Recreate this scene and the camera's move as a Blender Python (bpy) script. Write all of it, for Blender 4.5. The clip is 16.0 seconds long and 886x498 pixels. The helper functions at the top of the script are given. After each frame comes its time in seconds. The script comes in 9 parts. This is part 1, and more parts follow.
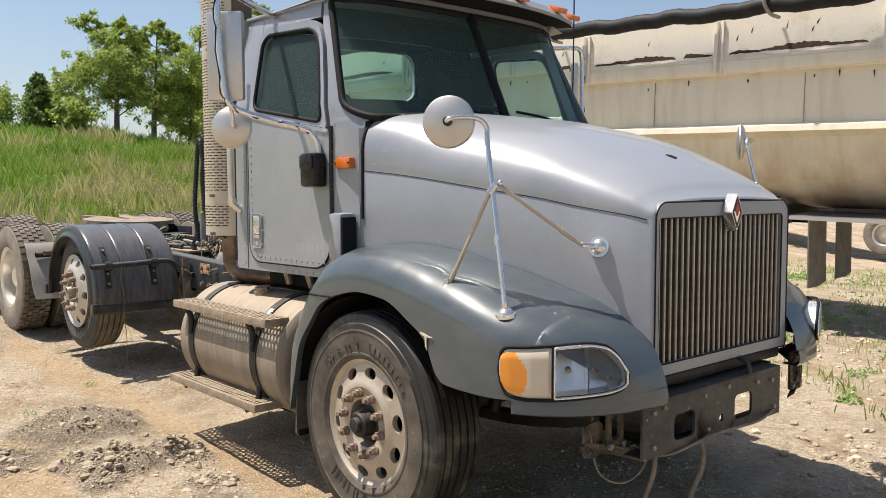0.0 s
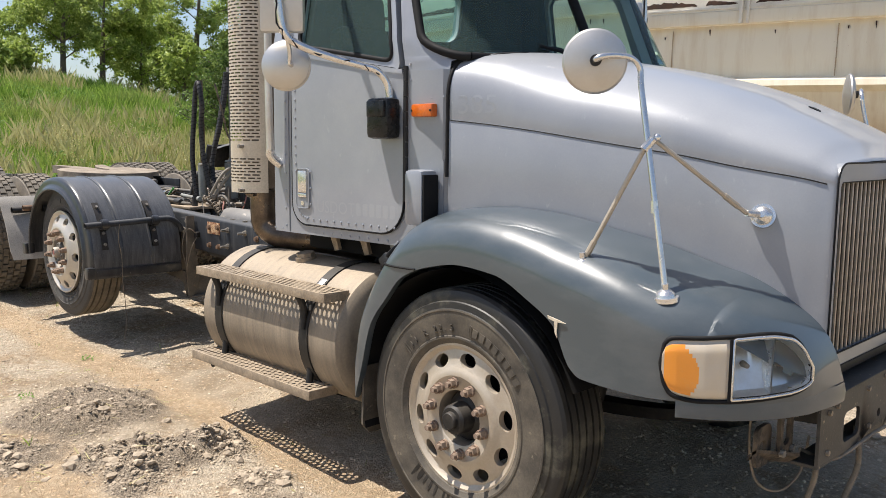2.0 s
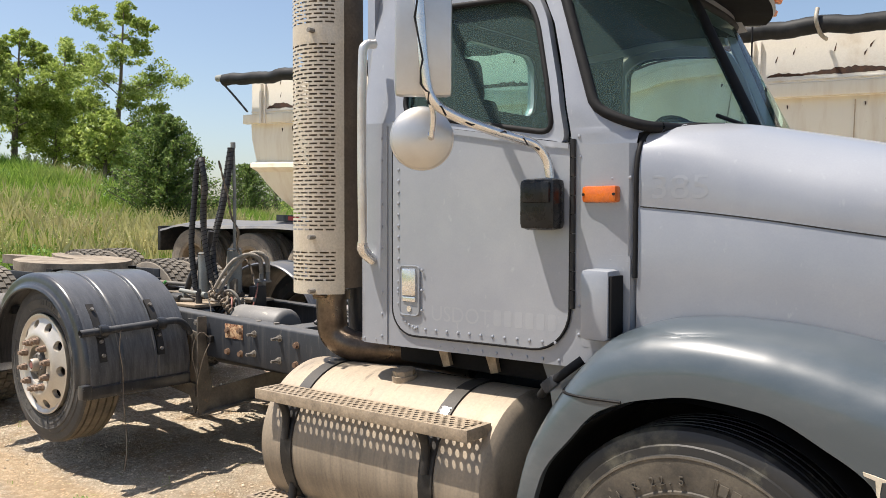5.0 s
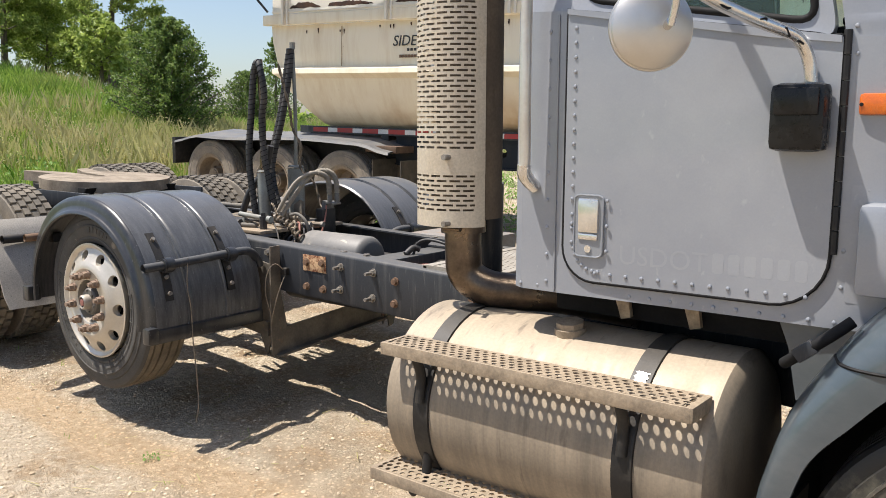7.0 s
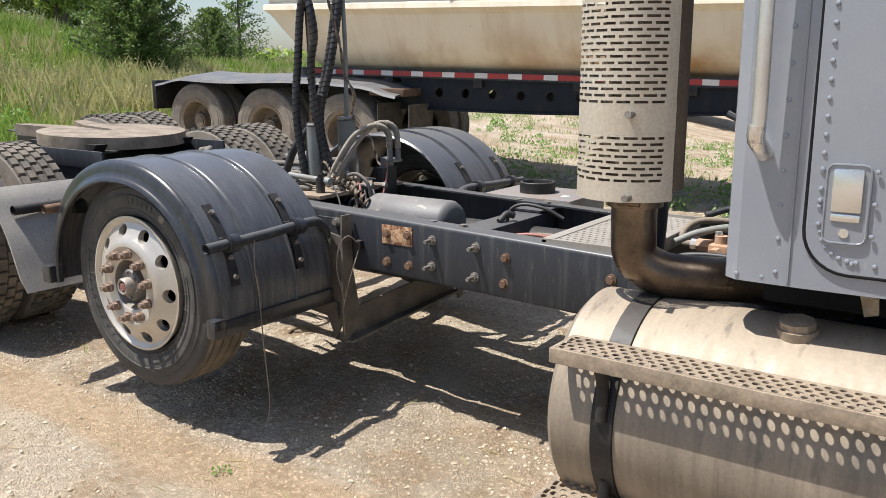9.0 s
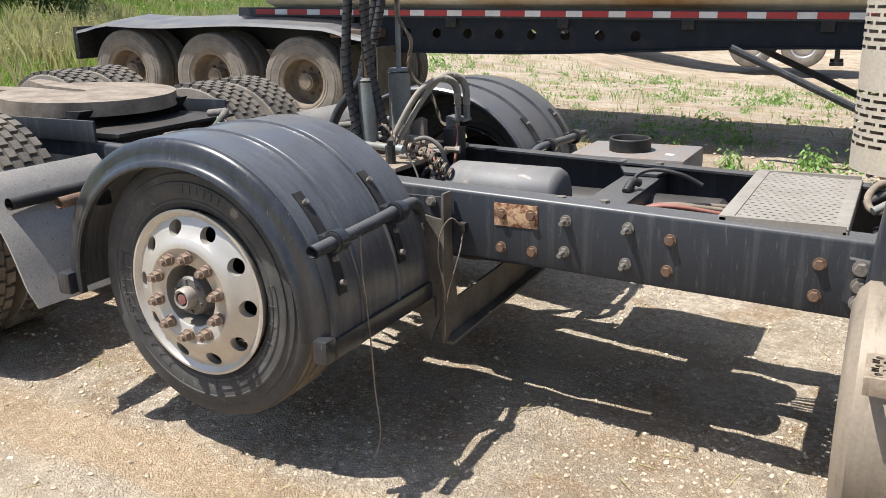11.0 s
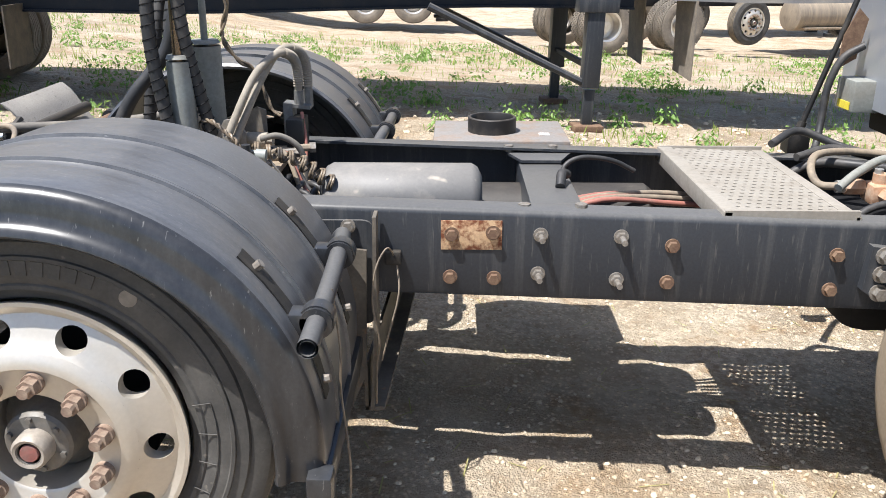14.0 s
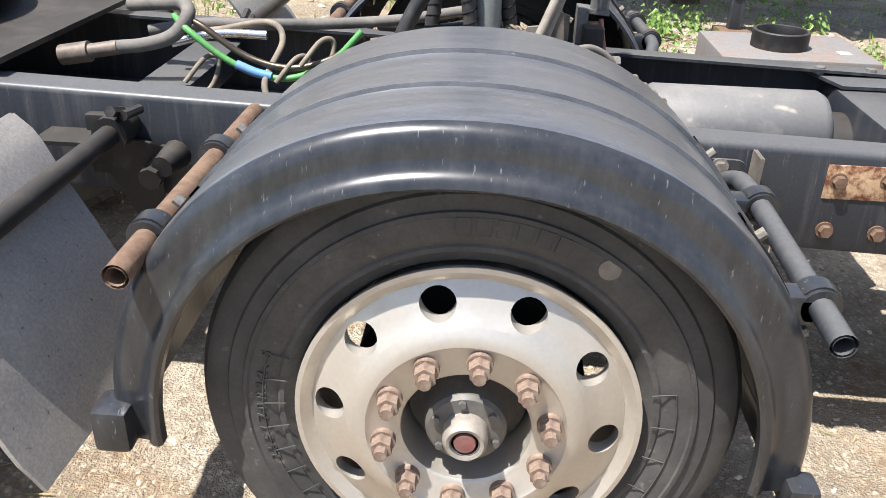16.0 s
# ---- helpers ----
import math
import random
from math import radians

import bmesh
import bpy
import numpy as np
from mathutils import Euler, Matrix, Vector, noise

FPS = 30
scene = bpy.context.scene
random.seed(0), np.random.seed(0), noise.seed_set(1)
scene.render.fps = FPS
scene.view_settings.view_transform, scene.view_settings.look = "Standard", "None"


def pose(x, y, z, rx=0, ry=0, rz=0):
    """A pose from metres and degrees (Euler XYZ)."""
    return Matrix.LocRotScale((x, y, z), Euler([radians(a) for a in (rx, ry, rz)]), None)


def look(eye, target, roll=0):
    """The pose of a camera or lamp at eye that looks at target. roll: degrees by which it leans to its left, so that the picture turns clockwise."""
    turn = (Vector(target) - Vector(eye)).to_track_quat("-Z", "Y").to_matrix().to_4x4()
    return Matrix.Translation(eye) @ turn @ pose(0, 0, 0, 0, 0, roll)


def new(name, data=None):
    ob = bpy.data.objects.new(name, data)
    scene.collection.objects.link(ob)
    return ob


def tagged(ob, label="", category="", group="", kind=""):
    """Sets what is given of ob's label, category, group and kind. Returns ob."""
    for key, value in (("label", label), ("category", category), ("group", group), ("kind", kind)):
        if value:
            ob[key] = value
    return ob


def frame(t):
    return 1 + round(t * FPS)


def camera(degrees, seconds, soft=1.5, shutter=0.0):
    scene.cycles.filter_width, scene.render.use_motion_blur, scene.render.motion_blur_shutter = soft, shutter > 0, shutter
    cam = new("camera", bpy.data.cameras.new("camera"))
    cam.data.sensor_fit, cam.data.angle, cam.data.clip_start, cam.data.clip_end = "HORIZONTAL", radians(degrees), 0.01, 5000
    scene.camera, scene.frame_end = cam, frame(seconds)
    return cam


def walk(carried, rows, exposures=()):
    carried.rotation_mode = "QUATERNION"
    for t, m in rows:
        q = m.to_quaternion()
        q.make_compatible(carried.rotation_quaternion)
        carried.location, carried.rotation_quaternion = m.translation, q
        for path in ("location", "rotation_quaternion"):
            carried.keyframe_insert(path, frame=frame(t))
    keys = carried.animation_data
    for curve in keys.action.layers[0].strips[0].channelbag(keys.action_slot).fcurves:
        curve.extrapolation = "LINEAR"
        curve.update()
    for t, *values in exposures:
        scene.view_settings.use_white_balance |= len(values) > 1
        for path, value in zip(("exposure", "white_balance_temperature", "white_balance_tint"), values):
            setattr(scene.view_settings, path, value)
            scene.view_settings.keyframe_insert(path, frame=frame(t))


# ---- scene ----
cam = camera(55.9, 16.0, soft=0.5)
ROWS = [                                                  # seconds, eye, target, roll
    (0, (3.118, -3.406, 1.587), (1.621, -2.087, 1.447), -0.2),
    (0.5, (2.951, -3.376, 1.578), (1.48, -2.04, 1.348), 0.1),
    (1, (2.736, -3.452, 1.57), (1.283, -2.104, 1.308), -0.1),
    (1.5, (2.47, -3.485, 1.548), (1.033, -2.122, 1.269), 0.0),
    (2, (2.219, -3.475, 1.592), (0.818, -2.071, 1.339), 0.6),
    (2.5, (1.963, -3.549, 1.606), (0.639, -2.065, 1.403), 0.4),
    (3, (1.771, -3.594, 1.624), (0.509, -2.049, 1.498), 0.1),
    (3.2, (1.689, -3.566, 1.634), (0.425, -2.018, 1.561), 0.3),
    (5.3, (0.824, -3.498, 1.644), (-0.427, -1.94, 1.569), 0.2),
    (5.5, (0.737, -3.486, 1.644), (-0.522, -1.937, 1.527), 0.5),
    (6, (0.492, -3.494, 1.639), (-0.772, -1.956, 1.44), -0.1),
    (6.5, (0.245, -3.468, 1.641), (-0.989, -1.917, 1.374), -0.6),
    (7, (0.032, -3.366, 1.664), (-1.195, -1.813, 1.377), 0.2),
    (7.5, (-0.193, -3.372, 1.658), (-1.411, -1.813, 1.368), 0.1),
    (8, (-0.442, -3.411, 1.671), (-1.622, -1.829, 1.343), -0.1),
    (8.5, (-0.651, -3.342, 1.664), (-1.811, -1.758, 1.28), -0.5),
    (9, (-0.869, -3.253, 1.698), (-2.004, -1.664, 1.269), -0.3),
    (9.5, (-1.074, -3.188, 1.671), (-2.196, -1.606, 1.183), 0.6),
    (9.7, (-1.159, -3.187, 1.678), (-2.274, -1.606, 1.173), 0.3),
    (11.8, (-2.344, -3.064, 1.736), (-2.968, -1.269, 1.115), -1.0),
    (12, (-2.406, -3.042, 1.729), (-2.928, -1.216, 1.103), -0.5),
    (12.5, (-2.578, -2.928, 1.729), (-2.953, -1.072, 1.086), 0.1),
    (13, (-2.743, -2.831, 1.739), (-3.047, -0.968, 1.078), 0.0),
    (13.5, (-2.983, -2.744, 1.732), (-3.119, -0.865, 1.062), -0.1),
    (14, (-3.181, -2.63, 1.719), (-3.205, -0.749, 1.039), 0.1),
    (14.5, (-3.317, -2.432, 1.727), (-3.251, -0.558, 1.034), 1.2),
    (15, (-3.53, -2.37, 1.716), (-3.522, -0.509, 0.985), 2.6),
    (15.5, (-3.8, -2.388, 1.729), (-3.878, -0.55, 0.942), 2.4),
    (16, (-4.011, -2.311, 1.695), (-4.103, -0.535, 0.781), 2.0),
]
walk(cam, [(t, look(eye, target, roll)) for t, eye, target, roll in ROWS],
     exposures=[(0.0, 0.60, 6700, 12), (3.0, 0.71, 6380, 12), (5.5, 0.79, 6620, 12), (9.5, 0.62, 6120, 12), (12.0, 0.82, 6080, 11), (16.0, 1.03, 6060, 12)])


# ---- world, sun ----
SUN_DIR = Vector((0.34, 0.265, -1.0)).normalized()      # the way the light travels
elev = math.asin(-SUN_DIR.z)
world = bpy.data.worlds.new("sky")
scene.world = world
world.use_nodes = True
wn = world.node_tree
wn.nodes.clear()
sky = wn.nodes.new("ShaderNodeTexSky")
sky.sky_type = "NISHITA"
sky.sun_disc = False
sky.sun_elevation = elev
sky.sun_rotation = math.atan2(-SUN_DIR.x, -SUN_DIR.y)
sky.air_density, sky.dust_density, sky.ozone_density = 1.0, 1.4, 1.0
bg = wn.nodes.new("ShaderNodeBackground")
bg.inputs["Strength"].default_value = 0.092
wo = wn.nodes.new("ShaderNodeOutputWorld")
wn.links.new(sky.outputs[0], bg.inputs["Color"])
wn.links.new(bg.outputs[0], wo.inputs["Surface"])
sun_data = bpy.data.lights.new("sun", "SUN")
sun_data.energy, sun_data.angle, sun_data.color = 5.0, radians(0.5), (1.0, 0.945, 0.855)
sun = new("sun", sun_data)
sun.matrix_world = look(-60 * SUN_DIR, (0, 0, 0))


# ---- materials ----
def nodes_of(name):
    m = bpy.data.materials.new(name)
    m.use_nodes = True
    t = m.node_tree
    return m, t, t.nodes["Principled BSDF"]


def noise_node(t, scale, detail=4.0, rough=0.55, stretch=None, coord="Object"):
    tc = t.nodes.new("ShaderNodeTexCoord")
    n = t.nodes.new("ShaderNodeTexNoise")
    n.inputs["Scale"].default_value, n.inputs["Detail"].default_value, n.inputs["Roughness"].default_value = scale, detail, rough
    if stretch:
        mp = t.nodes.new("ShaderNodeMapping")
        mp.inputs["Scale"].default_value = stretch
        t.links.new(tc.outputs[coord], mp.inputs["Vector"])
        t.links.new(mp.outputs[0], n.inputs["Vector"])
    else:
        t.links.new(tc.outputs[coord], n.inputs["Vector"])
    return n.outputs["Fac"]


def ramp(t, fac, a, b, ca=(0, 0, 0, 1), cb=(1, 1, 1, 1)):
    r = t.nodes.new("ShaderNodeValToRGB")
    r.color_ramp.elements[0].position, r.color_ramp.elements[1].position = a, b
    r.color_ramp.elements[0].color, r.color_ramp.elements[1].color = ca, cb
    t.links.new(fac, r.inputs["Fac"])
    return r.outputs["Color"]


def mix(t, fac, a, b):
    m = t.nodes.new("ShaderNodeMix")
    m.data_type = "RGBA"
    for sock, v in ((m.inputs["Factor"], fac), (m.inputs[6], a), (m.inputs[7], b)):
        if isinstance(v, (int, float)):
            sock.default_value = v
        elif isinstance(v, tuple):
            sock.default_value = (*v[:3], 1)
        else:
            t.links.new(v, sock)
    return m.outputs[2]


def bump(t, p, height, strength, dist):
    b = t.nodes.new("ShaderNodeBump")
    b.inputs["Strength"].default_value, b.inputs["Distance"].default_value = strength, dist
    t.links.new(height, b.inputs["Height"])
    t.links.new(b.outputs[0], p.inputs["Normal"])


def stuff(name, base, dirt=None, rough=0.5, metal=0.0, scale=6.0, amount=(0.45, 0.7), fine=90.0, relief=0.15, coat=0.0, stretch=None, upward=0.0, dist=0.002, radd=0.25, grain=0.14, flecks=None, gloss=0.5):
    """A painted, metal, rubber or plain surface: base colour, dirt in soft patches and its colour laid over faces that
    look up, fine grain.
    """
    m, t, p = nodes_of(name)
    dirt = dirt or tuple(c * 0.7 for c in base)
    n1 = noise_node(t, scale, 6, 0.65, stretch)
    n2 = noise_node(t, fine, 3, 0.6)
    fac = ramp(t, n1, *amount)
    col = mix(t, fac, base, dirt)
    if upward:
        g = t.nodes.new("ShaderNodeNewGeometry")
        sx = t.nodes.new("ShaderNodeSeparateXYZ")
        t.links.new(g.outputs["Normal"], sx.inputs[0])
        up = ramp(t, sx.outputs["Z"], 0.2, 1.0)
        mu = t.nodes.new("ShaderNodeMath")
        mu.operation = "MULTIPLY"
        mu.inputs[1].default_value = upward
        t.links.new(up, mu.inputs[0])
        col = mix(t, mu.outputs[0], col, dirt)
    if flecks:                                            # scuffs, chips and dried drips: colour, size, stretch, from, to
        tint, fs, fst, fa, fb = flecks
        col = mix(t, ramp(t, noise_node(t, fs, 3, 0.55, fst), fa, fb), col, tint)
    grain = ramp(t, n2, 0.3, 0.7, (1 - grain,) * 3 + (1,), (1 + 0.6 * grain,) * 3 + (1,))
    mm = t.nodes.new("ShaderNodeMix")
    mm.data_type, mm.blend_type = "RGBA", "MULTIPLY"
    mm.inputs["Factor"].default_value = 1.0
    t.links.new(col, mm.inputs[6])
    t.links.new(grain, mm.inputs[7])
    t.links.new(mm.outputs[2], p.inputs["Base Color"])
    rr = ramp(t, n1, amount[0], amount[1], (rough,) * 3 + (1,), (min(1, rough + radd),) * 3 + (1,))
    t.links.new(rr, p.inputs["Roughness"])
    p.inputs["Metallic"].default_value = metal
    p.inputs["Specular IOR Level"].default_value = gloss
    p.inputs["Coat Weight"].default_value = coat
    p.inputs["Coat Roughness"].default_value = 0.16 if coat < 0.4 else 0.05
    bump(t, p, n2, relief, dist)
    return m


# upward faces turn a paler blue-grey
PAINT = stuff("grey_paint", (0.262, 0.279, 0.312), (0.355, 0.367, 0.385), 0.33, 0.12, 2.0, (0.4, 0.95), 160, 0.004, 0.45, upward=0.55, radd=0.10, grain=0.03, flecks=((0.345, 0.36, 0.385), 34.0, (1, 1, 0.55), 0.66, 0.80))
PAINT_NOSE = stuff("grey_nose_paint", (0.245, 0.26, 0.285), (0.31, 0.315, 0.32), 0.34, 0.1, 2.0, (0.4, 0.8), 160, 0.004, 0.3, grain=0.03)
FENDER_PAINT = stuff("slate_fender_paint", (0.053, 0.069, 0.080), (0.12, 0.13, 0.137), 0.36, 0.0, 2.2, (0.45, 0.95), 200, 0.004, 0.75, (1, 1, 2.2), radd=0.15, grain=0.03)
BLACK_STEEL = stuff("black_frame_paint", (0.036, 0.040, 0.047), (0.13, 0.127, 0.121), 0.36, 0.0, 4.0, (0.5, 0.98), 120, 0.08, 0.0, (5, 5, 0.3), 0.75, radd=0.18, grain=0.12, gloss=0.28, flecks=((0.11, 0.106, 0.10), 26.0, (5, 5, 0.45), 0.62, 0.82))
BLACK_DIRTY = stuff("dirty_black_steel", (0.008, 0.0075, 0.0075), (0.075, 0.064, 0.051), 0.55, 0.0, 9.0, (0.50, 0.85), 120, 0.3, 0.0, None, 0.5)
# upward tint: dust plus the sky's sheen, painted into the colour
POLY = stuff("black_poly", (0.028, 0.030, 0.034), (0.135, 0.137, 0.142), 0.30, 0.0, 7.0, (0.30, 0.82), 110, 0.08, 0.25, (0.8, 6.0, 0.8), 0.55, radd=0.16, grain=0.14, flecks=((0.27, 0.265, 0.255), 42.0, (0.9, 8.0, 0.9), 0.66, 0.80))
POLY_LIP = stuff("glossy_black_poly", (0.019, 0.0205, 0.0235), (0.060, 0.0605, 0.062), 0.28, 0.0, 9.0, (0.40, 0.98), 110, 0.015, 0.25, (3.0, 3.0, 0.8), 0.30, radd=0.04, grain=0.16, flecks=((0.20, 0.195, 0.185), 48.0, (3.5, 1, 0.8), 0.66, 0.80))
RUBBER = stuff("tyre_rubber", (0.042, 0.037, 0.031), (0.16, 0.135, 0.10), 0.62, 0.0, 8.0, (0.32, 0.78), 140, 0.25, grain=0.16, flecks=((0.22, 0.185, 0.135), 30.0, None, 0.66, 0.78))
TREAD_RUBBER = stuff("bare_tread_rubber", (0.016, 0.015, 0.014), (0.13, 0.12, 0.085), 0.5, 0.0, 6.0, (0.52, 0.72), 120, 0.2)
DRIED_MUD = stuff("dried_mud", (0.36, 0.29, 0.20), (0.06, 0.05, 0.038), 0.95, 0.0, 30.0, (0.4, 0.7), 120, 0.6)
DISC_PALE = stuff("pale_disc_wheel", (0.58, 0.545, 0.485), (0.48, 0.42, 0.335), 0.40, 0.6, 4.0, (0.35, 0.85), 110, 0.02, grain=0.04)
PUSH_RUBBER = stuff("grey_tyre_rubber", (0.042, 0.0405, 0.038), (0.115, 0.108, 0.096), 0.7, 0.0, 7.0, (0.36, 0.8), 120, 0.25, grain=0.14, flecks=((0.20, 0.175, 0.14), 34.0, None, 0.66, 0.78))
RUBBER_DUSTY = stuff("dusty_tyre_rubber", (0.16, 0.142, 0.118), (0.30, 0.255, 0.20), 0.85, 0.0, 6.0, (0.35, 0.75), 70, 0.35)
DRIVE_RUBBER = stuff("drive_tyre_rubber", (0.085, 0.076, 0.064), (0.26, 0.222, 0.172), 0.8, 0.0, 5.0, (0.36, 0.72), 70, 0.3)
BLACK_HOSE = stuff("black_hose", (0.025, 0.025, 0.026), (0.10, 0.09, 0.08), 0.5, 0.0, 9.0, (0.45, 0.8), 80, 0.2)
ALU = stuff("dusty_aluminium", (0.74, 0.72, 0.68), (0.56, 0.49, 0.40), 0.30, 0.8, 6.0, (0.35, 0.85), 110, 0.02, grain=0.04)
TANK = stuff("dusty_tank_aluminium", (0.205, 0.172, 0.132), (0.38, 0.31, 0.225), 0.50, 0.20, 3.0, (0.35, 0.72), 90, 0.04, 0.0, (6.5, 1.0, 0.5), 0.55, grain=0.11, flecks=((0.15, 0.12, 0.09), 9.0, (4, 1, 0.6), 0.60, 0.80))
STEP = stuff("step_aluminium", (0.40, 0.32, 0.23), (0.22, 0.175, 0.125), 0.55, 0.3, 14.0, (0.38, 0.72), 100, 0.25, grain=0.2)
SHIELD = stuff("heat_shield_steel", (0.60, 0.54, 0.44), (0.50, 0.42, 0.31), 0.45, 0.35, 4.0, (0.35, 0.8), 110, 0.06)
CHROME = stuff("worn_chrome", (0.72, 0.71, 0.69), (0.55, 0.50, 0.43), 0.20, 0.85, 8.0, (0.5, 0.9), 120, 0.01, grain=0.04)
MIRROR_BACK = stuff("brushed_mirror_back", (0.60, 0.585, 0.56), (0.50, 0.46, 0.40), 0.40, 0.9, 4.0, (0.4, 0.9), 120, 0.0, radd=0.10, grain=0.015)
EXHAUST = stuff("heat_stained_pipe", (0.20, 0.15, 0.105), (0.05, 0.036, 0.028), 0.24, 0.8, 5.0, (0.35, 0.7), 90, 0.1)
RUST = stuff("rusty_steel", (0.13, 0.075, 0.047), (0.22, 0.145, 0.09), 0.8, 0.0, 30.0, (0.4, 0.7), 150, 0.5)
RUST_PLATE = stuff("rusted_peeling_plate", (0.52, 0.35, 0.20), (0.16, 0.055, 0.025), 0.8, 0.0, 38.0, (0.40, 0.58), 150, 0.5)
NUT = stuff("rusty_nut", (0.22, 0.15, 0.11), (0.36, 0.28, 0.21), 0.7, 0.2, 40.0, (0.4, 0.7), 150, 0.4)
BOLT = stuff("zinc_bolt", (0.30, 0.28, 0.25), (0.16, 0.13, 0.10), 0.5, 0.5, 40.0, (0.4, 0.7), 150, 0.3)
CREAM = stuff("cream_tub_paint", (0.74, 0.66, 0.49), (0.62, 0.49, 0.31), 0.5, 0.0, 1.3, (0.5, 0.9), 60, 0.05, 0.0, (0.6, 1, 1.6))
WHITE_BOARD = stuff("white_board_paint", (0.72, 0.69, 0.62), (0.50, 0.41, 0.30), 0.55, 0.0, 2.0, (0.55, 0.85), 60, 0.05, grain=0.05, flecks=((0.34, 0.2, 0.1), 26.0, (1, 1, 0.5), 0.72, 0.78))
DISC_METAL = stuff("dusty_disc_wheel", (0.50, 0.445, 0.365), (0.37, 0.30, 0.22), 0.42, 0.45, 5.0, (0.3, 0.8), 110, 0.03, grain=0.05)
ORANGE = stuff("amber_lens", (0.68, 0.15, 0.008), (0.55, 0.11, 0.008), 0.18, 0.0, 20, (0.4, 0.6), 200, 0.02, 0.5)
RED = stuff("faded_red", (0.45, 0.07, 0.05), (0.38, 0.10, 0.08), 0.5, 0.0, 30, (0.4, 0.7))
WHITE = stuff("dull_white", (0.72, 0.71, 0.68), (0.58, 0.55, 0.50), 0.5, 0.0, 10, (0.4, 0.8))
YELLOW = stuff("yellow_sticker", (0.75, 0.62, 0.05), (0.65, 0.52, 0.06), 0.5, 0.0, 12, (0.5, 0.8))
# near-black trim; below the visor and the cab it stands in for shade
INTERIOR = stuff("dark_trim_and_shade", (0.010, 0.010, 0.011), (0.022, 0.021, 0.02), 0.75, 0.0, 8, (0.4, 0.8), gloss=0.15)
SEAL = stuff("black_rubber_seal", (0.008, 0.008, 0.009), (0.02, 0.02, 0.02), 0.6, 0.0, 20, (0.4, 0.8), gloss=0.2)
GREY_PVC = stuff("grey_hose_post", (0.25, 0.265, 0.245), (0.18, 0.165, 0.14), 0.5, 0.0, 8, (0.4, 0.8))
GREY_HOSE = stuff("dusty_grey_hose", (0.085, 0.08, 0.074), (0.20, 0.18, 0.15), 0.7, 0.0, 14, (0.35, 0.75), 80, 0.2, upward=0.5)
TAN_HOSE = stuff("dusty_tan_hose", (0.26, 0.21, 0.15), (0.13, 0.11, 0.09), 0.7, 0.0, 14, (0.4, 0.7))
GREEN_HOSE = stuff("green_air_hose", (0.09, 0.30, 0.075), (0.13, 0.24, 0.10), 0.45, 0.0, 14, (0.5, 0.8))
BLUE_HOSE = stuff("blue_tape", (0.12, 0.28, 0.50), (0.2, 0.3, 0.42), 0.5, 0.0, 14, (0.5, 0.8))
RED_HOSE = stuff("faded_red_cable", (0.30, 0.12, 0.09), (0.24, 0.15, 0.12), 0.55, 0.0, 14, (0.5, 0.8))
FADED = stuff("ghost_lettering", (0.285, 0.301, 0.332), (0.38, 0.392, 0.408), 0.35, 0.12, 2.0, (0.4, 0.95), 160, 0.004, 0.45, upward=0.55, radd=0.10, grain=0.025)
LETTER = stuff("black_sign_paint", (0.03, 0.03, 0.03), (0.08, 0.07, 0.06), 0.5, 0.0, 30, (0.5, 0.8))
BARK = stuff("bark", (0.13, 0.105, 0.08), (0.20, 0.17, 0.14), 0.9, 0.0, 9, (0.4, 0.7), 60, 0.6)


def glass(name, tint, rough=0.02, clear=1.0):
    m, t, p = nodes_of(name)
    p.inputs["Base Color"].default_value = (*tint, 1)
    p.inputs["Transmission Weight"].default_value = clear
    p.inputs["Roughness"].default_value = rough
    p.inputs["IOR"].default_value = 1.03
    p.inputs["Specular IOR Level"].default_value = 1.0
    p.inputs["Coat Weight"].default_value = 0.22
    p.inputs["Coat Roughness"].default_value = 0.03
    return m


# tinted; the small teal diffuse share paints in mirrored trees and sky haze
GLASS = glass("tinted_hazed_cab_glass", (0.44, 0.68, 0.63), 0.02, 0.93)
LENS = glass("hazy_headlamp_lens", (0.93, 0.93, 0.90), 0.03)
m, t, p = nodes_of("mirror_glass")
p.inputs["Base Color"].default_value, p.inputs["Metallic"].default_value, p.inputs["Roughness"].default_value = (0.8, 0.8, 0.8, 1), 1.0, 0.03
MIRROR = m


def leaf_material(name, a, b, c):
    m, t, p = nodes_of(name)
    g = t.nodes.new("ShaderNodeNewGeometry")
    r = ramp(t, g.outputs["Random Per Island"], 0.0, 1.0, (*a, 1), (*b, 1))
    n = noise_node(t, 0.7, 3)
    col = mix(t, ramp(t, n, 0.45, 0.75), r, c)
    t.links.new(col, p.inputs["Base Color"])
    p.inputs["Roughness"].default_value = 0.55
    p.inputs["Transmission Weight"].default_value = 0.0
    tr = t.nodes.new("ShaderNodeBsdfTranslucent")
    t.links.new(col, tr.inputs["Color"])
    ms = t.nodes.new("ShaderNodeMixShader")
    ms.inputs[0].default_value = 0.42
    out = t.nodes["Material Output"]
    t.links.new(p.outputs[0], ms.inputs[1])
    t.links.new(tr.outputs[0], ms.inputs[2])
    t.links.new(ms.outputs[0], out.inputs["Surface"])
    return m


LEAF = leaf_material("broad_leaves", (0.12, 0.20, 0.025), (0.50, 0.58, 0.16), (0.40, 0.49, 0.12))
CEDAR = leaf_material("cedar_needles", (0.055, 0.115, 0.025), (0.25, 0.34, 0.085), (0.17, 0.25, 0.06))
GRASS = leaf_material("hill_grass", (0.12, 0.25, 0.025), (0.42, 0.55, 0.11), (0.40, 0.43, 0.13))
STRAW = leaf_material("dry_grass", (0.42, 0.37, 0.16), (0.60, 0.55, 0.28), (0.46, 0.45, 0.18))
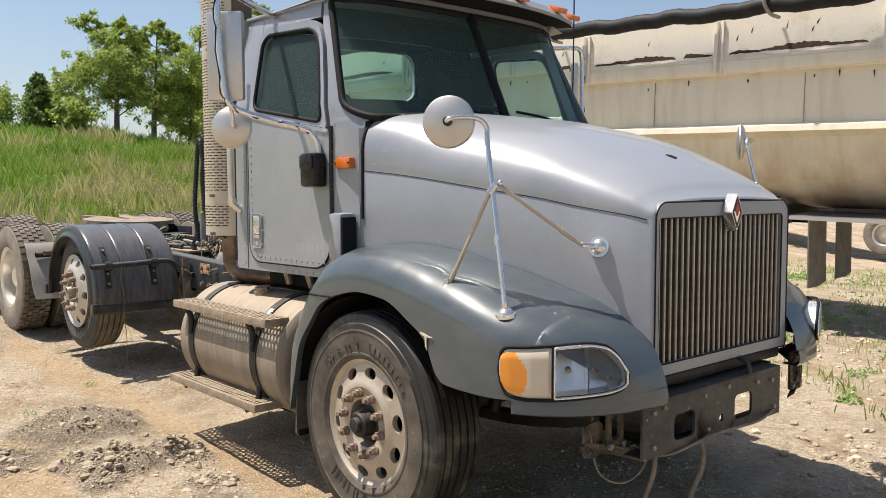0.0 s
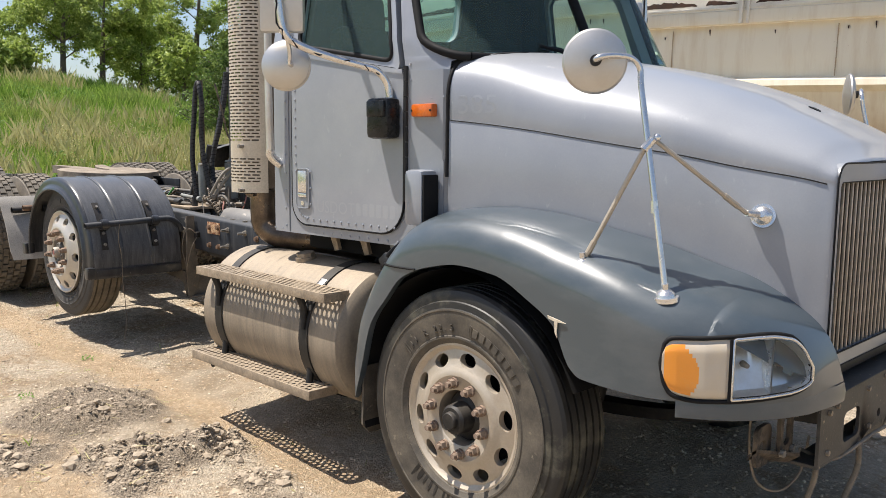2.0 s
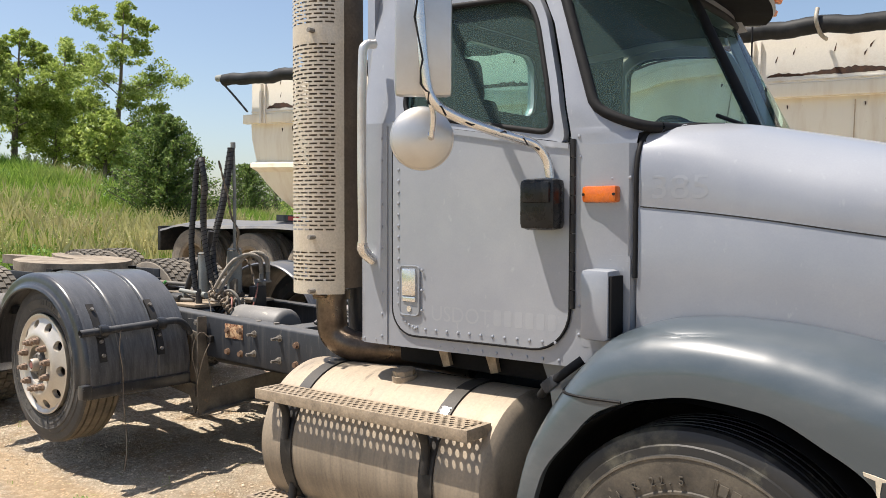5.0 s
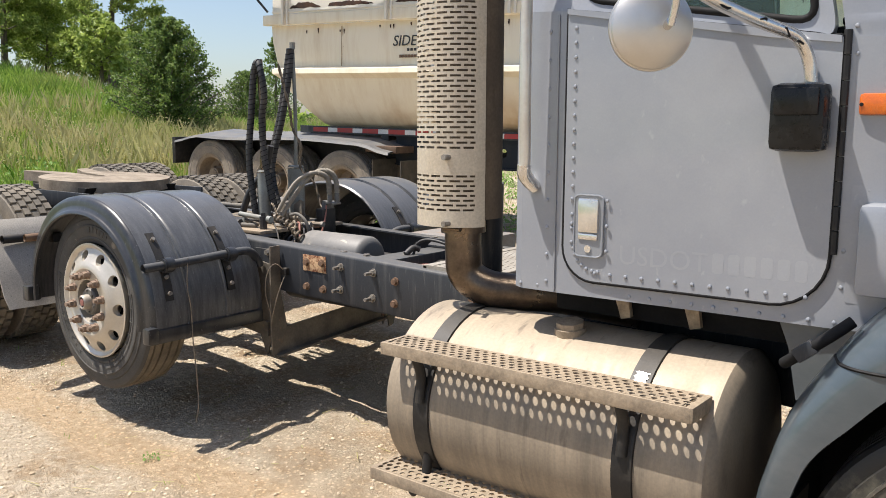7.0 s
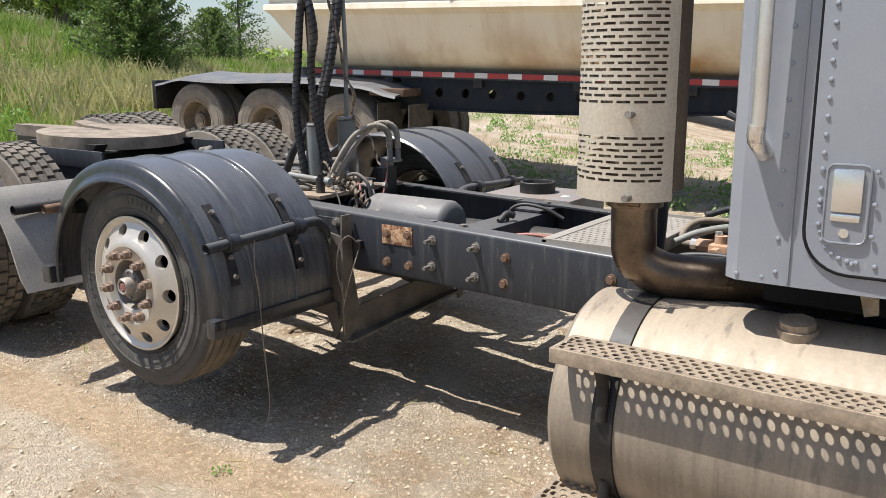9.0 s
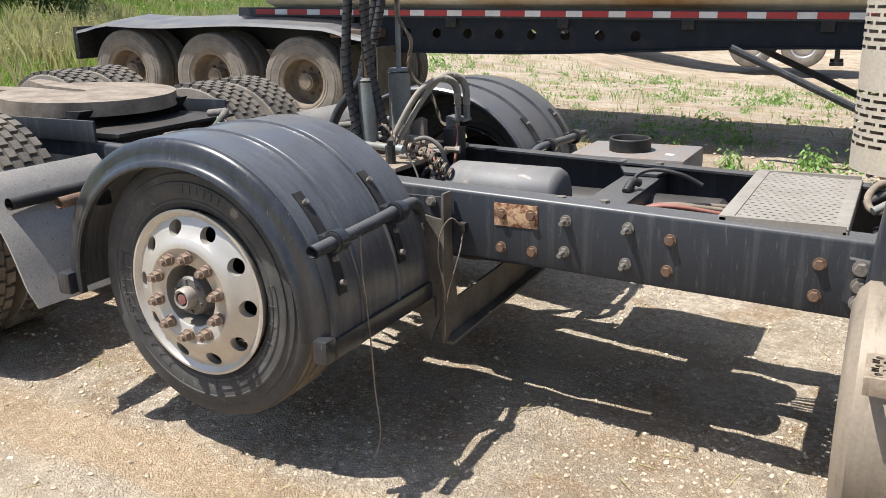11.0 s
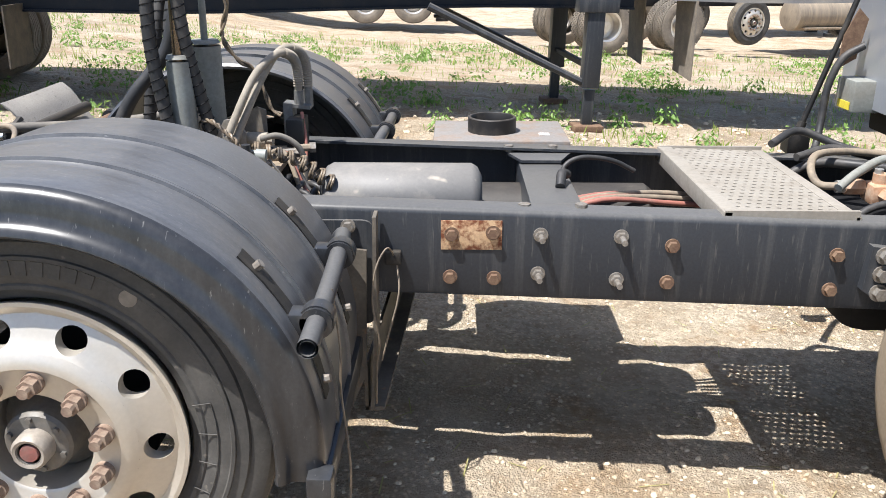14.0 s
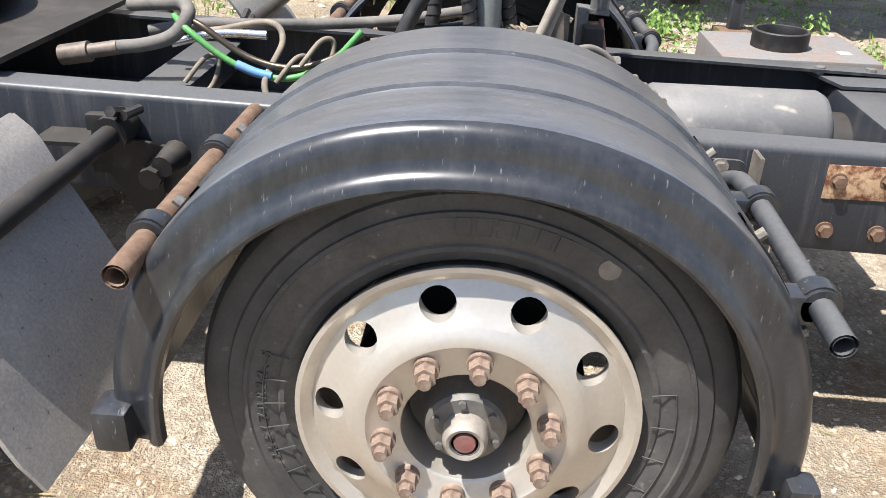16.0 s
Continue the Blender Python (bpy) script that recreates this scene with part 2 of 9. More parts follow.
WEED = leaf_material("weed_leaves", (0.15, 0.28, 0.055), (0.31, 0.46, 0.13), (0.23, 0.36, 0.09))


# ---- mesh helpers ----
def finish(bm, smooth=True, angle=35):
    bmesh.ops.recalc_face_normals(bm, faces=bm.faces)
    if smooth:
        for f in bm.faces:
            f.smooth = True
        for e in bm.edges:
            if len(e.link_faces) == 2 and e.calc_face_angle(0) > radians(angle):
                e.smooth = False


def mesh_of(name, bm, mat, smooth=True, angle=35):
    finish(bm, smooth, angle)
    me = bpy.data.meshes.new(name)
    bm.to_mesh(me)
    bm.free()
    for m in mat if isinstance(mat, (list, tuple)) else [mat]:
        me.materials.append(m)
    return me


def part(name, bm, mat, parent=None, label="", smooth=True, angle=35):
    ob = new(name, mesh_of(name, bm, mat, smooth, angle))
    if parent is not None:
        ob.parent = parent
    if label:
        tagged(ob, label)
    return ob


def same(name, me, parent, m=None, label=""):
    """One more object on a mesh that is there already."""
    ob = new(name, me)
    ob.parent = parent
    if m is not None:
        ob.matrix_basis = m
    if label:
        tagged(ob, label)
    return ob


def root(name, label, category, m=None, group="", kind=""):
    ob = new(name)
    ob.empty_display_size = 0.2
    if m is not None:
        ob.matrix_basis = m
    return tagged(ob, label, category, group, kind)


def B():
    return bmesh.new()


def box(bm, lo, hi, bev=0.0, m=None):
    c = [(a + b) / 2 for a, b in zip(lo, hi)]
    s = [abs(b - a) for a, b in zip(lo, hi)]
    mt = Matrix.Translation(c) @ Matrix.Diagonal((*s, 1))
    if m is not None:
        mt = m @ mt
    vs = bmesh.ops.create_cube(bm, size=1, matrix=mt)["verts"]
    if bev:
        es = {e for v in vs for e in v.link_edges}
        bmesh.ops.bevel(bm, geom=list(es), offset=bev, segments=2, affect="EDGES", profile=0.6)
    return bm


def frame_of(d):
    d = Vector(d).normalized()
    return d.to_track_quat("Z", "Y").to_matrix()


def rod(bm, a, b, r, seg=14, r2=None, caps=True):
    a, b = Vector(a), Vector(b)
    q = frame_of(b - a)
    rings = []
    for p, rr in ((a, r), (b, r if r2 is None else r2)):
        rings.append([bm.verts.new(p + q @ Vector((rr * math.cos(2 * math.pi * i / seg), rr * math.sin(2 * math.pi * i / seg), 0))) for i in range(seg)])
    for i in range(seg):
        j = (i + 1) % seg
        bm.faces.new((rings[0][i], rings[0][j], rings[1][j], rings[1][i]))
    if caps:
        bm.faces.new(rings[0][::-1])
        bm.faces.new(rings[1])
    return bm


def curve_points(pts, n=6):
    """A smooth line through pts (Catmull-Rom)."""
    P = [Vector(p) for p in pts]
    P = [2 * P[0] - P[1]] + P + [2 * P[-1] - P[-2]]
    out = []
    for i in range(1, len(P) - 2):
        a, b, c, d = P[i - 1:i + 3]
        for k in range(n):
            s = k / n
            out.append(0.5 * ((2 * b) + (c - a) * s + (2 * a - 5 * b + 4 * c - d) * s * s + (3 * b - a - 3 * c + d) * s ** 3))
    out.append(P[-2])
    return out


def tube(bm, pts, r, seg=8, n=6, ridges=0.0, caps=True):
    seg = max(seg, 12) if r > 0.005 else seg
    line = curve_points(pts, n) if n > 1 else [Vector(p) for p in pts]
    prev = None
    rings = []
    up = Vector((0.13, 0.21, 0.97))
    for i, p in enumerate(line):
        d = (line[min(i + 1, len(line) - 1)] - line[max(i - 1, 0)]).normalized()
        s = d.cross(up if prev is None else prev)
        if s.length < 1e-4:
            s = d.cross(Vector((1, 0, 0)))
        s.normalize()
        u = s.cross(d)
        prev = u
        rr = r * (1 + (ridges if i % 2 else 0))
        rings.append([bm.verts.new(p + rr * (s * math.cos(2 * math.pi * k / seg) + u * math.sin(2 * math.pi * k / seg))) for k in range(seg)])
    for a, b in zip(rings, rings[1:]):
        for k in range(seg):
            j = (k + 1) % seg
            bm.faces.new((a[k], a[j], b[j], b[k]))
    if caps:
        bm.faces.new(rings[0][::-1])
        bm.faces.new(rings[-1])
    return bm


def coil(a, b, r, turns, n=12, amount=1.0):
    a, b = Vector(a), Vector(b)
    q = frame_of(b - a)
    out = []
    for i in range(turns * n + 1):
        s = i / (turns * n)
        w = 2 * math.pi * i / n
        out.append(a.lerp(b, s) + q @ Vector((r * math.cos(w), r * math.sin(w), 0)))
    return out


def lathe(bm, prof, m=None, seg=48, close=False):
    """prof: (outward, radius) about the local y axis; outward is -y."""
    m = m or Matrix()
    rings = [[bm.verts.new(m @ Vector((r * math.cos(2 * math.pi * i / seg), -o, r * math.sin(2 * math.pi * i / seg)))) for i in range(seg)] for o, r in prof]
    pairs = list(zip(rings, rings[1:])) + ([(rings[-1], rings[0])] if close else [])
    for a, b in pairs:
        for i in range(seg):
            j = (i + 1) % seg
            bm.faces.new((a[i], a[j], b[j], b[i]))
    return bm


def loft(bm, sections, closed=False, thick=None):
    """Quads between sections, each a list of points."""
    rows = [[bm.verts.new(p) for p in s] for s in sections]
    for a, b in zip(rows, rows[1:]):
        n = len(a)
        for i in range(n if closed else n - 1):
            j = (i + 1) % n
            bm.faces.new((a[i], a[j], b[j], b[i]))
    return rows


def slab(bm, pts, thick):
    """An outline of 3D points, made a slab by the vector thick."""
    a = [bm.verts.new(Vector(p)) for p in pts]
    b = [bm.verts.new(Vector(p) + Vector(thick)) for p in pts]
    n = len(a)
    bm.faces.new(a)
    bm.faces.new(b[::-1])
    for i in range(n):
        j = (i + 1) % n
        bm.faces.new((a[j], a[i], b[i], b[j]))
    return bm


def ring_slab(bm, outer, inner, thick):
    """A plate between two outlines with as many points each."""
    t = Vector(thick)
    R = [[bm.verts.new(Vector(p) + o) for p in pts] for pts in (outer, inner) for o in (Vector(), t)]
    n = len(outer)
    for i in range(n):
        j = (i + 1) % n
        for a, b in ((0, 2), (3, 1), (1, 0), (2, 3)):
            bm.faces.new((R[a][i], R[a][j], R[b][j], R[b][i]))
    return bm


def rounded(x0, z0, x1, z1, r, n=5):
    """A rounded rectangle in two dimensions, from four corner radii or one."""
    rs = r if isinstance(r, (list, tuple)) else [r] * 4
    out = []
    for (cx, cz, sx, sz, a0), rr in zip(((x1, z0, -1, 1, -90), (x1, z1, -1, -1, 0), (x0, z1, 1, -1, 90), (x0, z0, 1, 1, 180)), rs):
        for k in range(n + 1):
            a = radians(a0 + 90 * k / n)
            out.append((cx + sx * rr + rr * math.cos(a), cz + sz * rr + rr * math.sin(a)))
    return out


def round_poly(pts, r, n=5):
    """A polygon in two dimensions with its corners rounded."""
    out = []
    m = len(pts)
    for i in range(m):
        p, a, b = (Vector(pts[k % m]) for k in (i, i - 1, i + 1))
        da, db = (a - p), (b - p)
        k = min(r, 0.45 * da.length, 0.45 * db.length)
        s0, s1 = p + da.normalized() * k, p + db.normalized() * k
        for j in range(n + 1):
            f = j / n
            q = s0 * (1 - f) ** 2 + p * 2 * f * (1 - f) + s1 * f * f
            out.append((q.x, q.y))
    return out


def holed(bm, place, nu, nv, hole, thick, stagger=False, points=8, keep=None):
    """A sheet of nu x nv cells, each with a hole of half-size hole (in cell units, 0..0.5). place(u, v, w): u and v in cells, w the depth 0 or 1."""
    side = points // 4
    sq = []
    for k in range(4):
        a, b = ((-.5, -.5), (.5, -.5), (.5, .5), (-.5, .5))[k], ((.5, -.5), (.5, .5), (-.5, .5), (-.5, -.5))[k]
        sq += [(a[0] + (b[0] - a[0]) * s / side, a[1] + (b[1] - a[1]) * s / side) for s in range(side)]
    ci = [(hole[0] * math.cos(2 * math.pi * (i - side / 2) / points - math.pi / 2), hole[1] * math.sin(2 * math.pi * (i - side / 2) / points - math.pi / 2)) for i in range(points)]
    if len(hole) > 2:      # a slot with squarish ends
        ci = [(max(-hole[0], min(hole[0], 1.5 * x)), max(-hole[1], min(hole[1], 1.5 * y))) for x, y in ci]
    for v in range(nv):
        off = 0.5 if stagger and v % 2 else 0.0
        for u in range(nu):
            cu, cv = u + 0.5 + off, v + 0.5
            solid = keep is not None and not keep(u, v)
            o0 = [bm.verts.new(place(cu + a, cv + b, 0)) for a, b in sq]
            if solid:
                bm.faces.new(o0)
                if thick:
                    bm.faces.new([bm.verts.new(place(cu + a, cv + b, 1)) for a, b in sq][::-1])
                continue
            h0 = [bm.verts.new(place(cu + a, cv + b, 0)) for a, b in ci]
            for i in range(points):
                j = (i + 1) % points
                bm.faces.new((o0[i], o0[j], h0[j], h0[i]))
            if thick:
                o1 = [bm.verts.new(place(cu + a, cv + b, 1)) for a, b in sq]
                h1 = [bm.verts.new(place(cu + a, cv + b, 1)) for a, b in ci]
                for i in range(points):
                    j = (i + 1) % points
                    bm.faces.new((o1[j], o1[i], h1[i], h1[j]))
                    bm.faces.new((h0[i], h0[j], h1[j], h1[i]))
    return bm


def interp(x, xs, ys):
    return float(np.interp(x, xs, ys))


def ease(x, xs, ys):
    """A smooth line through (xs, ys) that never overshoots."""
    k = int(np.searchsorted(xs, x)) - 1
    k = max(0, min(len(xs) - 2, k))
    d = [(ys[i + 1] - ys[i]) / (xs[i + 1] - xs[i]) for i in range(len(xs) - 1)]

    def slope(i):
        if i == 0 or i == len(xs) - 1:
            return d[0] if i == 0 else d[-1]
        a, b = d[i - 1], d[i]
        return 0.0 if a * b <= 0 else 2 * a * b / (a + b)
    h = xs[k + 1] - xs[k]
    t = max(0.0, min(1.0, (x - xs[k]) / h))
    return (2 * t ** 3 - 3 * t * t + 1) * ys[k] + (t ** 3 - 2 * t * t + t) * h * slope(k) + (3 * t * t - 2 * t ** 3) * ys[k + 1] + (t ** 3 - t * t) * h * slope(k + 1)


def smooth(s):
    s = max(0.0, min(1.0, s))
    return s * s * (3 - 2 * s)


# ---- ground ----
def ground_z(x, y):
    """The yard rises gently to the truck's rear and climbs a grassy bank behind."""
    z = -0.042 * max(-12.5, min(5.0, x))
    s = max(0.0, min(1.0, (-12.2 - x) / 15.0))
    side = smooth((17.5 - y) / 11.0)
    z += 2.95 * (0.55 * s + 0.45 * smooth(s)) * (0.36 + 0.64 * side)
    z -= 0.042 * max(0.0, min(14.0, y - 7.0)) * smooth((x + 11.0) / 5.0)
    if x < -27.2:
        z -= 0.02 * (-27.2 - x)
    return z


HEAPS = ((-2.32, -1.74, 0.34, 0.36, 0.050, 16.0), (-2.12, -1.62, 0.20, 0.26, 0.030, 14.0), (-1.42, -1.63, 0.17, 0.30, 0.085, 7.0), (-1.36, -1.40, 0.13, 0.13, 0.060, 8.0), (-1.62, -1.90, 0.16, 0.16, 0.055, 9.0), (-1.30, -1.90, 0.14, 0.14, 0.035, 11.0),
         (-0.55, -1.66, 0.22, 0.30, 0.036, 13.0), (-1.95, -2.25, 0.20, 0.22, 0.045, 12.0), (-0.95, -1.46, 0.12, 0.14, 0.030, 12.0))


def heap(x, y):
    """How much of a churned heap lies here, and how high it stands."""
    most, high = 0.0, 0.0
    if -3.3 < x < 0.2 and -3.0 < y < -0.8:
        for mx, my, rx, ry, h, f in HEAPS:
            d = ((x - mx) / rx) ** 2 + ((y - my) / ry) ** 2
            if d < 5.0:
                d += 1.1 * noise.noise(Vector((x * 5.2, y * 5.2, mx))) + 0.5 * noise.noise(Vector((x * 13, y * 13, mx)))
                g = math.exp(-max(0.0, d) ** 1.5)
                most = max(most, g)
                high += g * h * (0.30 + 1.2 * abs(noise.noise(Vector((x * f, y * f, 0.4)))) + 0.8 * abs(noise.noise(Vector((x * f * 2.1, y * f * 2.1, 2.4)))))
    return most, high


def trodden(x, y):
    """Smooth orange-tan wheel tracks beside the truck."""
    w = 0.07 * noise.noise(Vector((x * 2.0, y * 2.0, 6.0)))
    a = math.exp(-((y + 1.12 + w - 0.04 * x) / 0.17) ** 2) * smooth((x + 6.0) / 1.5) * smooth((0.2 - x) / 0.8)
    b = math.exp(-((y + 2.30 + w + 0.10 * (x + 1.2)) / 0.26) ** 2) * smooth((x + 2.6) / 0.6) * smooth((1.0 - x) / 0.8)
    return max(a, b)


def lumps(x, y):
    """Churned mud beside the truck and small unevenness."""
    n = noise.fractal(Vector((x * 0.9, y * 0.9, 3.1)), 0.9, 2.1, 4) * 0.025
    tr = trodden(x, y) if -6.5 < x < 1.6 and y < -0.3 else 0.0
    n += noise.fractal(Vector((x * 5.0, y * 5.0, 1.7)), 0.8, 2.0, 4) * 0.013 * (1 - 0.6 * tr)
    n += heap(x, y)[1]
    n -= 0.022 * tr
    if tr > 0.2:                                          # tread marks across the track
        n += 0.004 * tr * math.sin(x * 78.0 + 3.0 * math.sin(y * 9.0)) * smooth((noise.noise(Vector((x * 1.4, y * 1.4, 8.0))) + 0.25) * 3)
    churn = math.exp(-((x + 0.9) / 1.4) ** 2 - ((y + 2.0) / 0.5) ** 2)
    n += churn * 0.04 * abs(noise.noise(Vector((x * 3.0, y * 5.5, 1.0)))) + churn * 0.022 * abs(noise.noise(Vector((x * 8.0, y * 8.0, 3.0))))
    ridge = math.exp(-((x - 1.9) / 0.9) ** 2 - ((y - 1.7) / 0.5) ** 2)
    n += ridge * (0.03 + 0.05 * abs(noise.noise(Vector((x * 5, y * 5, 7.4)))))
    rut = math.exp(-((y + 1.02 + 0.05 * math.sin(x * 1.3)) / 0.2) ** 2) * smooth((x + 6.5) / 2) * smooth((3.0 - x) / 2)
    n -= 0.02 * rut
    return n


def axis_steps(lo, hi, fine, far, grow=1.22):
    a = list(np.arange(lo, hi + fine / 2, fine))
    for sgn, edge in ((1, a[-1]), (-1, a[0])):
        step, pos, add = fine, edge, []
        while abs(pos) < far:
            step *= grow
            pos += sgn * step
            add.append(pos)
        a = a + add if sgn > 0 else add[::-1] + a
    return a


GX, GY = axis_steps(-6.6, 3.0, 0.030, 900), axis_steps(-3.1, 2.6, 0.028, 900)
verts = []
for gy in GY:
    for gx in GX:
        near = max(abs(gx + 1.5) / 30, abs(gy) / 30)
        rough = lumps(gx, gy) if near < 1 else 0.0
        verts.append((gx, gy, ground_z(gx, gy) + rough))
nx = len(GX)
faces = [(j * nx + i, j * nx + i + 1, (j + 1) * nx + i + 1, (j + 1) * nx + i) for j in range(len(GY) - 1) for i in range(nx - 1)]
me = bpy.data.meshes.new("ground")
me.from_pydata(verts, [], faces)
for poly in me.polygons:
    poly.use_smooth = True
for kind in ("churned", "trodden"):                       # where grey earth is heaped up and where wheels have pressed it smooth
    at = me.attributes.new(kind, "FLOAT", "POINT")
    at.data.foreach_set("value", [(heap(x, y)[0] if kind == "churned" else trodden(x, y)) if -6.5 < x < 1.6 and -3.2 < y < -0.3 else 0.0 for x, y, z in verts])

gm, t, p = nodes_of("yard_dirt_and_gravel")
big = noise_node(t, 0.55, 5, 0.6)
mid = noise_node(t, 3.2, 6, 0.65)
fine = noise_node(t, 26.0, 5, 0.7)
grit = noise_node(t, 120.0, 3, 0.6)
dirt = mix(t, ramp(t, mid, 0.35, 0.68), (0.46, 0.36, 0.25), (0.69, 0.575, 0.43))
chalk = mix(t, ramp(t, fine, 0.4, 0.60), (0.50, 0.415, 0.31), (0.82, 0.715, 0.565))
col = mix(t, ramp(t, big, 0.38, 0.62), dirt, chalk)
damp = mix(t, ramp(t, noise_node(t, 1.1, 6, 0.7), 0.60, 0.72), col, (0.27, 0.20, 0.14))
clay = ramp(t, noise_node(t, 1.7, 7, 0.72), 0.50, 0.60)
damp = mix(t, clay, damp, mix(t, ramp(t, fine, 0.35, 0.65), (0.41, 0.29, 0.18), (0.60, 0.47, 0.325)))
gravelly = ramp(t, noise_node(t, 0.8, 5, 0.7, (1, 1, 1.7)), 0.56, 0.66)
damp = mix(t, gravelly, damp, mix(t, ramp(t, grit, 0.4, 0.6), (0.36, 0.295, 0.22), (0.66, 0.565, 0.43)))
marks = []
for kind in ("churned", "trodden"):
    an = t.nodes.new("ShaderNodeAttribute")
    an.attribute_name = kind
    marks.append(an.outputs["Fac"])
damp = mix(t, ramp(t, marks[1], 0.15, 0.6), damp, mix(t, ramp(t, fine, 0.35, 0.65), (0.52, 0.375, 0.235), (0.70, 0.545, 0.37)))
damp = mix(t, ramp(t, marks[0], 0.10, 0.45), damp, mix(t, ramp(t, grit, 0.38, 0.62), (0.25, 0.20, 0.148), (0.50, 0.415, 0.315)))
vor = t.nodes.new("ShaderNodeTexVoronoi")
vor.inputs["Scale"].default_value = 42.0
tcv = t.nodes.new("ShaderNodeTexCoord")
t.links.new(tcv.outputs["Object"], vor.inputs["Vector"])
stone = ramp(t, vor.outputs["Distance"], 0.10, 0.42, (1.30, 1.28, 1.22, 1), (0.70, 0.69, 0.67, 1))
mm = t.nodes.new("ShaderNodeMix")
mm.data_type, mm.blend_type = "RGBA", "MULTIPLY"
t.links.new(ramp(t, noise_node(t, 1.3, 5, 0.7), 0.42, 0.60, (0.40,) * 3 + (1,), (0.95,) * 3 + (1,)), mm.inputs["Factor"])
t.links.new(damp, mm.inputs[6])
t.links.new(stone, mm.inputs[7])
# grass-covered soil on the bank
geo = t.nodes.new("ShaderNodeNewGeometry")
sep = t.nodes.new("ShaderNodeSeparateXYZ")
t.links.new(geo.outputs["Position"], sep.inputs[0])
wob = t.nodes.new("ShaderNodeMath")
wob.operation = "MULTIPLY_ADD"
t.links.new(big, wob.inputs[0])
wob.inputs[1].default_value = -5.0
t.links.new(sep.outputs["X"], wob.inputs[2])
mr = t.nodes.new("ShaderNodeMapRange")
t.links.new(wob.outputs[0], mr.inputs["Value"])
mr.inputs["From Min"].default_value, mr.inputs["From Max"].default_value = -14.2, -15.8
soil = mix(t, ramp(t, mid, 0.35, 0.7), (0.11, 0.18, 0.04), (0.22, 0.25, 0.09))
t.links.new(mix(t, mr.outputs[0], mm.outputs[2], soil), p.inputs["Base Color"])
p.inputs["Roughness"].default_value = 0.95
p.inputs["Specular IOR Level"].default_value = 0.2
hsum = t.nodes.new("ShaderNodeMath")
hsum.operation = "ADD"
t.links.new(fine, hsum.inputs[0])
t.links.new(grit, hsum.inputs[1])
bump(t, p, hsum.outputs[0], 1.0, 0.028)
me.materials.append(gm)
tagged(new("ground", me), "dry tan dirt and gravel yard rising to a grassy bank", "ground", kind="structure")


def stand_z(x, y):
    return ground_z(x, y) + lumps(x, y)


# ---- the truck: x forward from the front axle, y to its left, right side towards the camera ----
truck = root("truck", "grey day-cab tractor truck without bumper, dusty, parked on dirt", "truck")


def both(make, name, mat, label="", parent=None, **k):
    """The same part on the right side (sign -1) and on the left (+1)."""
    out = []
    for s in (-1, 1):
        out.append(part(name, make(s), mat, parent or truck, label, **k))
    return out


def rail_top(x):
    return 1.03 - 0.032 * (x + 2.8)


# frame rails: C channels
def rail(s):
    bm = B()
    xs = (-7.9, 0.95)
    prof = [(0.43, -0.255), (0.434, -0.245), (0.434, -0.018), (0.432, -0.010), (0.427, -0.004), (0.419, 0.0), (0.345, 0.0), (0.345, -0.009), (0.42, -0.009), (0.424, -0.02), (0.424, -0.235), (0.345, -0.246), (0.345, -0.255)]
    loft(bm, [[(x, s * y, rail_top(x) + z) for y, z in prof] for x in xs], closed=True)
    for e in (0, 1):
        bm.verts.ensure_lookup_table()
        bm.faces.new([bm.verts[e * len(prof) + i] for i in range(len(prof))])
    return bm


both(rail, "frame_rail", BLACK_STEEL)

# front cross beam with openings, where the bumper is missing
bm = B()
Z0, Z1, BX = 0.518, 0.745, 1.22
cuts = ((-0.69, -0.51, None), (-0.51, -0.28, (-0.474, 0.555, -0.318, 0.665)), (-0.28, -0.05, (-0.125, 0.57, -0.09, 0.605)), (-0.05, 0.20, (0.003, 0.555, 0.155, 0.668)), (0.20, 0.42, None))
for u0, u1, hole in cuts:
    if hole:
        ring_slab(bm, [(BX, y, z) for y, z in rounded(u0, Z0, u1, Z1, 0.004)], [(BX, y, z) for y, z in rounded(*hole, 0.028 if hole[2] - hole[0] > 0.06 else 0.017)], (-0.012, 0, 0))
    else:
        box(bm, (BX - 0.012, u0, Z0), (BX, u1, Z1))
box(bm, (1.12, -0.69, Z1 - 0.010), (1.22, 0.42, Z1 + 0.002), 0.003)
box(bm, (1.12, -0.69, Z0 - 0.002), (1.22, 0.42, Z0 + 0.010), 0.003)
bmesh.ops.remove_doubles(bm, verts=bm.verts, dist=0.002)
part("front_beam", bm, stuff("scraped_black_beam", (0.016, 0.016, 0.017), (0.12, 0.105, 0.088), 0.45, 0.0, 7.0, (0.42, 0.8), 90, 0.3, 0.0, None, 0.5, flecks=((0.30, 0.24, 0.17), 45.0, None, 0.66, 0.75)), truck, "bare black front cross beam with square holes")


# hood
HX = [-0.30, -0.1, 0.1, 0.3, 0.5, 0.7, 0.85, 0.97, 1.06, 1.115, 1.15]
H_W = [0.925, 0.885, 0.85, 0.81, 0.765, 0.715, 0.675, 0.64, 0.61, 0.59, 0.572]
H_ZC = [1.69, 1.67, 1.645, 1.615, 1.585, 1.555, 1.525, 1.505, 1.49, 1.478, 1.468]
H_ZT = [1.99, 1.985, 1.955, 1.915, 1.865, 1.80, 1.735, 1.68, 1.63, 1.595, 1.555]
H_ZL = [1.20, 1.22, 1.22, 1.20, 1.16, 1.08, 1.00, 0.92, 0.84, 0.82, 0.82]


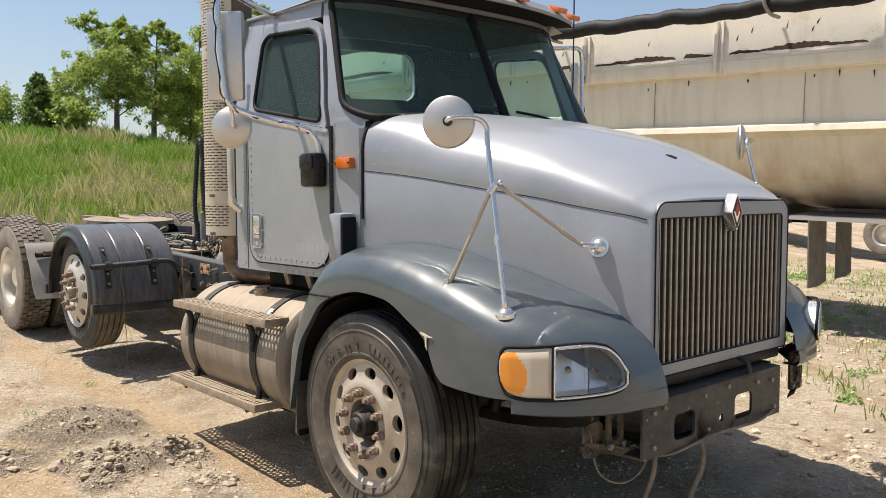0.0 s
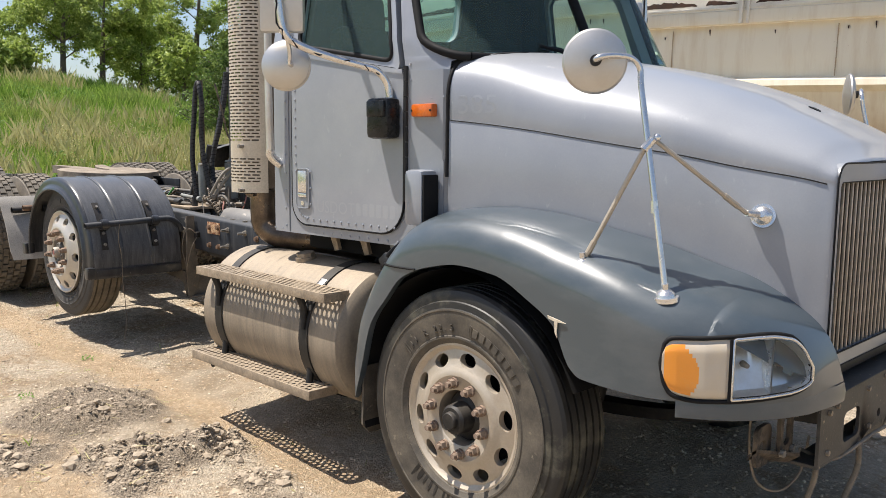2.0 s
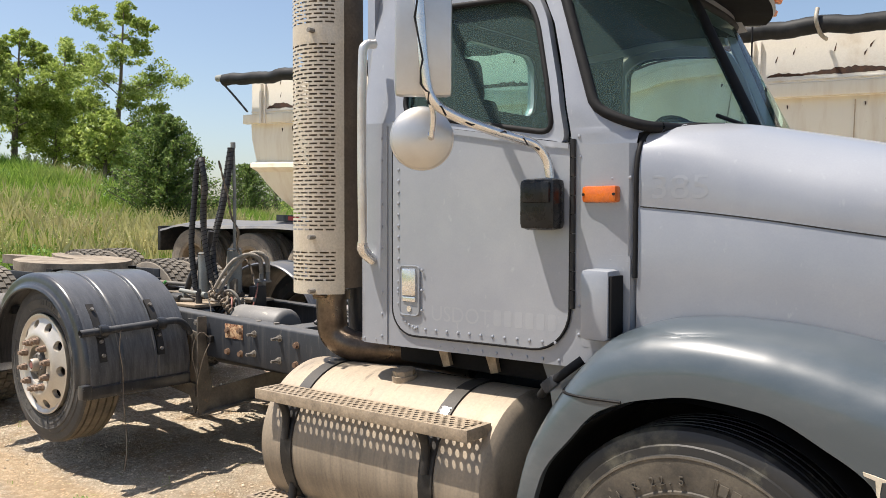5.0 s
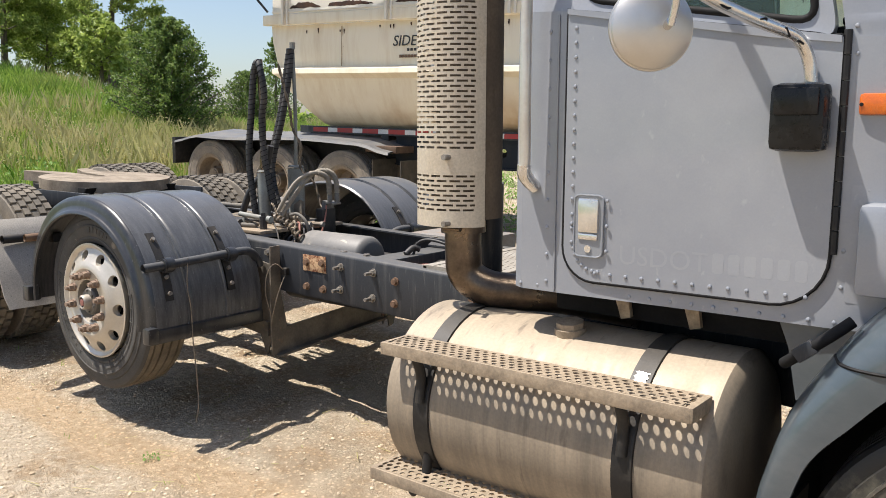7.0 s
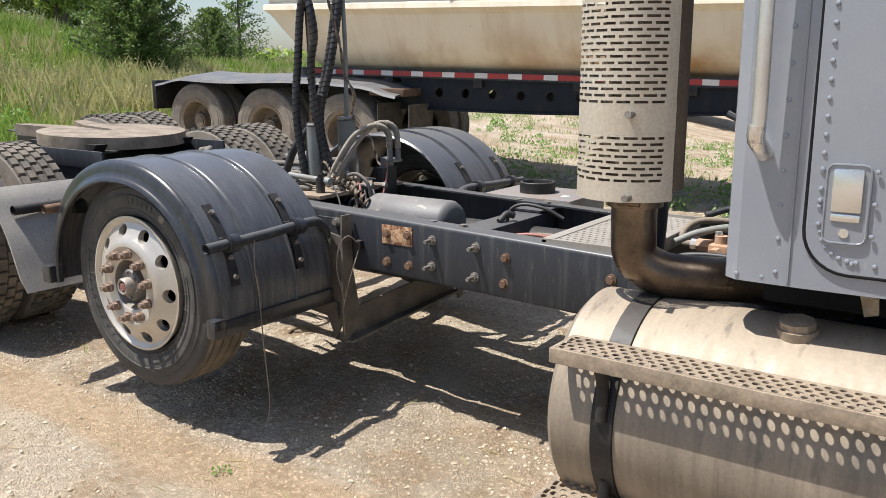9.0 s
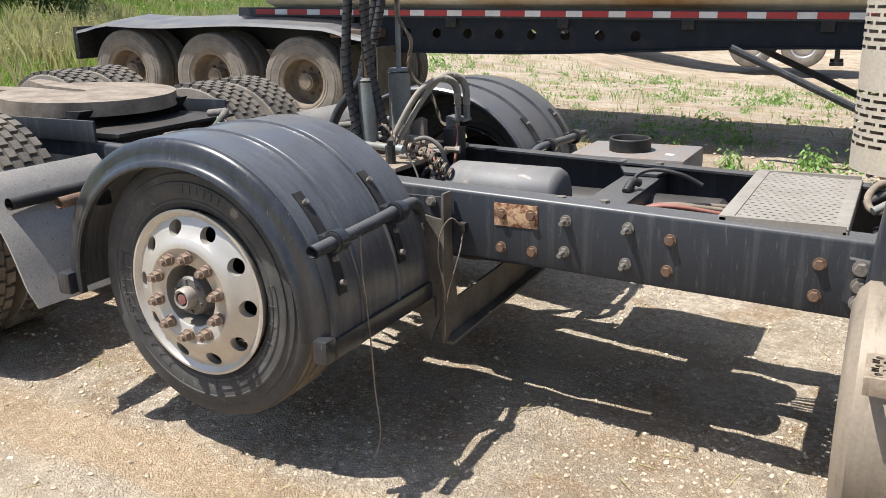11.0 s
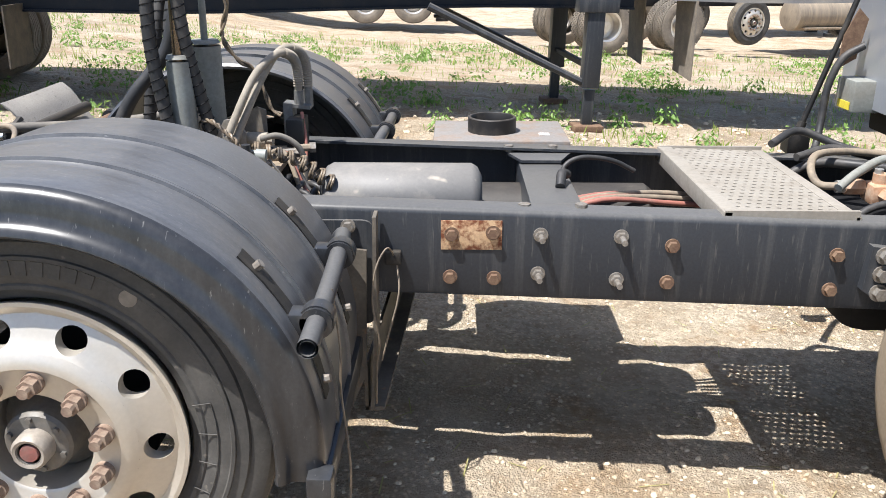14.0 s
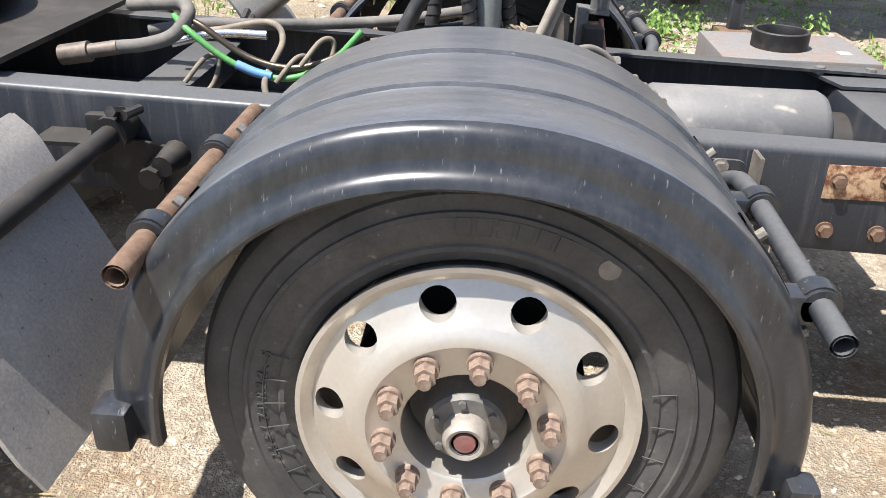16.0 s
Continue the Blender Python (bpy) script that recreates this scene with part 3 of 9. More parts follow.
def hood_section(x, grow=0.0):
    w, zc, zt, zl = (ease(x, HX, v) for v in (H_W, H_ZC, H_ZT, H_ZL))
    q = smooth((0.25 - x) / 0.55)                # squarer towards the cab
    e1, e2 = 0.62 - 0.34 * q, 0.72 - 0.20 * q
    pts = [(w + grow, zl), (w + grow, zl + (zc - zl) * 0.5), (w + grow, zc - 0.012), (w - 0.003 + grow, zc - 0.003), (w - 0.002 + grow, zc + 0.006)]
    for k in range(1, 15):
        a = k / 14 * math.pi / 2
        pts.append(((w + grow) * max(0.0, math.cos(a)) ** e1, zc + 0.006 + (zt + grow - zc) * math.sin(a) ** e2))
    right = [(x, -y, z) for y, z in pts]
    left = [(x, y, z) for y, z in pts[-2::-1]]
    return right + left


bm = B()
loft(bm, [hood_section(x) for x in np.linspace(-0.30, 1.15, 40)] + [hood_section(1.15, -g) for g in ()] + [[(1.15 + dx, p[1] * (1 - g / 0.572), p[2] - g * 0.8) for p in hood_section(1.15)] for dx, g in ((0.013, 0.004), (0.021, 0.012), (0.024, 0.022))])
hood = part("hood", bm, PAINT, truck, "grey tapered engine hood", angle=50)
for s in (0, -1):                          # seam along the crease
    bm = B()
    tube(bm, [Vector(hood_section(x)[3 if s == 0 else -4]) + Vector((0, -0.003 if s == 0 else 0.003, 0)) for x in np.linspace(-0.29, 1.145, 40)], 0.0022, 5, 1)
    part("hood_crease", bm, SEAL, hood)
bm = B()                                   # rear edge gap seal
tube(bm, [(-0.305, p[1] * 1.001, p[2] + 0.001) for p in hood_section(-0.30)[1:-1]], 0.0085, 8, 2)
part("hood_seal", bm, SEAL, hood)

# nose surround and grille
bm = B()
outer = rounded(-0.556, 0.82, 0.548, 1.536, [0.02, 0.07, 0.07, 0.05], 6)
inner = rounded(-0.535, 0.87, 0.487, 1.472, [0.012, 0.02, 0.02, 0.012], 6)
ring_slab(bm, [(1.175, y, z) for y, z in outer], [(1.178, y, z) for y, z in inner], (-0.045, 0, 0))
surround = part("grille_surround", bm, PAINT_NOSE, hood)
bm = B()
for loop in (outer, inner):
    line = [(1.1755, y, z) for y, z in loop]
    tube(bm, line + line[:1], 0.0035, 5, 1, caps=False)
part("surround_gap", bm, SEAL, surround)
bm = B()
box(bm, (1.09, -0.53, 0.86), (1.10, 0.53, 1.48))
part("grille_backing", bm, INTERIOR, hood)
# slats: dark brown sides, paler tan front edges
SLAT_SIDE = stuff("dark_slat_side", (0.10, 0.083, 0.063), (0.06, 0.05, 0.04), 0.6, 0.1, 14, (0.4, 0.8))
SLAT_EDGE = stuff("pale_slat_edge", (0.46, 0.41, 0.34), (0.30, 0.25, 0.19), 0.4, 0.3, 14, (0.4, 0.8))
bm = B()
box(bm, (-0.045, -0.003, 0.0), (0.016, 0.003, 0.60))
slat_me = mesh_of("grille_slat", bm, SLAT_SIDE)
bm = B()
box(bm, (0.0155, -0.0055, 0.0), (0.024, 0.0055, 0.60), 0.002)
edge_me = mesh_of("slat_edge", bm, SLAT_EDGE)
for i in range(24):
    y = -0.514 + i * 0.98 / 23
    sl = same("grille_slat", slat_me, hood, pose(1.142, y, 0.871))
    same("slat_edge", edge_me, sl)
bm = B()                                   # chrome diamond badge
dia = [(0, -0.082), (0.044, 0.0), (0, 0.082), (-0.044, 0.0)]
slab(bm, [(1.18, y - 0.028, 1.487 + z) for y, z in dia], (0.05, 0, 0))
badge = part("hood_badge", bm, CHROME, hood, "chrome diamond badge", angle=20)
bm = B()
ring_slab(bm, [(1.2305, y * 0.84 - 0.028, 1.487 + z * 0.84) for y, z in dia], [(1.2305, y * 0.66 - 0.028, 1.487 + z * 0.66) for y, z in dia], (0.002, 0, 0))
part("badge_inlay", bm, SLAT_SIDE, badge)
bm = B()
slab(bm, [(1.2305, y * 0.4 - 0.028, 1.50 + z * 0.36) for y, z in dia], (0.002, 0, 0))
part("badge_inlay", bm, RED, badge)

# headlamp outline along the fender
LAMP_X = [0.885, 0.93, 1.0, 1.07, 1.13, 1.18, 1.215]
LU = [0, 0.015, 0.05, 0.12, 0.3, 0.5, 0.7, 0.82, 0.91, 0.965, 0.99, 1]


def lz0(u):
    return ease(u, LU, [0.905, 0.872, 0.840, 0.812, 0.797, 0.800, 0.808, 0.814, 0.822, 0.834, 0.850, 0.872])


def lz1(u):
    return ease(u, LU, [0.905, 0.948, 0.974, 0.986, 0.991, 1.000, 1.008, 0.998, 0.962, 0.917, 0.893, 0.872])


# fenders
FX = [-0.63, -0.58, -0.50, -0.41, -0.30, -0.14, 0.02, 0.20, 0.38, 0.48, 0.555, 0.60, 0.72, 0.85, 0.93, 1.0, 1.07, 1.13, 1.18, 1.215, 1.235]
F_YI = [0.90, 0.90, 0.90, 0.90, 0.905, 0.90, 0.875, 0.84, 0.80, 0.775, 0.76, 0.75, 0.72, 0.68, 0.65, 0.625, 0.60, 0.58, 0.565, 0.56, 0.55]
F_ZI = [0.76, 0.92, 1.06, 1.18, 1.275, 1.325, 1.335, 1.325, 1.295, 1.27, 1.255, 1.245, 1.21, 1.165, 1.14, 1.105, 1.06, 1.01, 0.95, 0.88, 0.80]
F_YO = [1.17, 1.185, 1.19, 1.19, 1.19, 1.19, 1.19, 1.19, 1.19, 1.19, 1.19, 1.19, 1.185, 1.165, 1.135, 1.095, 1.04, 0.97, 0.885, 0.79, 0.66]
F_ZL = [0.45, 0.56, 0.81, 0.925, 1.04, 1.10, 1.125, 1.11, 1.03, 0.965, 0.83, 0.80, 0.79, 0.785, 0.785, 0.785, 0.785, 0.785, 0.785, 0.785, 0.785]


def fender_section(x, s, n=16):
    yi, zi, yo, zl = (ease(x, FX, v) for v in (F_YI, F_ZI, F_YO, F_ZL))
    zo = max(zl + 0.015, zi - 0.21)
    if x > 1.0:
        zo = min(zi - 0.02, max(zl + 0.015, zi - 0.16))
    pts = []
    for k in range(n + 1):
        a = k / n * math.pi / 2
        pts.append((yi + (yo - yi) * math.sin(a) ** 0.7, zo + (zi - zo) * math.cos(a) ** 0.6))
    for k in range(1, 13):
        pts.append((yo, zo + (zl - zo) * k / 12))
    pts.append((yo - 0.018, zl - 0.004))
    pts.append((yo - 0.035, zl + 0.006))
    return [(x, s * y, z) for y, z in pts]


def fender_shell(s):
    bm = B()
    xs = sorted(set(list(np.linspace(-0.63, 1.235, 110)) + FX))
    loft(bm, [fender_section(x, s) for x in xs])
    hole = []
    for f in bm.faces:                                    # opening behind the clear half of the headlamp
        c = f.calc_center_median()
        u = interp(c.x, LAMP_X, np.linspace(0, 1, 7))
        if 0.495 < u < 0.975 and abs(c.y) > interp(c.x, FX, F_YO) - 0.012 and lz0(u) + 0.008 < c.z < lz1(u) - 0.008:
            hole.append(f)
    bmesh.ops.delete(bm, geom=hole, context="FACES")
    return bm


fenders = both(fender_shell, "front_fender", FENDER_PAINT, "dark slate fender with a torn edge", angle=50)


def fender_skirt(s):
    """The black lower extension under the headlamp."""
    bm = B()
    rows = []
    for x in np.linspace(0.93, 1.235, 16):
        yo = interp(x, FX, F_YO)
        rows.append([(x, s * (yo - 0.003), 0.80), (x + 0.004, s * (yo + 0.003), 0.77), (x + 0.004, s * (yo + 0.004), 0.735), (x - 0.01, s * (yo - 0.03), 0.722), (x - 0.03, s * (yo - 0.10), 0.725)])
    for y in (0.62, 0.56):
        rows.append([(1.24, s * y, 0.80), (1.248, s * y, 0.77), (1.244, s * y, 0.735), (1.23, s * y, 0.722), (1.15, s * y, 0.725)])
    loft(bm, rows)
    return bm


for f, o in zip(fenders, (-1, 1)):
    part("lower_skirt", fender_skirt(o), FENDER_PAINT, f)
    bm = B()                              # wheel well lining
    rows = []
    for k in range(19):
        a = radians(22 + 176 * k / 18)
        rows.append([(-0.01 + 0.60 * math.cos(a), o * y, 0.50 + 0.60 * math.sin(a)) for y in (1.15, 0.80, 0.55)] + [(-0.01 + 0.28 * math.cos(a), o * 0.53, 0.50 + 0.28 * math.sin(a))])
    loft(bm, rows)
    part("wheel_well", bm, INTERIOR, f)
    bm = B()                              # mud flap behind the wheel
    slab(bm, [(-0.60, o * y, z) for y, z in ((1.15, 0.60), (1.16, 0.33), (1.12, 0.285), (0.80, 0.285), (0.78, 0.60))], (0.012, 0, 0))
    part("mud_flap", bm, RUBBER, f)


def on_fender(u, s, grow):
    """A place on the headlamp band: u 0..1 from its rear end round the corner to the front."""
    x = interp(u, np.linspace(0, 1, 7), LAMP_X)
    x2 = x + 0.01
    y, y2 = interp(x, FX, F_YO), interp(x2, FX, F_YO)
    n = Vector((y - y2, x2 - x, 0)).normalized()
    return Vector((x, y, 0)) + Vector((n.x, n.y, 0)) * grow, n


def lamp_patch(s, u0, u1, grow, inset=0.0, lift=1.0, high=1.0):
    """A piece of the lamp between u0 and u1, bulged by grow; inset draws its upper and lower edge in."""
    bm = B()
    rows = []
    nu, nv = 36, 12
    for k in range(nu + 1):
        u = u0 + (u1 - u0) * k / nu
        lo, hi = lz0(u) + inset, lz1(u) - inset
        if hi < lo:
            lo = hi = (lo + hi) / 2
        hi = lo + (hi - lo) * high
        row = []
        for j in range(nv + 1):
            v = j / nv
            e = min(1, 7 * min(v, 1 - v) + (0.0 if inset == 0 else 0.3))
            if lift < 0:                             # hollow reflector
                e = (4 * v * (1 - v) * (0.4 + 2.4 * k / nu * (1 - k / nu))) ** 2
            q, n = on_fender(u, s, grow * (0.55 + 0.45 * lift * e ** 0.5) - 0.012)
            row.append((q.x, s * q.y, lo + (hi - lo) * v))
        rows.append(row)
    loft(bm, rows)
    return bm


def lamp_point(s, u, z, out):
    q, n = on_fender(u, s, out)
    return (q.x, s * q.y, z)


def lamp_ring(s, u0, u1, out, r, inset=0.0):
    """A round moulding along the edge of a stretch of the lamp."""
    us = [u0 + (u1 - u0) * k / 30 for k in range(31)]
    line = [lamp_point(s, u, lz0(u) + inset, out) for u in us] + [lamp_point(s, u, lz1(u) - inset, out) for u in us[::-1]]
    bm = B()
    tube(bm, line + line[:1], r, 10, 1, caps=False)
    return bm


def lamp_pocket(s, u0, u1, deep, rise):
    """A reflector box: floor, a back wall that leans to the rear at its top, and a roof; closed at both ends."""
    bm = B()
    rows = []
    for k in range(15):
        u = u0 + (u1 - u0) * k / 14
        lo, hi = lz0(u) + 0.012, lz1(u) - 0.012
        bow = deep * (0.75 + 1.0 * (k / 14) * (1 - k / 14))
        prof = [(lo, 0.010), (lo + 0.012, -0.3 * bow)] + [(lo + 0.012 + (hi - lo - 0.024) * f, -0.3 * bow - 0.7 * bow * (rise * f + (1 - rise) * math.sin(math.pi * f))) for f in (0.2, 0.4, 0.6, 0.8, 1.0)] + [(hi, 0.010)]
        rows.append([lamp_point(s, u, z, o) for z, o in prof])
    loft(bm, rows)
    for row in (rows[0], rows[-1]):
        bm.faces.new([bm.verts.new(q) for q in row])
    return bm


CLEAR_REF = stuff("headlamp_reflector", (0.80, 0.84, 0.88), (0.62, 0.66, 0.70), 0.26, 0.75, 9, (0.45, 0.85), relief=0.02, grain=0.02)
BOWL = stuff("headlamp_bowl", (0.84, 0.85, 0.86), (0.66, 0.65, 0.62), 0.30, 0.7, 11, (0.45, 0.8), relief=0.02, grain=0.02)
HAZE = stuff("hazy_lamp_plastic", (0.56, 0.50, 0.42), (0.60, 0.50, 0.36), 0.25, 0.0, 9, (0.35, 0.75), 200, 0.01, 0.4, grain=0.02)
AMBER = stuff("faded_amber_lens", (0.80, 0.29, 0.03), (0.70, 0.37, 0.12), 0.20, 0.0, 9.0, (0.5, 0.8), 200, 0.01, 0.5, grain=0.02)
for f, s in zip(fenders, (-1, 1)):
    lamp = part("headlamp", lamp_ring(s, 0.0, 1.0, 0.004, 0.0075, -0.004), SEAL, f, "clouded headlamp with amber corner")
    part("lamp_bezel", lamp_patch(s, 0.012, 0.475, 0.024), HAZE, lamp)
    amb = lamp_patch(s, 0.045, 0.455, 0.034, 0.014)
    amb.faces.ensure_lookup_table()
    for k, fc in enumerate(amb.faces):                    # the amber ends in a slanting, rounded edge
        i, j = k // 12, k % 12
        fc.material_index = 0 if i < 19 + 6 * math.sin(j / 11 * 3.1) - 0.4 * j else 1
    part("corner_lens", amb, [AMBER, HAZE], lamp, "faded amber corner lens")
    part("lamp_bezel", lamp_ring(s, 0.492, 0.985, 0.012, 0.0055, 0.004), CHROME, lamp)
    part("lamp_bowl", lamp_pocket(s, 0.50, 0.725, 0.085, 0.9), BOWL, lamp)
    part("reflector", lamp_pocket(s, 0.715, 0.972, 0.075, 0.75), CLEAR_REF, lamp)
    for u in (0.60, 0.82):                                # bulbs in the bowls
        bm = B()
        zc = 0.5 * (lz0(u) + lz1(u))
        rod(bm, lamp_point(s, u, zc, -0.055), lamp_point(s, u, zc, -0.020), 0.011, 12, 0.008)
        part("bulb", bm, BOLT, lamp)
    bm = B()
    tube(bm, [lamp_point(s, 0.483, lz0(0.483) + (lz1(0.483) - lz0(0.483)) * k / 6, 0.012) for k in range(7)], 0.006, 8, 1)
    part("lamp_gap", bm, SEAL, lamp)
    part("clear_lens", lamp_patch(s, 0.488, 0.988, 0.034), LENS, lamp)


# ---- cab ----
CAB_PLAN = [(-1.55, 0.0), (-1.55, 0.93), (-1.535, 0.975), (-1.50, 0.998), (-1.34, 0.998), (-0.95, 0.9776), (-0.53, 0.962), (-0.42, 0.95), (-0.33, 0.93), (-0.31, 0.91), (-0.305, 0.85), (-0.22, 0.5), (-0.19, 0.0)]


def cab_half(x):
    return interp(x, [-1.55, -1.50, -0.53, -0.30], [0.95, 0.998, 0.962, 0.925])


def sill_z(x):
    return interp(x, [-1.55, -1.315, -0.533, -0.47, -0.30], [2.04, 2.03, 1.905, 1.90, 1.90])


plan = [(x, -y) for x, y in CAB_PLAN] + [(x, y) for x, y in CAB_PLAN[-2:0:-1]]
bm = B()
lo = [bm.verts.new((x, y, 1.125)) for x, y in plan]
hi = [bm.verts.new((x, y, sill_z(x) if abs(y) > 0.8 else (2.0 if x < -1 else 1.975))) for x, y in plan]
hin = [bm.verts.new((v.co.x * 0.97 - 0.02, v.co.y * 0.955, v.co.z)) for v in hi]
lin = [bm.verts.new((v.co.x * 0.97 - 0.02, v.co.y * 0.955, 1.15)) for v in lo]
n = len(plan)
for i in range(n):
    j = (i + 1) % n
    bm.faces.new((lo[i], lo[j], hi[j], hi[i]))
    bm.faces.new((hi[i], hi[j], hin[j], hin[i]))
    bm.faces.new((hin[i], hin[j], lin[j], lin[i]))
bm.faces.new(lo)
bm.faces.new(lin[::-1])
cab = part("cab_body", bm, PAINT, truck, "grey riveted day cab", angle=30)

# greenhouse: pillars, rear wall, roof, visor
def top_half(z, x=-1.0):
    """Half-width of the cab above the sill, leaning in."""
    return cab_half(x) - 0.11 * max(0, z - 2.035) / 0.6


# windshield: two panes, bowed, with rounded lower corners
def ws_point(v, h):
    """v -1..1 across, h 0..1 up."""
    v = max(-1.0, min(1.0, v))
    w = abs(v)
    xb = -0.195 - 0.05 * w ** 2 - 0.185 * w ** 16
    xt = -0.51 - 0.05 * w ** 2 - 0.11 * w ** 8
    return Vector((xb + (xt - xb) * h, v * (0.946 - 0.088 * h), 1.955 + 0.65 * h))


def ws_edge(h):
    k = 1 - min(1, h / 0.15)
    return 1 - 0.10 * (1 - math.sqrt(max(0.0, 1 - k * k)))


def door_edge(z):
    return ease(z, [1.80, 1.895, 2.10, 2.38, 2.475, 2.61], [-0.53, -0.540, -0.580, -0.660, -0.712, -0.735])


for s in (-1, 1):
    bm = B()                                # front pillar, one skin from the door to the glass
    rows = []
    for z, e in [(1.86, (-0.316, 0.906)), (1.90, (-0.314, 0.906)), (1.935, (-0.308, 0.903))] + [(None, h) for h in (0.0, 0.004, 0.012, 0.025, 0.045, 0.075, 0.11, 0.15, 0.25, 0.4, 0.6, 0.8, 1.0)]:
        if z is None:
            q = ws_point(ws_edge(e), e)
            z, e = q.z, (q.x, q.y)
        xd = door_edge(z) + 0.012
        yd = top_half(z, xd) + 0.001
        row = []
        for k in range(9):
            f = k / 8
            x = xd + (e[0] - xd) * f
            flat = yd + (top_half(z, e[0]) - yd) * f
            row.append((x, s * (flat + (e[1] - flat) * f ** 3), z))
        row.append((e[0] - 0.02, s * (e[1] - 0.03), z))
        row.append((e[0] - 0.05, s * (e[1] - 0.06), z))
        row.append((xd, s * (yd - 0.05), z))
        rows.append(row)
    loft(bm, rows)
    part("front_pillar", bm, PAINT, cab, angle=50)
    bm = B()                                # rear quarter
    rows = []
    for f in (0, 0.02, 0.5, 1):
        row = []
        for x, y in ((-1.55, 0.90), (-1.549, 0.93), (-1.535, 0.975), (-1.52, 0.990), (-1.50, 0.998), (-1.40, cab_half(-1.40)), (-1.315, cab_half(-1.315)), (-1.31, cab_half(-1.31) - 0.045)):
            z = sill_z(x) - 0.004 + (2.63 - sill_z(x)) * f
            row.append((x, s * (y - 0.11 * max(0, z - 2.035) / 0.6 + 0.0005), z))
        rows.append(row)
    loft(bm, rows)
    part("rear_quarter", bm, PAINT, cab, angle=50)
    bm = B()                                # band over the door
    slab(bm, [(x, s * top_half(z, x), z) for x, z in ((-1.312, 2.52), (-0.735, 2.52), (-0.745, 2.62), (-1.312, 2.63))], (0, -s * 0.045, 0))
    part("roof_side", bm, PAINT, cab)
    bm = B()                                # drip rail
    tube(bm, [(x, s * (top_half(2.61, x) + 0.004), 2.612 - 0.0 * x) for x in (-1.50, -1.1, -0.76)] + [(-0.70, s * 0.868, 2.595)], 0.011, 6, 3)
    part("drip_rail", bm, PAINT, cab)
bm = B()
ring_slab(bm, [(-1.545, y, z) for y, z in rounded(-0.93, 1.99, 0.93, 2.62, 0.03, 4)], [(-1.545, y, z) for y, z in rounded(-0.30, 2.18, 0.36, 2.50, 0.08, 4)], (0.04, 0, 0))
part("rear_wall", bm, PAINT, cab)
bm = B()
slab(bm, [(-1.53, y, z) for y, z in rounded(-0.31, 2.17, 0.37, 2.51, 0.08, 4)], (0.005, 0, 0))
pane = part("rear_window", bm, GLASS, cab)
pane.visible_shadow = False
bm = B()                                    # roof
rows = []
for k in range(13):
    a = k / 12
    x = -1.55 + a * 0.98
    h = 0.16 * math.sin(math.pi * min(1, a * 1.25 + 0.12) / 1.25) ** 0.6
    rows.append([(x, y, 2.585 + h * (1 - abs(y / 0.92) ** 3.5) + (0.03 * a)) for y in np.linspace(-0.905, 0.905, 15)])
loft(bm, rows)
part("roof", bm, PAINT, cab)
bm = B()                                    # sun visor over the windshield
rows = []
for y in np.linspace(-0.93, 0.93, 19):
    c = 1 - (y / 0.93) ** 2
    xf = -0.50 + 0.24 * c ** 0.7
    rows.append([(-0.66 + 0.05 * c, y, 2.70), (xf - 0.06, y, 2.715), (xf, y, 2.66), (xf - 0.015, y, 2.645), (-0.64 + 0.05 * c, y, 2.665)])
loft(bm, rows, closed=True)
bm.faces.ensure_lookup_table()
bm.normal_update()
visor = part("sun_visor", bm, PAINT_NOSE, cab, "grey visor with amber marker lamps")
bm = B()                                    # near-black sheet: the shade under the visor, put into colour
rows = []
for y in np.linspace(-0.90, 0.90, 19):
    c = 1 - (y / 0.93) ** 2
    xf = -0.50 + 0.24 * c ** 0.7
    rows.append([(xf - 0.012, y, 2.642), (-0.645 + 0.05 * c, y, 2.660)])
loft(bm, rows)
part("visor_underside_shade", bm, INTERIOR, visor)
for y in (-0.62, -0.2, 0.2, 0.62, 0.86):
    bm = B()
    c = 1 - (y / 0.93) ** 2
    box(bm, (-0.055, -0.045, 0), (0.035, 0.045, 0.035), 0.012, pose(-0.52 + 0.24 * c ** 0.7, y, 2.685, 0, 20, 0))
    part("marker_lamp", bm, ORANGE, visor)

for o in (-1, 1):
    bm = B()
    hs = [0.002, 0.01, 0.022, 0.04, 0.065, 0.1, 0.15, 0.3, 0.5, 0.7, 0.85, 0.99]
    loft(bm, [[ws_point(o * (0.012 + (ws_edge(h) - 0.014) * smooth(i / 20) ** 0.5), h) for h in hs] for i in range(21)])
    part("windshield_pane", bm, GLASS, cab, "tinted windshield pane")
bm = B()
side = [0.001, 0.005, 0.012, 0.022, 0.036, 0.055, 0.08, 0.11, 0.15, 0.22, 0.4, 0.6, 0.8, 0.94, 1.0]
edge = [ws_point(v, 0.0) for v in np.linspace(-0.885, 0.885, 25)] + [ws_point(ws_edge(h), h) for h in side]
edge += [ws_point(v, 1.0) for v in np.linspace(0.95, -0.95, 15)] + [ws_point(-ws_edge(h), h) for h in side[::-1]]
tube(bm, edge + edge[:1], 0.019, 12, 1, caps=False)
part("windshield_seal", bm, SEAL, cab)
bm = B()
tube(bm, [ws_point(0, h) + Vector((0.006, 0, 0)) for h in (0, 0.33, 0.66, 1)], 0.026, 8, 2)
part("centre_bar", bm, SEAL, cab)
bm = B()                                    # roof front edge over the glass
rows = []
for v in np.linspace(-1, 1, 17):
    a = ws_point(v, 1.0)
    rows.append([a + Vector((0.012, 0, -0.005)), a + Vector((0.0, 0, 0.045)), a + Vector((-0.08, 0, 0.09)), a + Vector((-0.30, 0, 0.12))])
loft(bm, rows)
part("roof_brow", bm, PAINT, cab)


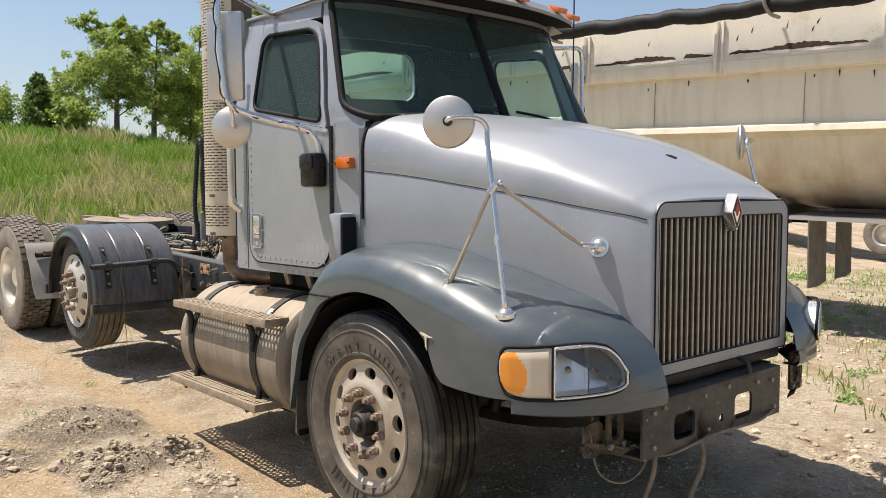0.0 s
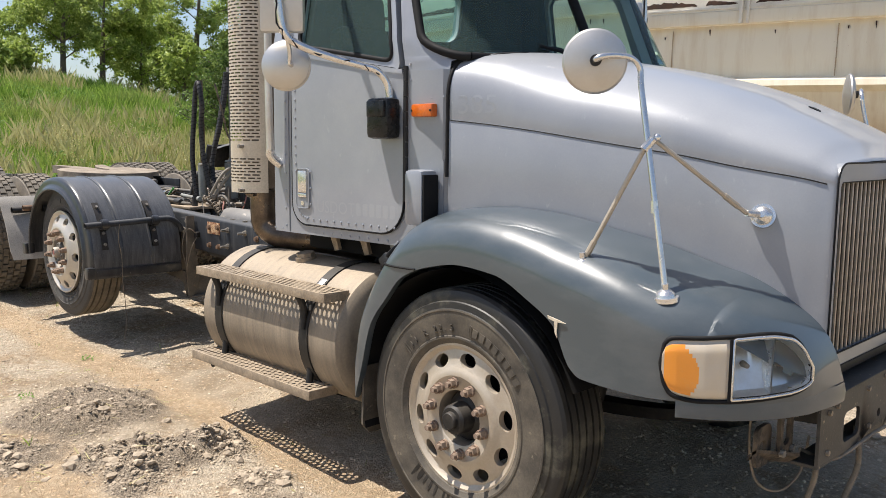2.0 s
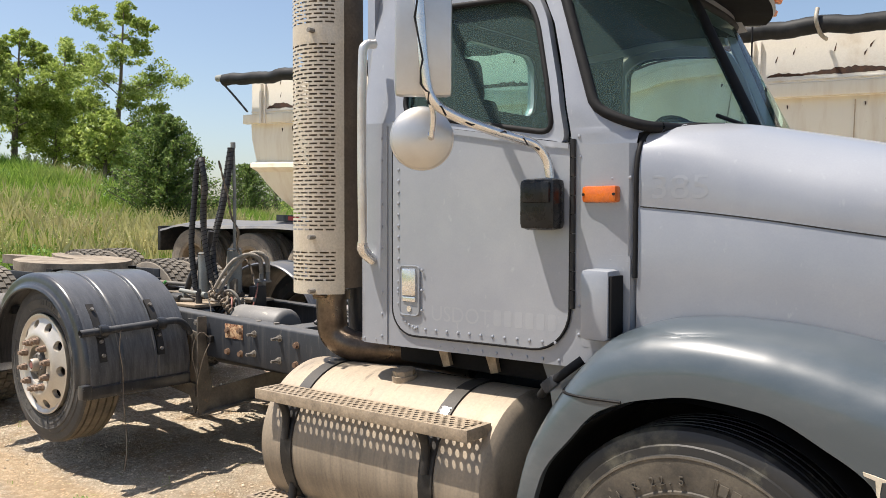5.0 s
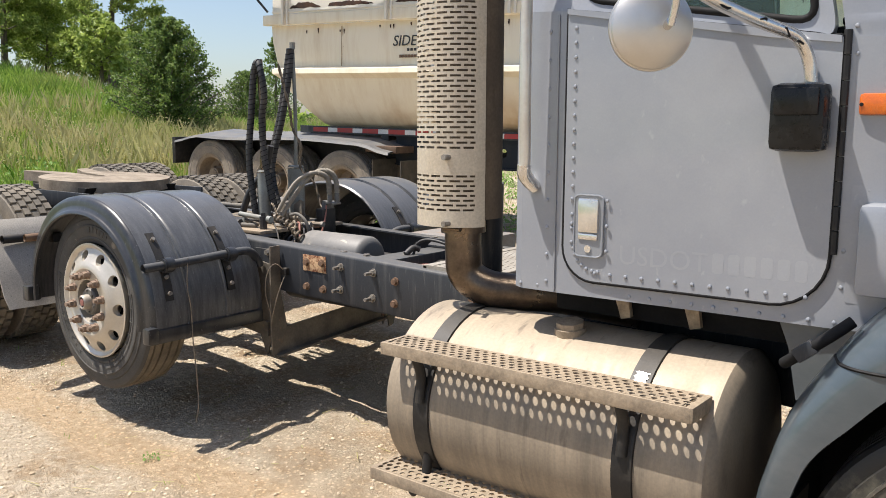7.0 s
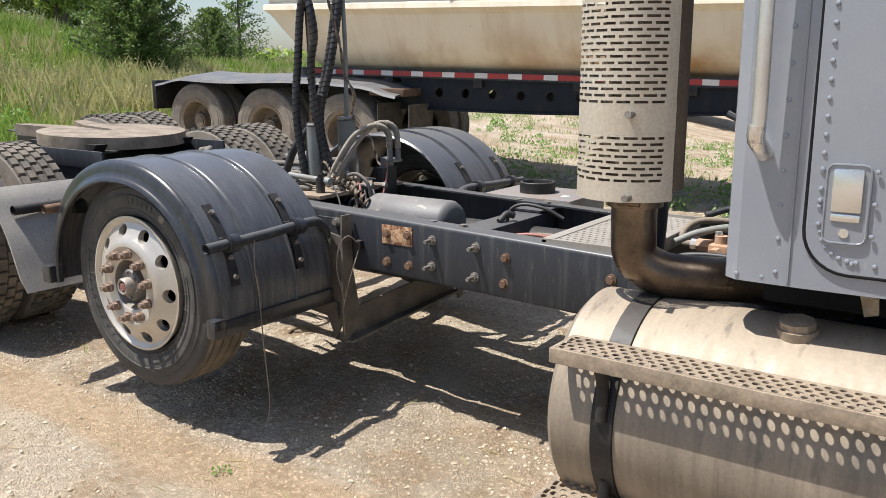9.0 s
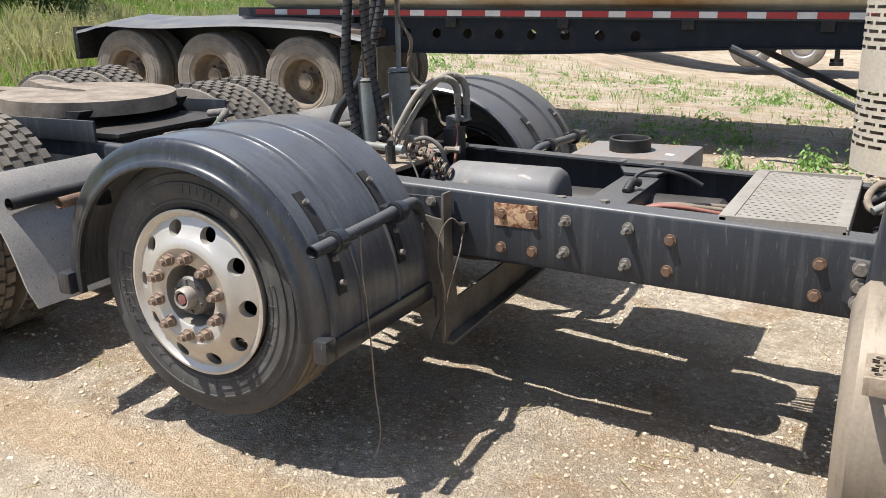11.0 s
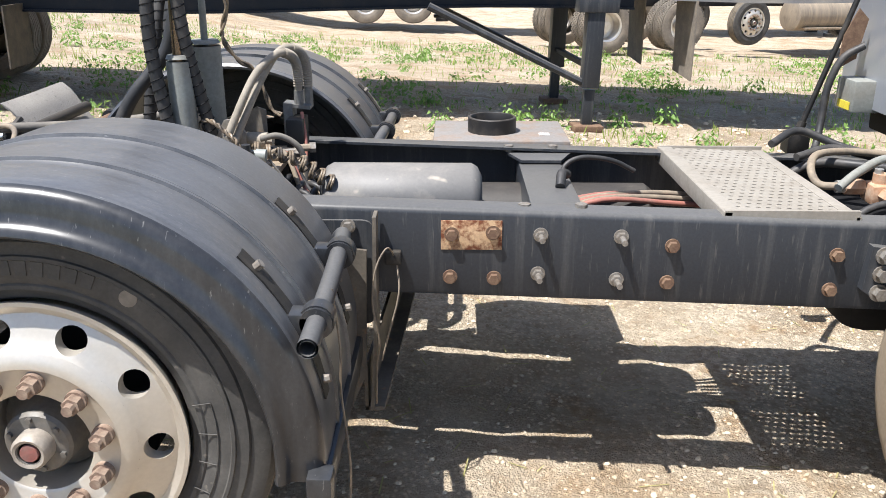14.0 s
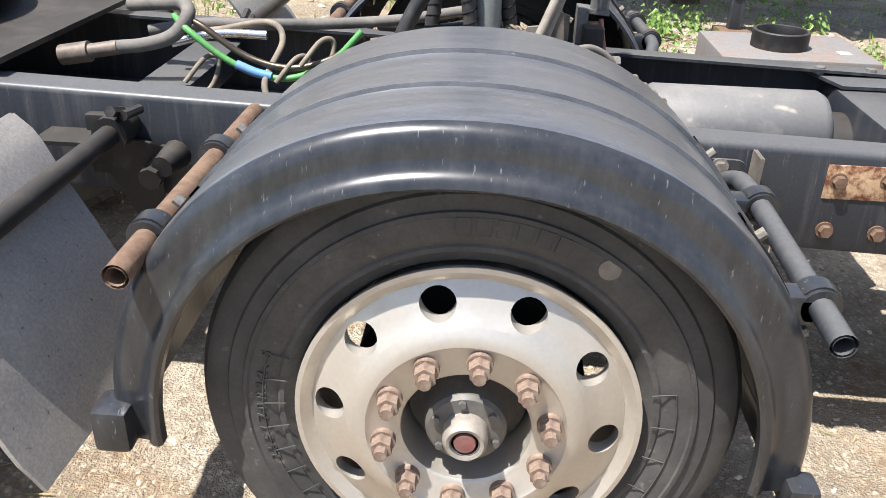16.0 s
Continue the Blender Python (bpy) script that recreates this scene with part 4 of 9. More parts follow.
def door(s):
    def side(x, z, off=0.0):
        y = top_half(z, x)
        return (x, s * (y + off), z)
    bm = B()
    low = [(x, z) for x, z in rounded(-1.337, 1.175, -0.53, 2.2, [0.15, 0.01, 0.01, 0.11], 7) if z < 1.9]
    low = [q for q in low if q[0] > -0.95] + [(-0.53, 1.905), (-1.337, 2.033)] + [q for q in low if q[0] <= -0.95]
    slab(bm, [side(x, z, 0.012) for x, z in low], (0, -s * 0.03, 0))
    d = part("door", bm, PAINT, cab, "grey door with rivets and rounded lower corners", angle=30)
    bm = B()
    loop = [side(x, z, 0.008) for x, z in low]
    tube(bm, loop + loop[:1], 0.0055, 6, 1, caps=False)
    part("door_seal", bm, SEAL, d)
    wo = [(-1.325, 2.015), (-0.545, 1.895), (-0.585, 2.10), (-0.665, 2.38), (-0.72, 2.475), (-0.80, 2.515), (-1.27, 2.53), (-1.325, 2.47)]
    wi = [(-1.285, 2.06), (-0.60, 1.945), (-0.63, 2.10), (-0.70, 2.35), (-0.74, 2.43), (-0.81, 2.465), (-1.235, 2.485), (-1.285, 2.44)]
    wo, wi = round_poly(wo, 0.06), round_poly(wi, 0.06)
    bm = B()
    ring_slab(bm, [side(x, z, 0.014) for x, z in wo], [side(x, z, 0.008) for x, z in wi], (0, -s * 0.035, 0))
    part("window_frame", bm, PAINT, d, angle=60)
    bm = B()
    loop = [side(x, z, 0.006) for x, z in wi]
    tube(bm, loop + loop[:1], 0.011, 6, 1, caps=False)
    part("window_seal", bm, SEAL, d)
    bm = B()
    bm.faces.new([bm.verts.new(side(x, z, -0.012)) for x, z in wi])
    part("window_pane", bm, GLASS, d, "tinted side window")
    # pull handle plate
    bm = B()
    slab(bm, [side(x, z, 0.012) for x, z in rounded(-1.295, 1.255, -1.19, 1.455, 0.018, 3)], (0, s * 0.006, 0))
    part("latch_plate", bm, PAINT_NOSE, d)
    bm = B()
    yl = cab_half(-1.24) + 0.018
    box(bm, (-1.279, min(s * (yl - 0.01), s * (yl + 0.008)), 1.335), (-1.207, max(s * (yl - 0.01), s * (yl + 0.008)), 1.445), 0.008)
    part("latch", bm, CHROME, d, "chrome paddle latch")
    bm = B()
    box(bm, (-1.277, min(s * (yl - 0.01), s * (yl + 0.006)), 1.312), (-1.209, max(s * (yl - 0.01), s * (yl + 0.006)), 1.332), 0.004)
    rod(bm, (-1.243, s * (yl - 0.01), 1.283), (-1.243, s * (yl + 0.003), 1.283), 0.012, 12)
    part("lock", bm, CHROME, d)
    bm = B()
    loop = [(x, s * (cab_half(x) + 0.0185), z) for x, z in rounded(-1.293, 1.258, -1.193, 1.455, 0.018, 3)]
    tube(bm, loop + loop[:1], 0.0028, 5, 1, caps=False)
    part("latch_gasket", bm, PAINT_NOSE, d)
    return d


doors = [door(s) for s in (-1, 1)]

bm = B()                                    # black cowl between windshield and hood
loft(bm, [[ws_point(v, 0.0) + Vector((-0.02, 0, 0.0)), ws_point(v, 0.0) + Vector((0.0, 0, -0.03)), (-0.285, ws_point(v, 0).y * 0.985, 1.90 if abs(v) > 0.9 else 1.93)] for v in np.linspace(-0.95, 0.95, 25)])
part("cowl", bm, SEAL, cab, angle=60)

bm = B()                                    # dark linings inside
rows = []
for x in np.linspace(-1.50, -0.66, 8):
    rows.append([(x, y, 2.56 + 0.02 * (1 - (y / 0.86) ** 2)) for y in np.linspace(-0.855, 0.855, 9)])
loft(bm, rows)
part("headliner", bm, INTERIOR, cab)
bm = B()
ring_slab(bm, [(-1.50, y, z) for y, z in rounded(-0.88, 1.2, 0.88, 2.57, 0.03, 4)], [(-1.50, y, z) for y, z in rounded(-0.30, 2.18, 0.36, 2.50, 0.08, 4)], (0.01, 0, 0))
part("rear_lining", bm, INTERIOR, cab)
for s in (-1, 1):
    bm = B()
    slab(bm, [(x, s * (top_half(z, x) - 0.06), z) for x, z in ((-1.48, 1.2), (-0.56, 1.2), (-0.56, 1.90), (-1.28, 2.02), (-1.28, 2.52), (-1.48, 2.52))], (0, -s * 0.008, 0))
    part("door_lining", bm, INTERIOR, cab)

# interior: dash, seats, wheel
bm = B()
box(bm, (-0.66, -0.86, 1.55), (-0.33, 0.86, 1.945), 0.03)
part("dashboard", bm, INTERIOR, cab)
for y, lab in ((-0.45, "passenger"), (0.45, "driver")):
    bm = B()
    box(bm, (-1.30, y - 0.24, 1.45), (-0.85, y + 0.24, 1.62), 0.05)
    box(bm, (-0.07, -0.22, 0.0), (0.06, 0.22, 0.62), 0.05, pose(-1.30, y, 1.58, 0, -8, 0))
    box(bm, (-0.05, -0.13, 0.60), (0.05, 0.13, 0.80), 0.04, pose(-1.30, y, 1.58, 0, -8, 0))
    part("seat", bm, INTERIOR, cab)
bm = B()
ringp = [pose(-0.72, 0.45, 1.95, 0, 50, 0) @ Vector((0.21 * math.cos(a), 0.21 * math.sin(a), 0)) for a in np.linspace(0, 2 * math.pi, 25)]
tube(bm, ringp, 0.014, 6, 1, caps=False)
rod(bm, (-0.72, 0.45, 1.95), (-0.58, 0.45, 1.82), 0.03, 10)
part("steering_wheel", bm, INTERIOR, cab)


# ---- wheels ----
def tyre_mesh(name, r, half, tread, mat, crown=TREAD_RUBBER):
    """Dusty sidewall with moulded rings; the shoulder and tread are rubbed black, the grooves hold mud."""
    sh = 1 if crown is TREAD_RUBBER else 0
    prof = [(half - 0.03, 0.290, 0), (half - 0.008, 0.302, 0), (half + 0.000, 0.318, 0), (half + 0.004, 0.322, 0), (half + 0.004, 0.330, 0), (half + 0.001, 0.334, 0), (half + 0.009, r - 0.125, 0), (half + 0.009, r - 0.092, 0),
            (half + 0.012, r - 0.089, 0), (half + 0.011, r - 0.082, sh), (half + 0.006, r - 0.080, sh), (half + 0.003, r - 0.055, sh), (half - 0.003, r - 0.051, sh), (half - 0.004, r - 0.03, sh), (half - 0.012, r - 0.012, sh), (half - 0.026, r - 0.002, 1)]
    face = []
    for g in tread:
        face += [(g + 0.006, r, 1), (g + 0.0045, r - 0.012, 2), (g - 0.0045, r - 0.012, 1), (g - 0.006, r, 1)]
    prof = prof + face + [(-o, q, k) for o, q, k in prof[::-1]]
    bm = B()
    seg = 80
    lathe(bm, [q[:2] for q in prof], seg=seg)
    bm.faces.ensure_lookup_table()
    for i, f in enumerate(bm.faces):
        f.material_index = prof[i // seg][2]
    return mesh_of(name, bm, [mat, crown, DRIED_MUD if crown is TREAD_RUBBER else TREAD_RUBBER], angle=28)


def lug_tyre_mesh(name, r, half, mat, block):
    """A drive tyre with blocks cut by cross grooves."""
    bm = B()
    lathe(bm, [(half - 0.03, 0.290), (half - 0.008, 0.302), (half + 0.006, 0.335), (half + 0.009, r - 0.11), (half - 0.006, r - 0.03), (half - 0.02, r - 0.018), (-half + 0.02, r - 0.018), (-half + 0.006, r - 0.03), (-half - 0.009, r - 0.11), (-half - 0.006, r - 0.2), (-half + 0.03, 0.29)], seg=64)
    base = mesh_of(name, bm, mat, angle=28)
    bm = B()
    rows = 5
    for k in range(44):
        for j in range(rows):
            a = 2 * math.pi * (k + 0.5 * (j % 2)) / 44
            o0 = -half + 0.008 + (2 * half - 0.016) * j / rows + 0.005
            o1 = o0 + (2 * half - 0.016) / rows - 0.010
            box(bm, (-0.026, -o1, r - 0.03), (0.026, -o0, r), 0.0, Matrix.Rotation(a, 4, "Y"))
    return base, mesh_of("tread", bm, block, angle=28)


def disc_mesh(mat=DISC_METAL, wide=0.205, lip=0.0, push=0.0):
    """A convex aluminium disc wheel with ten hand holes."""
    bm = B()
    lathe(bm, [(-0.11, 0.285), (-0.09, 0.27), (0.07, 0.27), (0.098, 0.283), (0.118 + lip, 0.300), (0.126 + lip, 0.300), (0.127 + lip, 0.291), (0.116 + lip, 0.279), (0.112 + lip, 0.272)], seg=80)
    prof_r = [0.272, 0.262, 0.25, 0.238, 0.226, 0.214, 0.205]
    prof_o = [o + lip + (push - lip) * k / 6 for k, o in enumerate((0.112, 0.115, 0.118, 0.120, 0.123, 0.127, 0.131))]

    def place(u, v, w):
        a = 2 * math.pi * u / 10
        r = 0.205 + (0.272 - 0.205) * v
        o = interp(-r, [-q for q in prof_r], prof_o) - 0.028 * w
        return Vector((r * math.cos(a), -o, r * math.sin(a)))
    holed(bm, place, 10, 1, (wide, 0.41), True, points=24)
    lathe(bm, [(o + push, r) for o, r in ((0.131, 0.205), (0.138, 0.193), (0.142, 0.182), (0.1425, 0.172), (0.137, 0.165), (0.137, 0.118), (0.132, 0.112))] + [(0.02, 0.112)], seg=80)
    bmesh.ops.remove_doubles(bm, verts=bm.verts, dist=0.0004)
    return mesh_of("disc_wheel", bm, mat, angle=40)


def dual_disc_mesh(mat=ALU):
    """The deep-dished outer wheel of a dual pair."""
    bm = B()
    lathe(bm, [(-0.11, 0.285), (-0.09, 0.265), (0.07, 0.265), (0.098, 0.283), (0.118, 0.300), (0.126, 0.300), (0.127, 0.290), (0.11, 0.262), (0.0, 0.255), (-0.06, 0.25), (-0.08, 0.235), (-0.083, 0.18), (-0.075, 0.11), (-0.07, 0.0001)], seg=64)
    rod(bm, (0, 0.07, 0), (0, -0.06, 0), 0.10, 24)
    rod(bm, (0, -0.06, 0), (0, -0.075, 0), 0.075, 24)
    return mesh_of("dished_wheel", bm, mat, angle=40)


def nut_mesh():
    bm = B()
    rod(bm, (0, 0, 0), (0, -0.012, 0), 0.022, 16)
    rod(bm, (0, -0.012, 0), (0, -0.034, 0), 0.019, 6)
    rod(bm, (0, -0.034, 0), (0, -0.050, 0), 0.0115, 10)
    return mesh_of("lug_nut", bm, NUT, angle=30)


DISC, DUAL, LUG = disc_mesh(wide=0.275), dual_disc_mesh(), nut_mesh()
DISC_P = disc_mesh(DISC_PALE, lip=0.013, push=0.030)
DUAL_STEEL = dual_disc_mesh(stuff("tan_dusty_steel_wheel", (0.26, 0.21, 0.15), (0.16, 0.125, 0.09), 0.7, 0.1, 8, (0.4, 0.75)))
T_FRONT = tyre_mesh("steer_tyre", 0.522, 0.138, (0.085, 0.043, 0.0, -0.043, -0.085), RUBBER)
T_PUSH = tyre_mesh("pusher_tyre", 0.475, 0.122, (0.07, 0.024, -0.024, -0.07), PUSH_RUBBER, stuff("sandy_tread_rubber", (0.10, 0.085, 0.064), (0.22, 0.18, 0.13), 0.9, 0.0, 9.0, (0.35, 0.7), 110, 0.3))
T_TRAIL = tyre_mesh("trailer_tyre", 0.515, 0.132, (0.07, 0.024, -0.024, -0.07), RUBBER_DUSTY, RUBBER_DUSTY)
T_DRIVE, TREAD = lug_tyre_mesh("drive_tyre", 0.522, 0.132, RUBBER_DUSTY, DRIVE_RUBBER)


def hub_mesh(kind):
    bm = B()
    if kind == "front":
        lathe(bm, [(0.0, 0.105), (0.085, 0.10), (0.10, 0.085), (0.11, 0.066), (0.165, 0.060), (0.175, 0.05), (0.175, 0.036), (0.19, 0.034), (0.194, 0.03), (0.194, 0.0001)], seg=32)
        return mesh_of("hub", bm, BLACK_DIRTY, angle=30)
    lathe(bm, [(0.0, 0.108), (0.05, 0.106), (0.06, 0.09), (0.085, 0.074), (0.128, 0.070), (0.136, 0.064), (0.138, 0.037), (0.168, 0.0355), (0.172, 0.03), (0.172, 0.024), (0.17, 0.023)], seg=32)
    for k in range(6):
        a = math.pi / 3 * k
        rod(bm, (0.056 * math.cos(a), -0.136, 0.056 * math.sin(a)), (0.056 * math.cos(a), -0.144, 0.056 * math.sin(a)), 0.007, 6)
    return mesh_of("hub", bm, stuff("grey_hub_steel", (0.13, 0.125, 0.115), (0.24, 0.20, 0.15), 0.55, 0.3, 14, (0.4, 0.8)), angle=30)


HUB_F, HUB_P = hub_mesh("front"), hub_mesh("pusher")
bm = B()
lathe(bm, [(0.168, 0.0195), (0.173, 0.018), (0.174, 0.0001)], seg=24)
HUB_RED = mesh_of("hub_badge", bm, stuff("dull_red_badge", (0.26, 0.085, 0.07), (0.20, 0.12, 0.10), 0.6, 0, 40, (0.4, 0.7)))
bm = B()
lathe(bm, [(0.138, 0.039), (0.168, 0.038), (0.176, 0.032), (0.174, 0.026), (0.160, 0.026)], seg=28)
HUB_CAP = mesh_of("hub_cap", bm, stuff("white_hub_cap", (0.30, 0.27, 0.23), (0.38, 0.33, 0.27), 0.4, 0.2, 20, (0.4, 0.8)), angle=35)


bm = B()
rod(bm, (0, -0.045, 0), (0, 0.16, 0), 0.212, 36)
DRUM = mesh_of("brake_drum", bm, INTERIOR)


def single_wheel(parent, x, y, z, left, tyre, hub, spin):
    m = pose(x, y, z, 0, 0, 180 if left else 0) @ Matrix.Rotation(radians(spin), 4, "Y")
    w = same("wheel", DISC_P if hub is HUB_P else DISC, parent, m)
    same("tyre", tyre, w)
    same("brake_drum", DRUM, w)
    out = 0.030 if hub is HUB_P else 0.0                 # how far the wheel's centre stands out
    same("hub", hub, w, pose(0, -out, 0))
    if hub is HUB_P:
        same("hub_cap", HUB_CAP, w, pose(0, -out, 0))
        same("hub_badge", HUB_RED, w, pose(0, -out, 0))
    for k in range(10):
        a = 2 * math.pi * (k + 0.93) / 10
        same("lug_nut", LUG, w, pose(0.143 * math.cos(a), -0.137 - out, 0.143 * math.sin(a)))
    return w


def dual_wheel(parent, x, y, z, left, plain=False):
    m = pose(x, y, z, 0, 0, 180 if left else 0)
    w = same("wheel", DUAL_STEEL if plain else DUAL, parent, m)
    for nm, m2 in (("tyre", Matrix()), ("inner_tyre", pose(0, 0.335, 0))):
        same(nm, T_TRAIL if plain else T_DRIVE, w, m2)
        if plain:
            for k in range(8 if nm == "tyre" else 0):
                a = 2 * math.pi * k / 8
                same("lug_nut", LUG, w, pose(0.145 * math.cos(a), 0.078, 0.145 * math.sin(a)))
            continue
        tagged(same("tread", TREAD, w, m2), kind="stuff")
    return w


front_wheel = single_wheel(truck, 0.0, -1.02, 0.505, False, T_FRONT, HUB_F, 8)
single_wheel(truck, 0.0, 1.02, 0.505, True, T_FRONT, HUB_F, 0)
PX, PZ = -4.02, 0.772
push_wheel = single_wheel(truck, PX, -1.02, PZ, False, T_PUSH, HUB_P, 22.5)
single_wheel(truck, PX, 1.02, PZ, True, T_PUSH, HUB_P, 0)
for ax in (-5.79, -7.09):
    for s in (-1, 1):
        dual_wheel(truck, ax, s * 1.098, ground_z(ax, 0) + 0.51, s > 0)
for ax, az, r in ((0.0, 0.50, 0.05), (PX, PZ, 0.055), (-5.79, 0.755, 0.075), (-7.09, 0.81, 0.075)):
    bm = B()
    rod(bm, (ax, -0.98, az), (ax, 0.98, az), r, 16)
    if r > 0.06:
        bmesh.ops.create_uvsphere(bm, u_segments=16, v_segments=10, radius=0.19, matrix=Matrix.Translation((ax, 0, az)))
    part("axle", bm, BLACK_DIRTY, truck)

# pusher fenders: half-round black poly with ribs
def poly_fender(s):
    bm = B()
    cx, cz, R, wide = PX - 0.02, 0.745, 0.545, 1.055
    cross = [(1.186, -0.070), (1.207, -0.070), (1.213, -0.064), (1.211, -0.054), (1.203, -0.046), (1.195, -0.040), (1.191, -0.022), (1.189, -0.002), (1.185, 0.010), (1.177, 0.019), (1.166, 0.024), (1.145, 0.026), (1.08, 0.026), (0.99, 0.023)]
    cross += [(0.987, 0.030), (0.978, 0.030), (0.974, 0.012), (0.962, 0.014), (0.955, 0.022), (0.765, 0.022), (0.762, 0.030), (0.753, 0.030), (0.749, 0.012), (0.737, 0.014), (0.73, 0.022), (0.60, 0.022), (0.53, 0.02), (0.52, 0.01), (0.525, 0.0)]
    cross += [(0.60, 0.008), (1.14, 0.008), (1.174, 0.002), (1.181, -0.02)]
    rows = []
    for k in range(49):
        a = radians(-6 + 190 * k / 48)
        rows.append([(cx + (R * wide + dr) * math.copysign(abs(math.cos(a)) ** 0.93, math.cos(a)), s * y, cz + (R + dr) * math.sin(a)) for y, dr in cross])
    loft(bm, rows, closed=True)
    n = len(cross)
    for i, f in enumerate(list(bm.faces)):                # the outer lip is smoother and darker than the crown
        f.material_index = 1 if i % n < 10 else 0
    for e in (0, -1):
        bm.verts.ensure_lookup_table()
        bm.faces.new(bm.verts[:n] if e == 0 else bm.verts[-n:])
    return bm


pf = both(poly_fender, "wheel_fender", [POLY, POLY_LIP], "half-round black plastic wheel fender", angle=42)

# fuel tank, straps, steps
TX0, TY, TZ, TR = -2.0, -0.83, 0.65, 0.34
bm = B()
prof = [(0.0, 0.0001), (0.0, 0.275), (0.012, 0.315), (0.035, 0.34), (1.225, 0.34), (1.248, 0.315), (1.26, 0.275), (1.26, 0.0001)]
lathe(bm, prof, pose(TX0, TY, TZ, 0, 0, 90), 64)
tank = part("fuel_tank", bm, TANK, truck, "dusty cylindrical aluminium fuel tank", angle=40)
for x in (-1.80, -1.02):
    bm = B()
    rows = []
    for k in range(41):
        a = 2 * math.pi * k / 40
        rows.append([(x + dx, TY + (TR + dr) * math.cos(a), TZ + (TR + dr) * math.sin(a)) for dx, dr in ((-0.035, 0.001), (-0.033, 0.008), (0.033, 0.008), (0.035, 0.001))])
    loft(bm, rows)
    part("tank_strap", bm, BLACK_DIRTY, tank, "black steel strap")
bm = B()
rod(bm, (-1.35, TY - 0.08, TZ + TR - 0.03), (-1.35, TY - 0.085, TZ + TR + 0.005), 0.055, 20)
rod(bm, (-1.35, TY - 0.085, TZ + TR + 0.005), (-1.35, TY - 0.088, TZ + TR + 0.025), 0.048, 8)
part("filler_cap", bm, STEP, tank, "dusty brown filler cap")
bm = B()                                                  # crumpled remnant of a pale label on the strap
rows = []
for k in range(5):
    a = 0.66 + 0.026 * k
    rows.append([(x, TY - (TR + dr) * math.sin(a), TZ + (TR + dr) * math.cos(a)) for x, dr in ((-1.045 + 0.008 * (k % 2), 0.010), (-1.03, 0.014), (-1.012 + 0.006 * (k % 3), 0.011), (-0.995 - 0.008 * (k % 2), 0.0095))])
loft(bm, rows)
part("label_remnant", bm, ALU, tank, "crumpled silvery label remnant")


def step_board(x0, x1, y0, y1, z, name, lab):
    nu, nv = int((x1 - x0) / 0.034), 5
    bm = B()

    def place(u, v, w):
        return Vector((x0 + (x1 - x0) * (u - 0.25) / (nu + 0.0), y0 + 0.012 + (y1 - y0 - 0.024) * v / nv, z - 0.004 * w))
    for v in range(nv):                      # large and small holes by turns
        holed(bm, lambda u, q, w: place(u + 0.5 * (v % 2), q + v, w), nu, 1, (0.31, 0.42) if v % 2 else (0.27, 0.37), True, points=12)
    for ya in (y0, y1 - 0.012):
        box(bm, (x0 - 0.008, ya, z - 0.045), (x1 + 0.02, ya + 0.012, z), 0.002)
    box(bm, (x0 - 0.02, y0, z - 0.045), (x0 - 0.006, y1, z - 0.0015), 0.002)
    box(bm, (x1 + 0.005, y0 + 0.001, z - 0.044), (x1 + 0.028, y1 - 0.001, z + 0.0008), 0.003)
    return part(name, bm, STEP, tank, lab, angle=30)


step_board(-1.93, -0.82, -1.218, -1.07, 0.905, "upper_step", "perforated aluminium step board")
step_board(-1.97, -0.92, -1.235, -1.06, 0.43, "lower_step", "perforated aluminium step board")
for x in (-1.80, -1.02):
    bm = B()
    tube(bm, [(x, -1.20, 0.87), (x, -1.17, 0.80), (x, TY - TR - 0.005, 0.70)], 0.018, 6, 4)
    part("step_bracket", bm, BLACK_DIRTY, tank)
    bm = B()
    tube(bm, [(x, TY - TR + 0.04, 0.50), (x, -1.15, 0.40), (x, -1.22, 0.38)], 0.018, 6, 4)
    part("step_bracket", bm, BLACK_DIRTY, tank)

# exhaust: muffler, perforated shield, elbow
MX, MY, MR = -1.885, -0.84, 0.16
bm = B()
rod(bm, (MX + 0.03, MY + 0.02, 1.33), (MX + 0.03, MY + 0.02, 3.1), 0.125, 32)
muffler = part("muffler", bm, stuff("dusty_muffler_steel", (0.10, 0.078, 0.058), (0.16, 0.125, 0.09), 0.85, 0.0, 5.0, (0.4, 0.7), 90, 0.1, gloss=0.2), truck, "tall vertical exhaust muffler")
bm = B()
C0, C1 = radians(130), radians(328)


def shield_place(z0, z1, nu, nv):
    def place(u, v, w):
        a = C0 + (C1 - C0) * u / nu
        return Vector((MX + (MR - 0.003 * w) * math.cos(a), MY + (MR - 0.003 * w) * math.sin(a), z0 + (z1 - z0) * v / nv))
    return place


def shield_band(z0, z1):
    bmx = bm
    loft(bmx, [[Vector((MX + MR * math.cos(a), MY + MR * math.sin(a), z)) for a in np.linspace(C0, C1 + 0.26, 40)] for z in (z0, z1)])


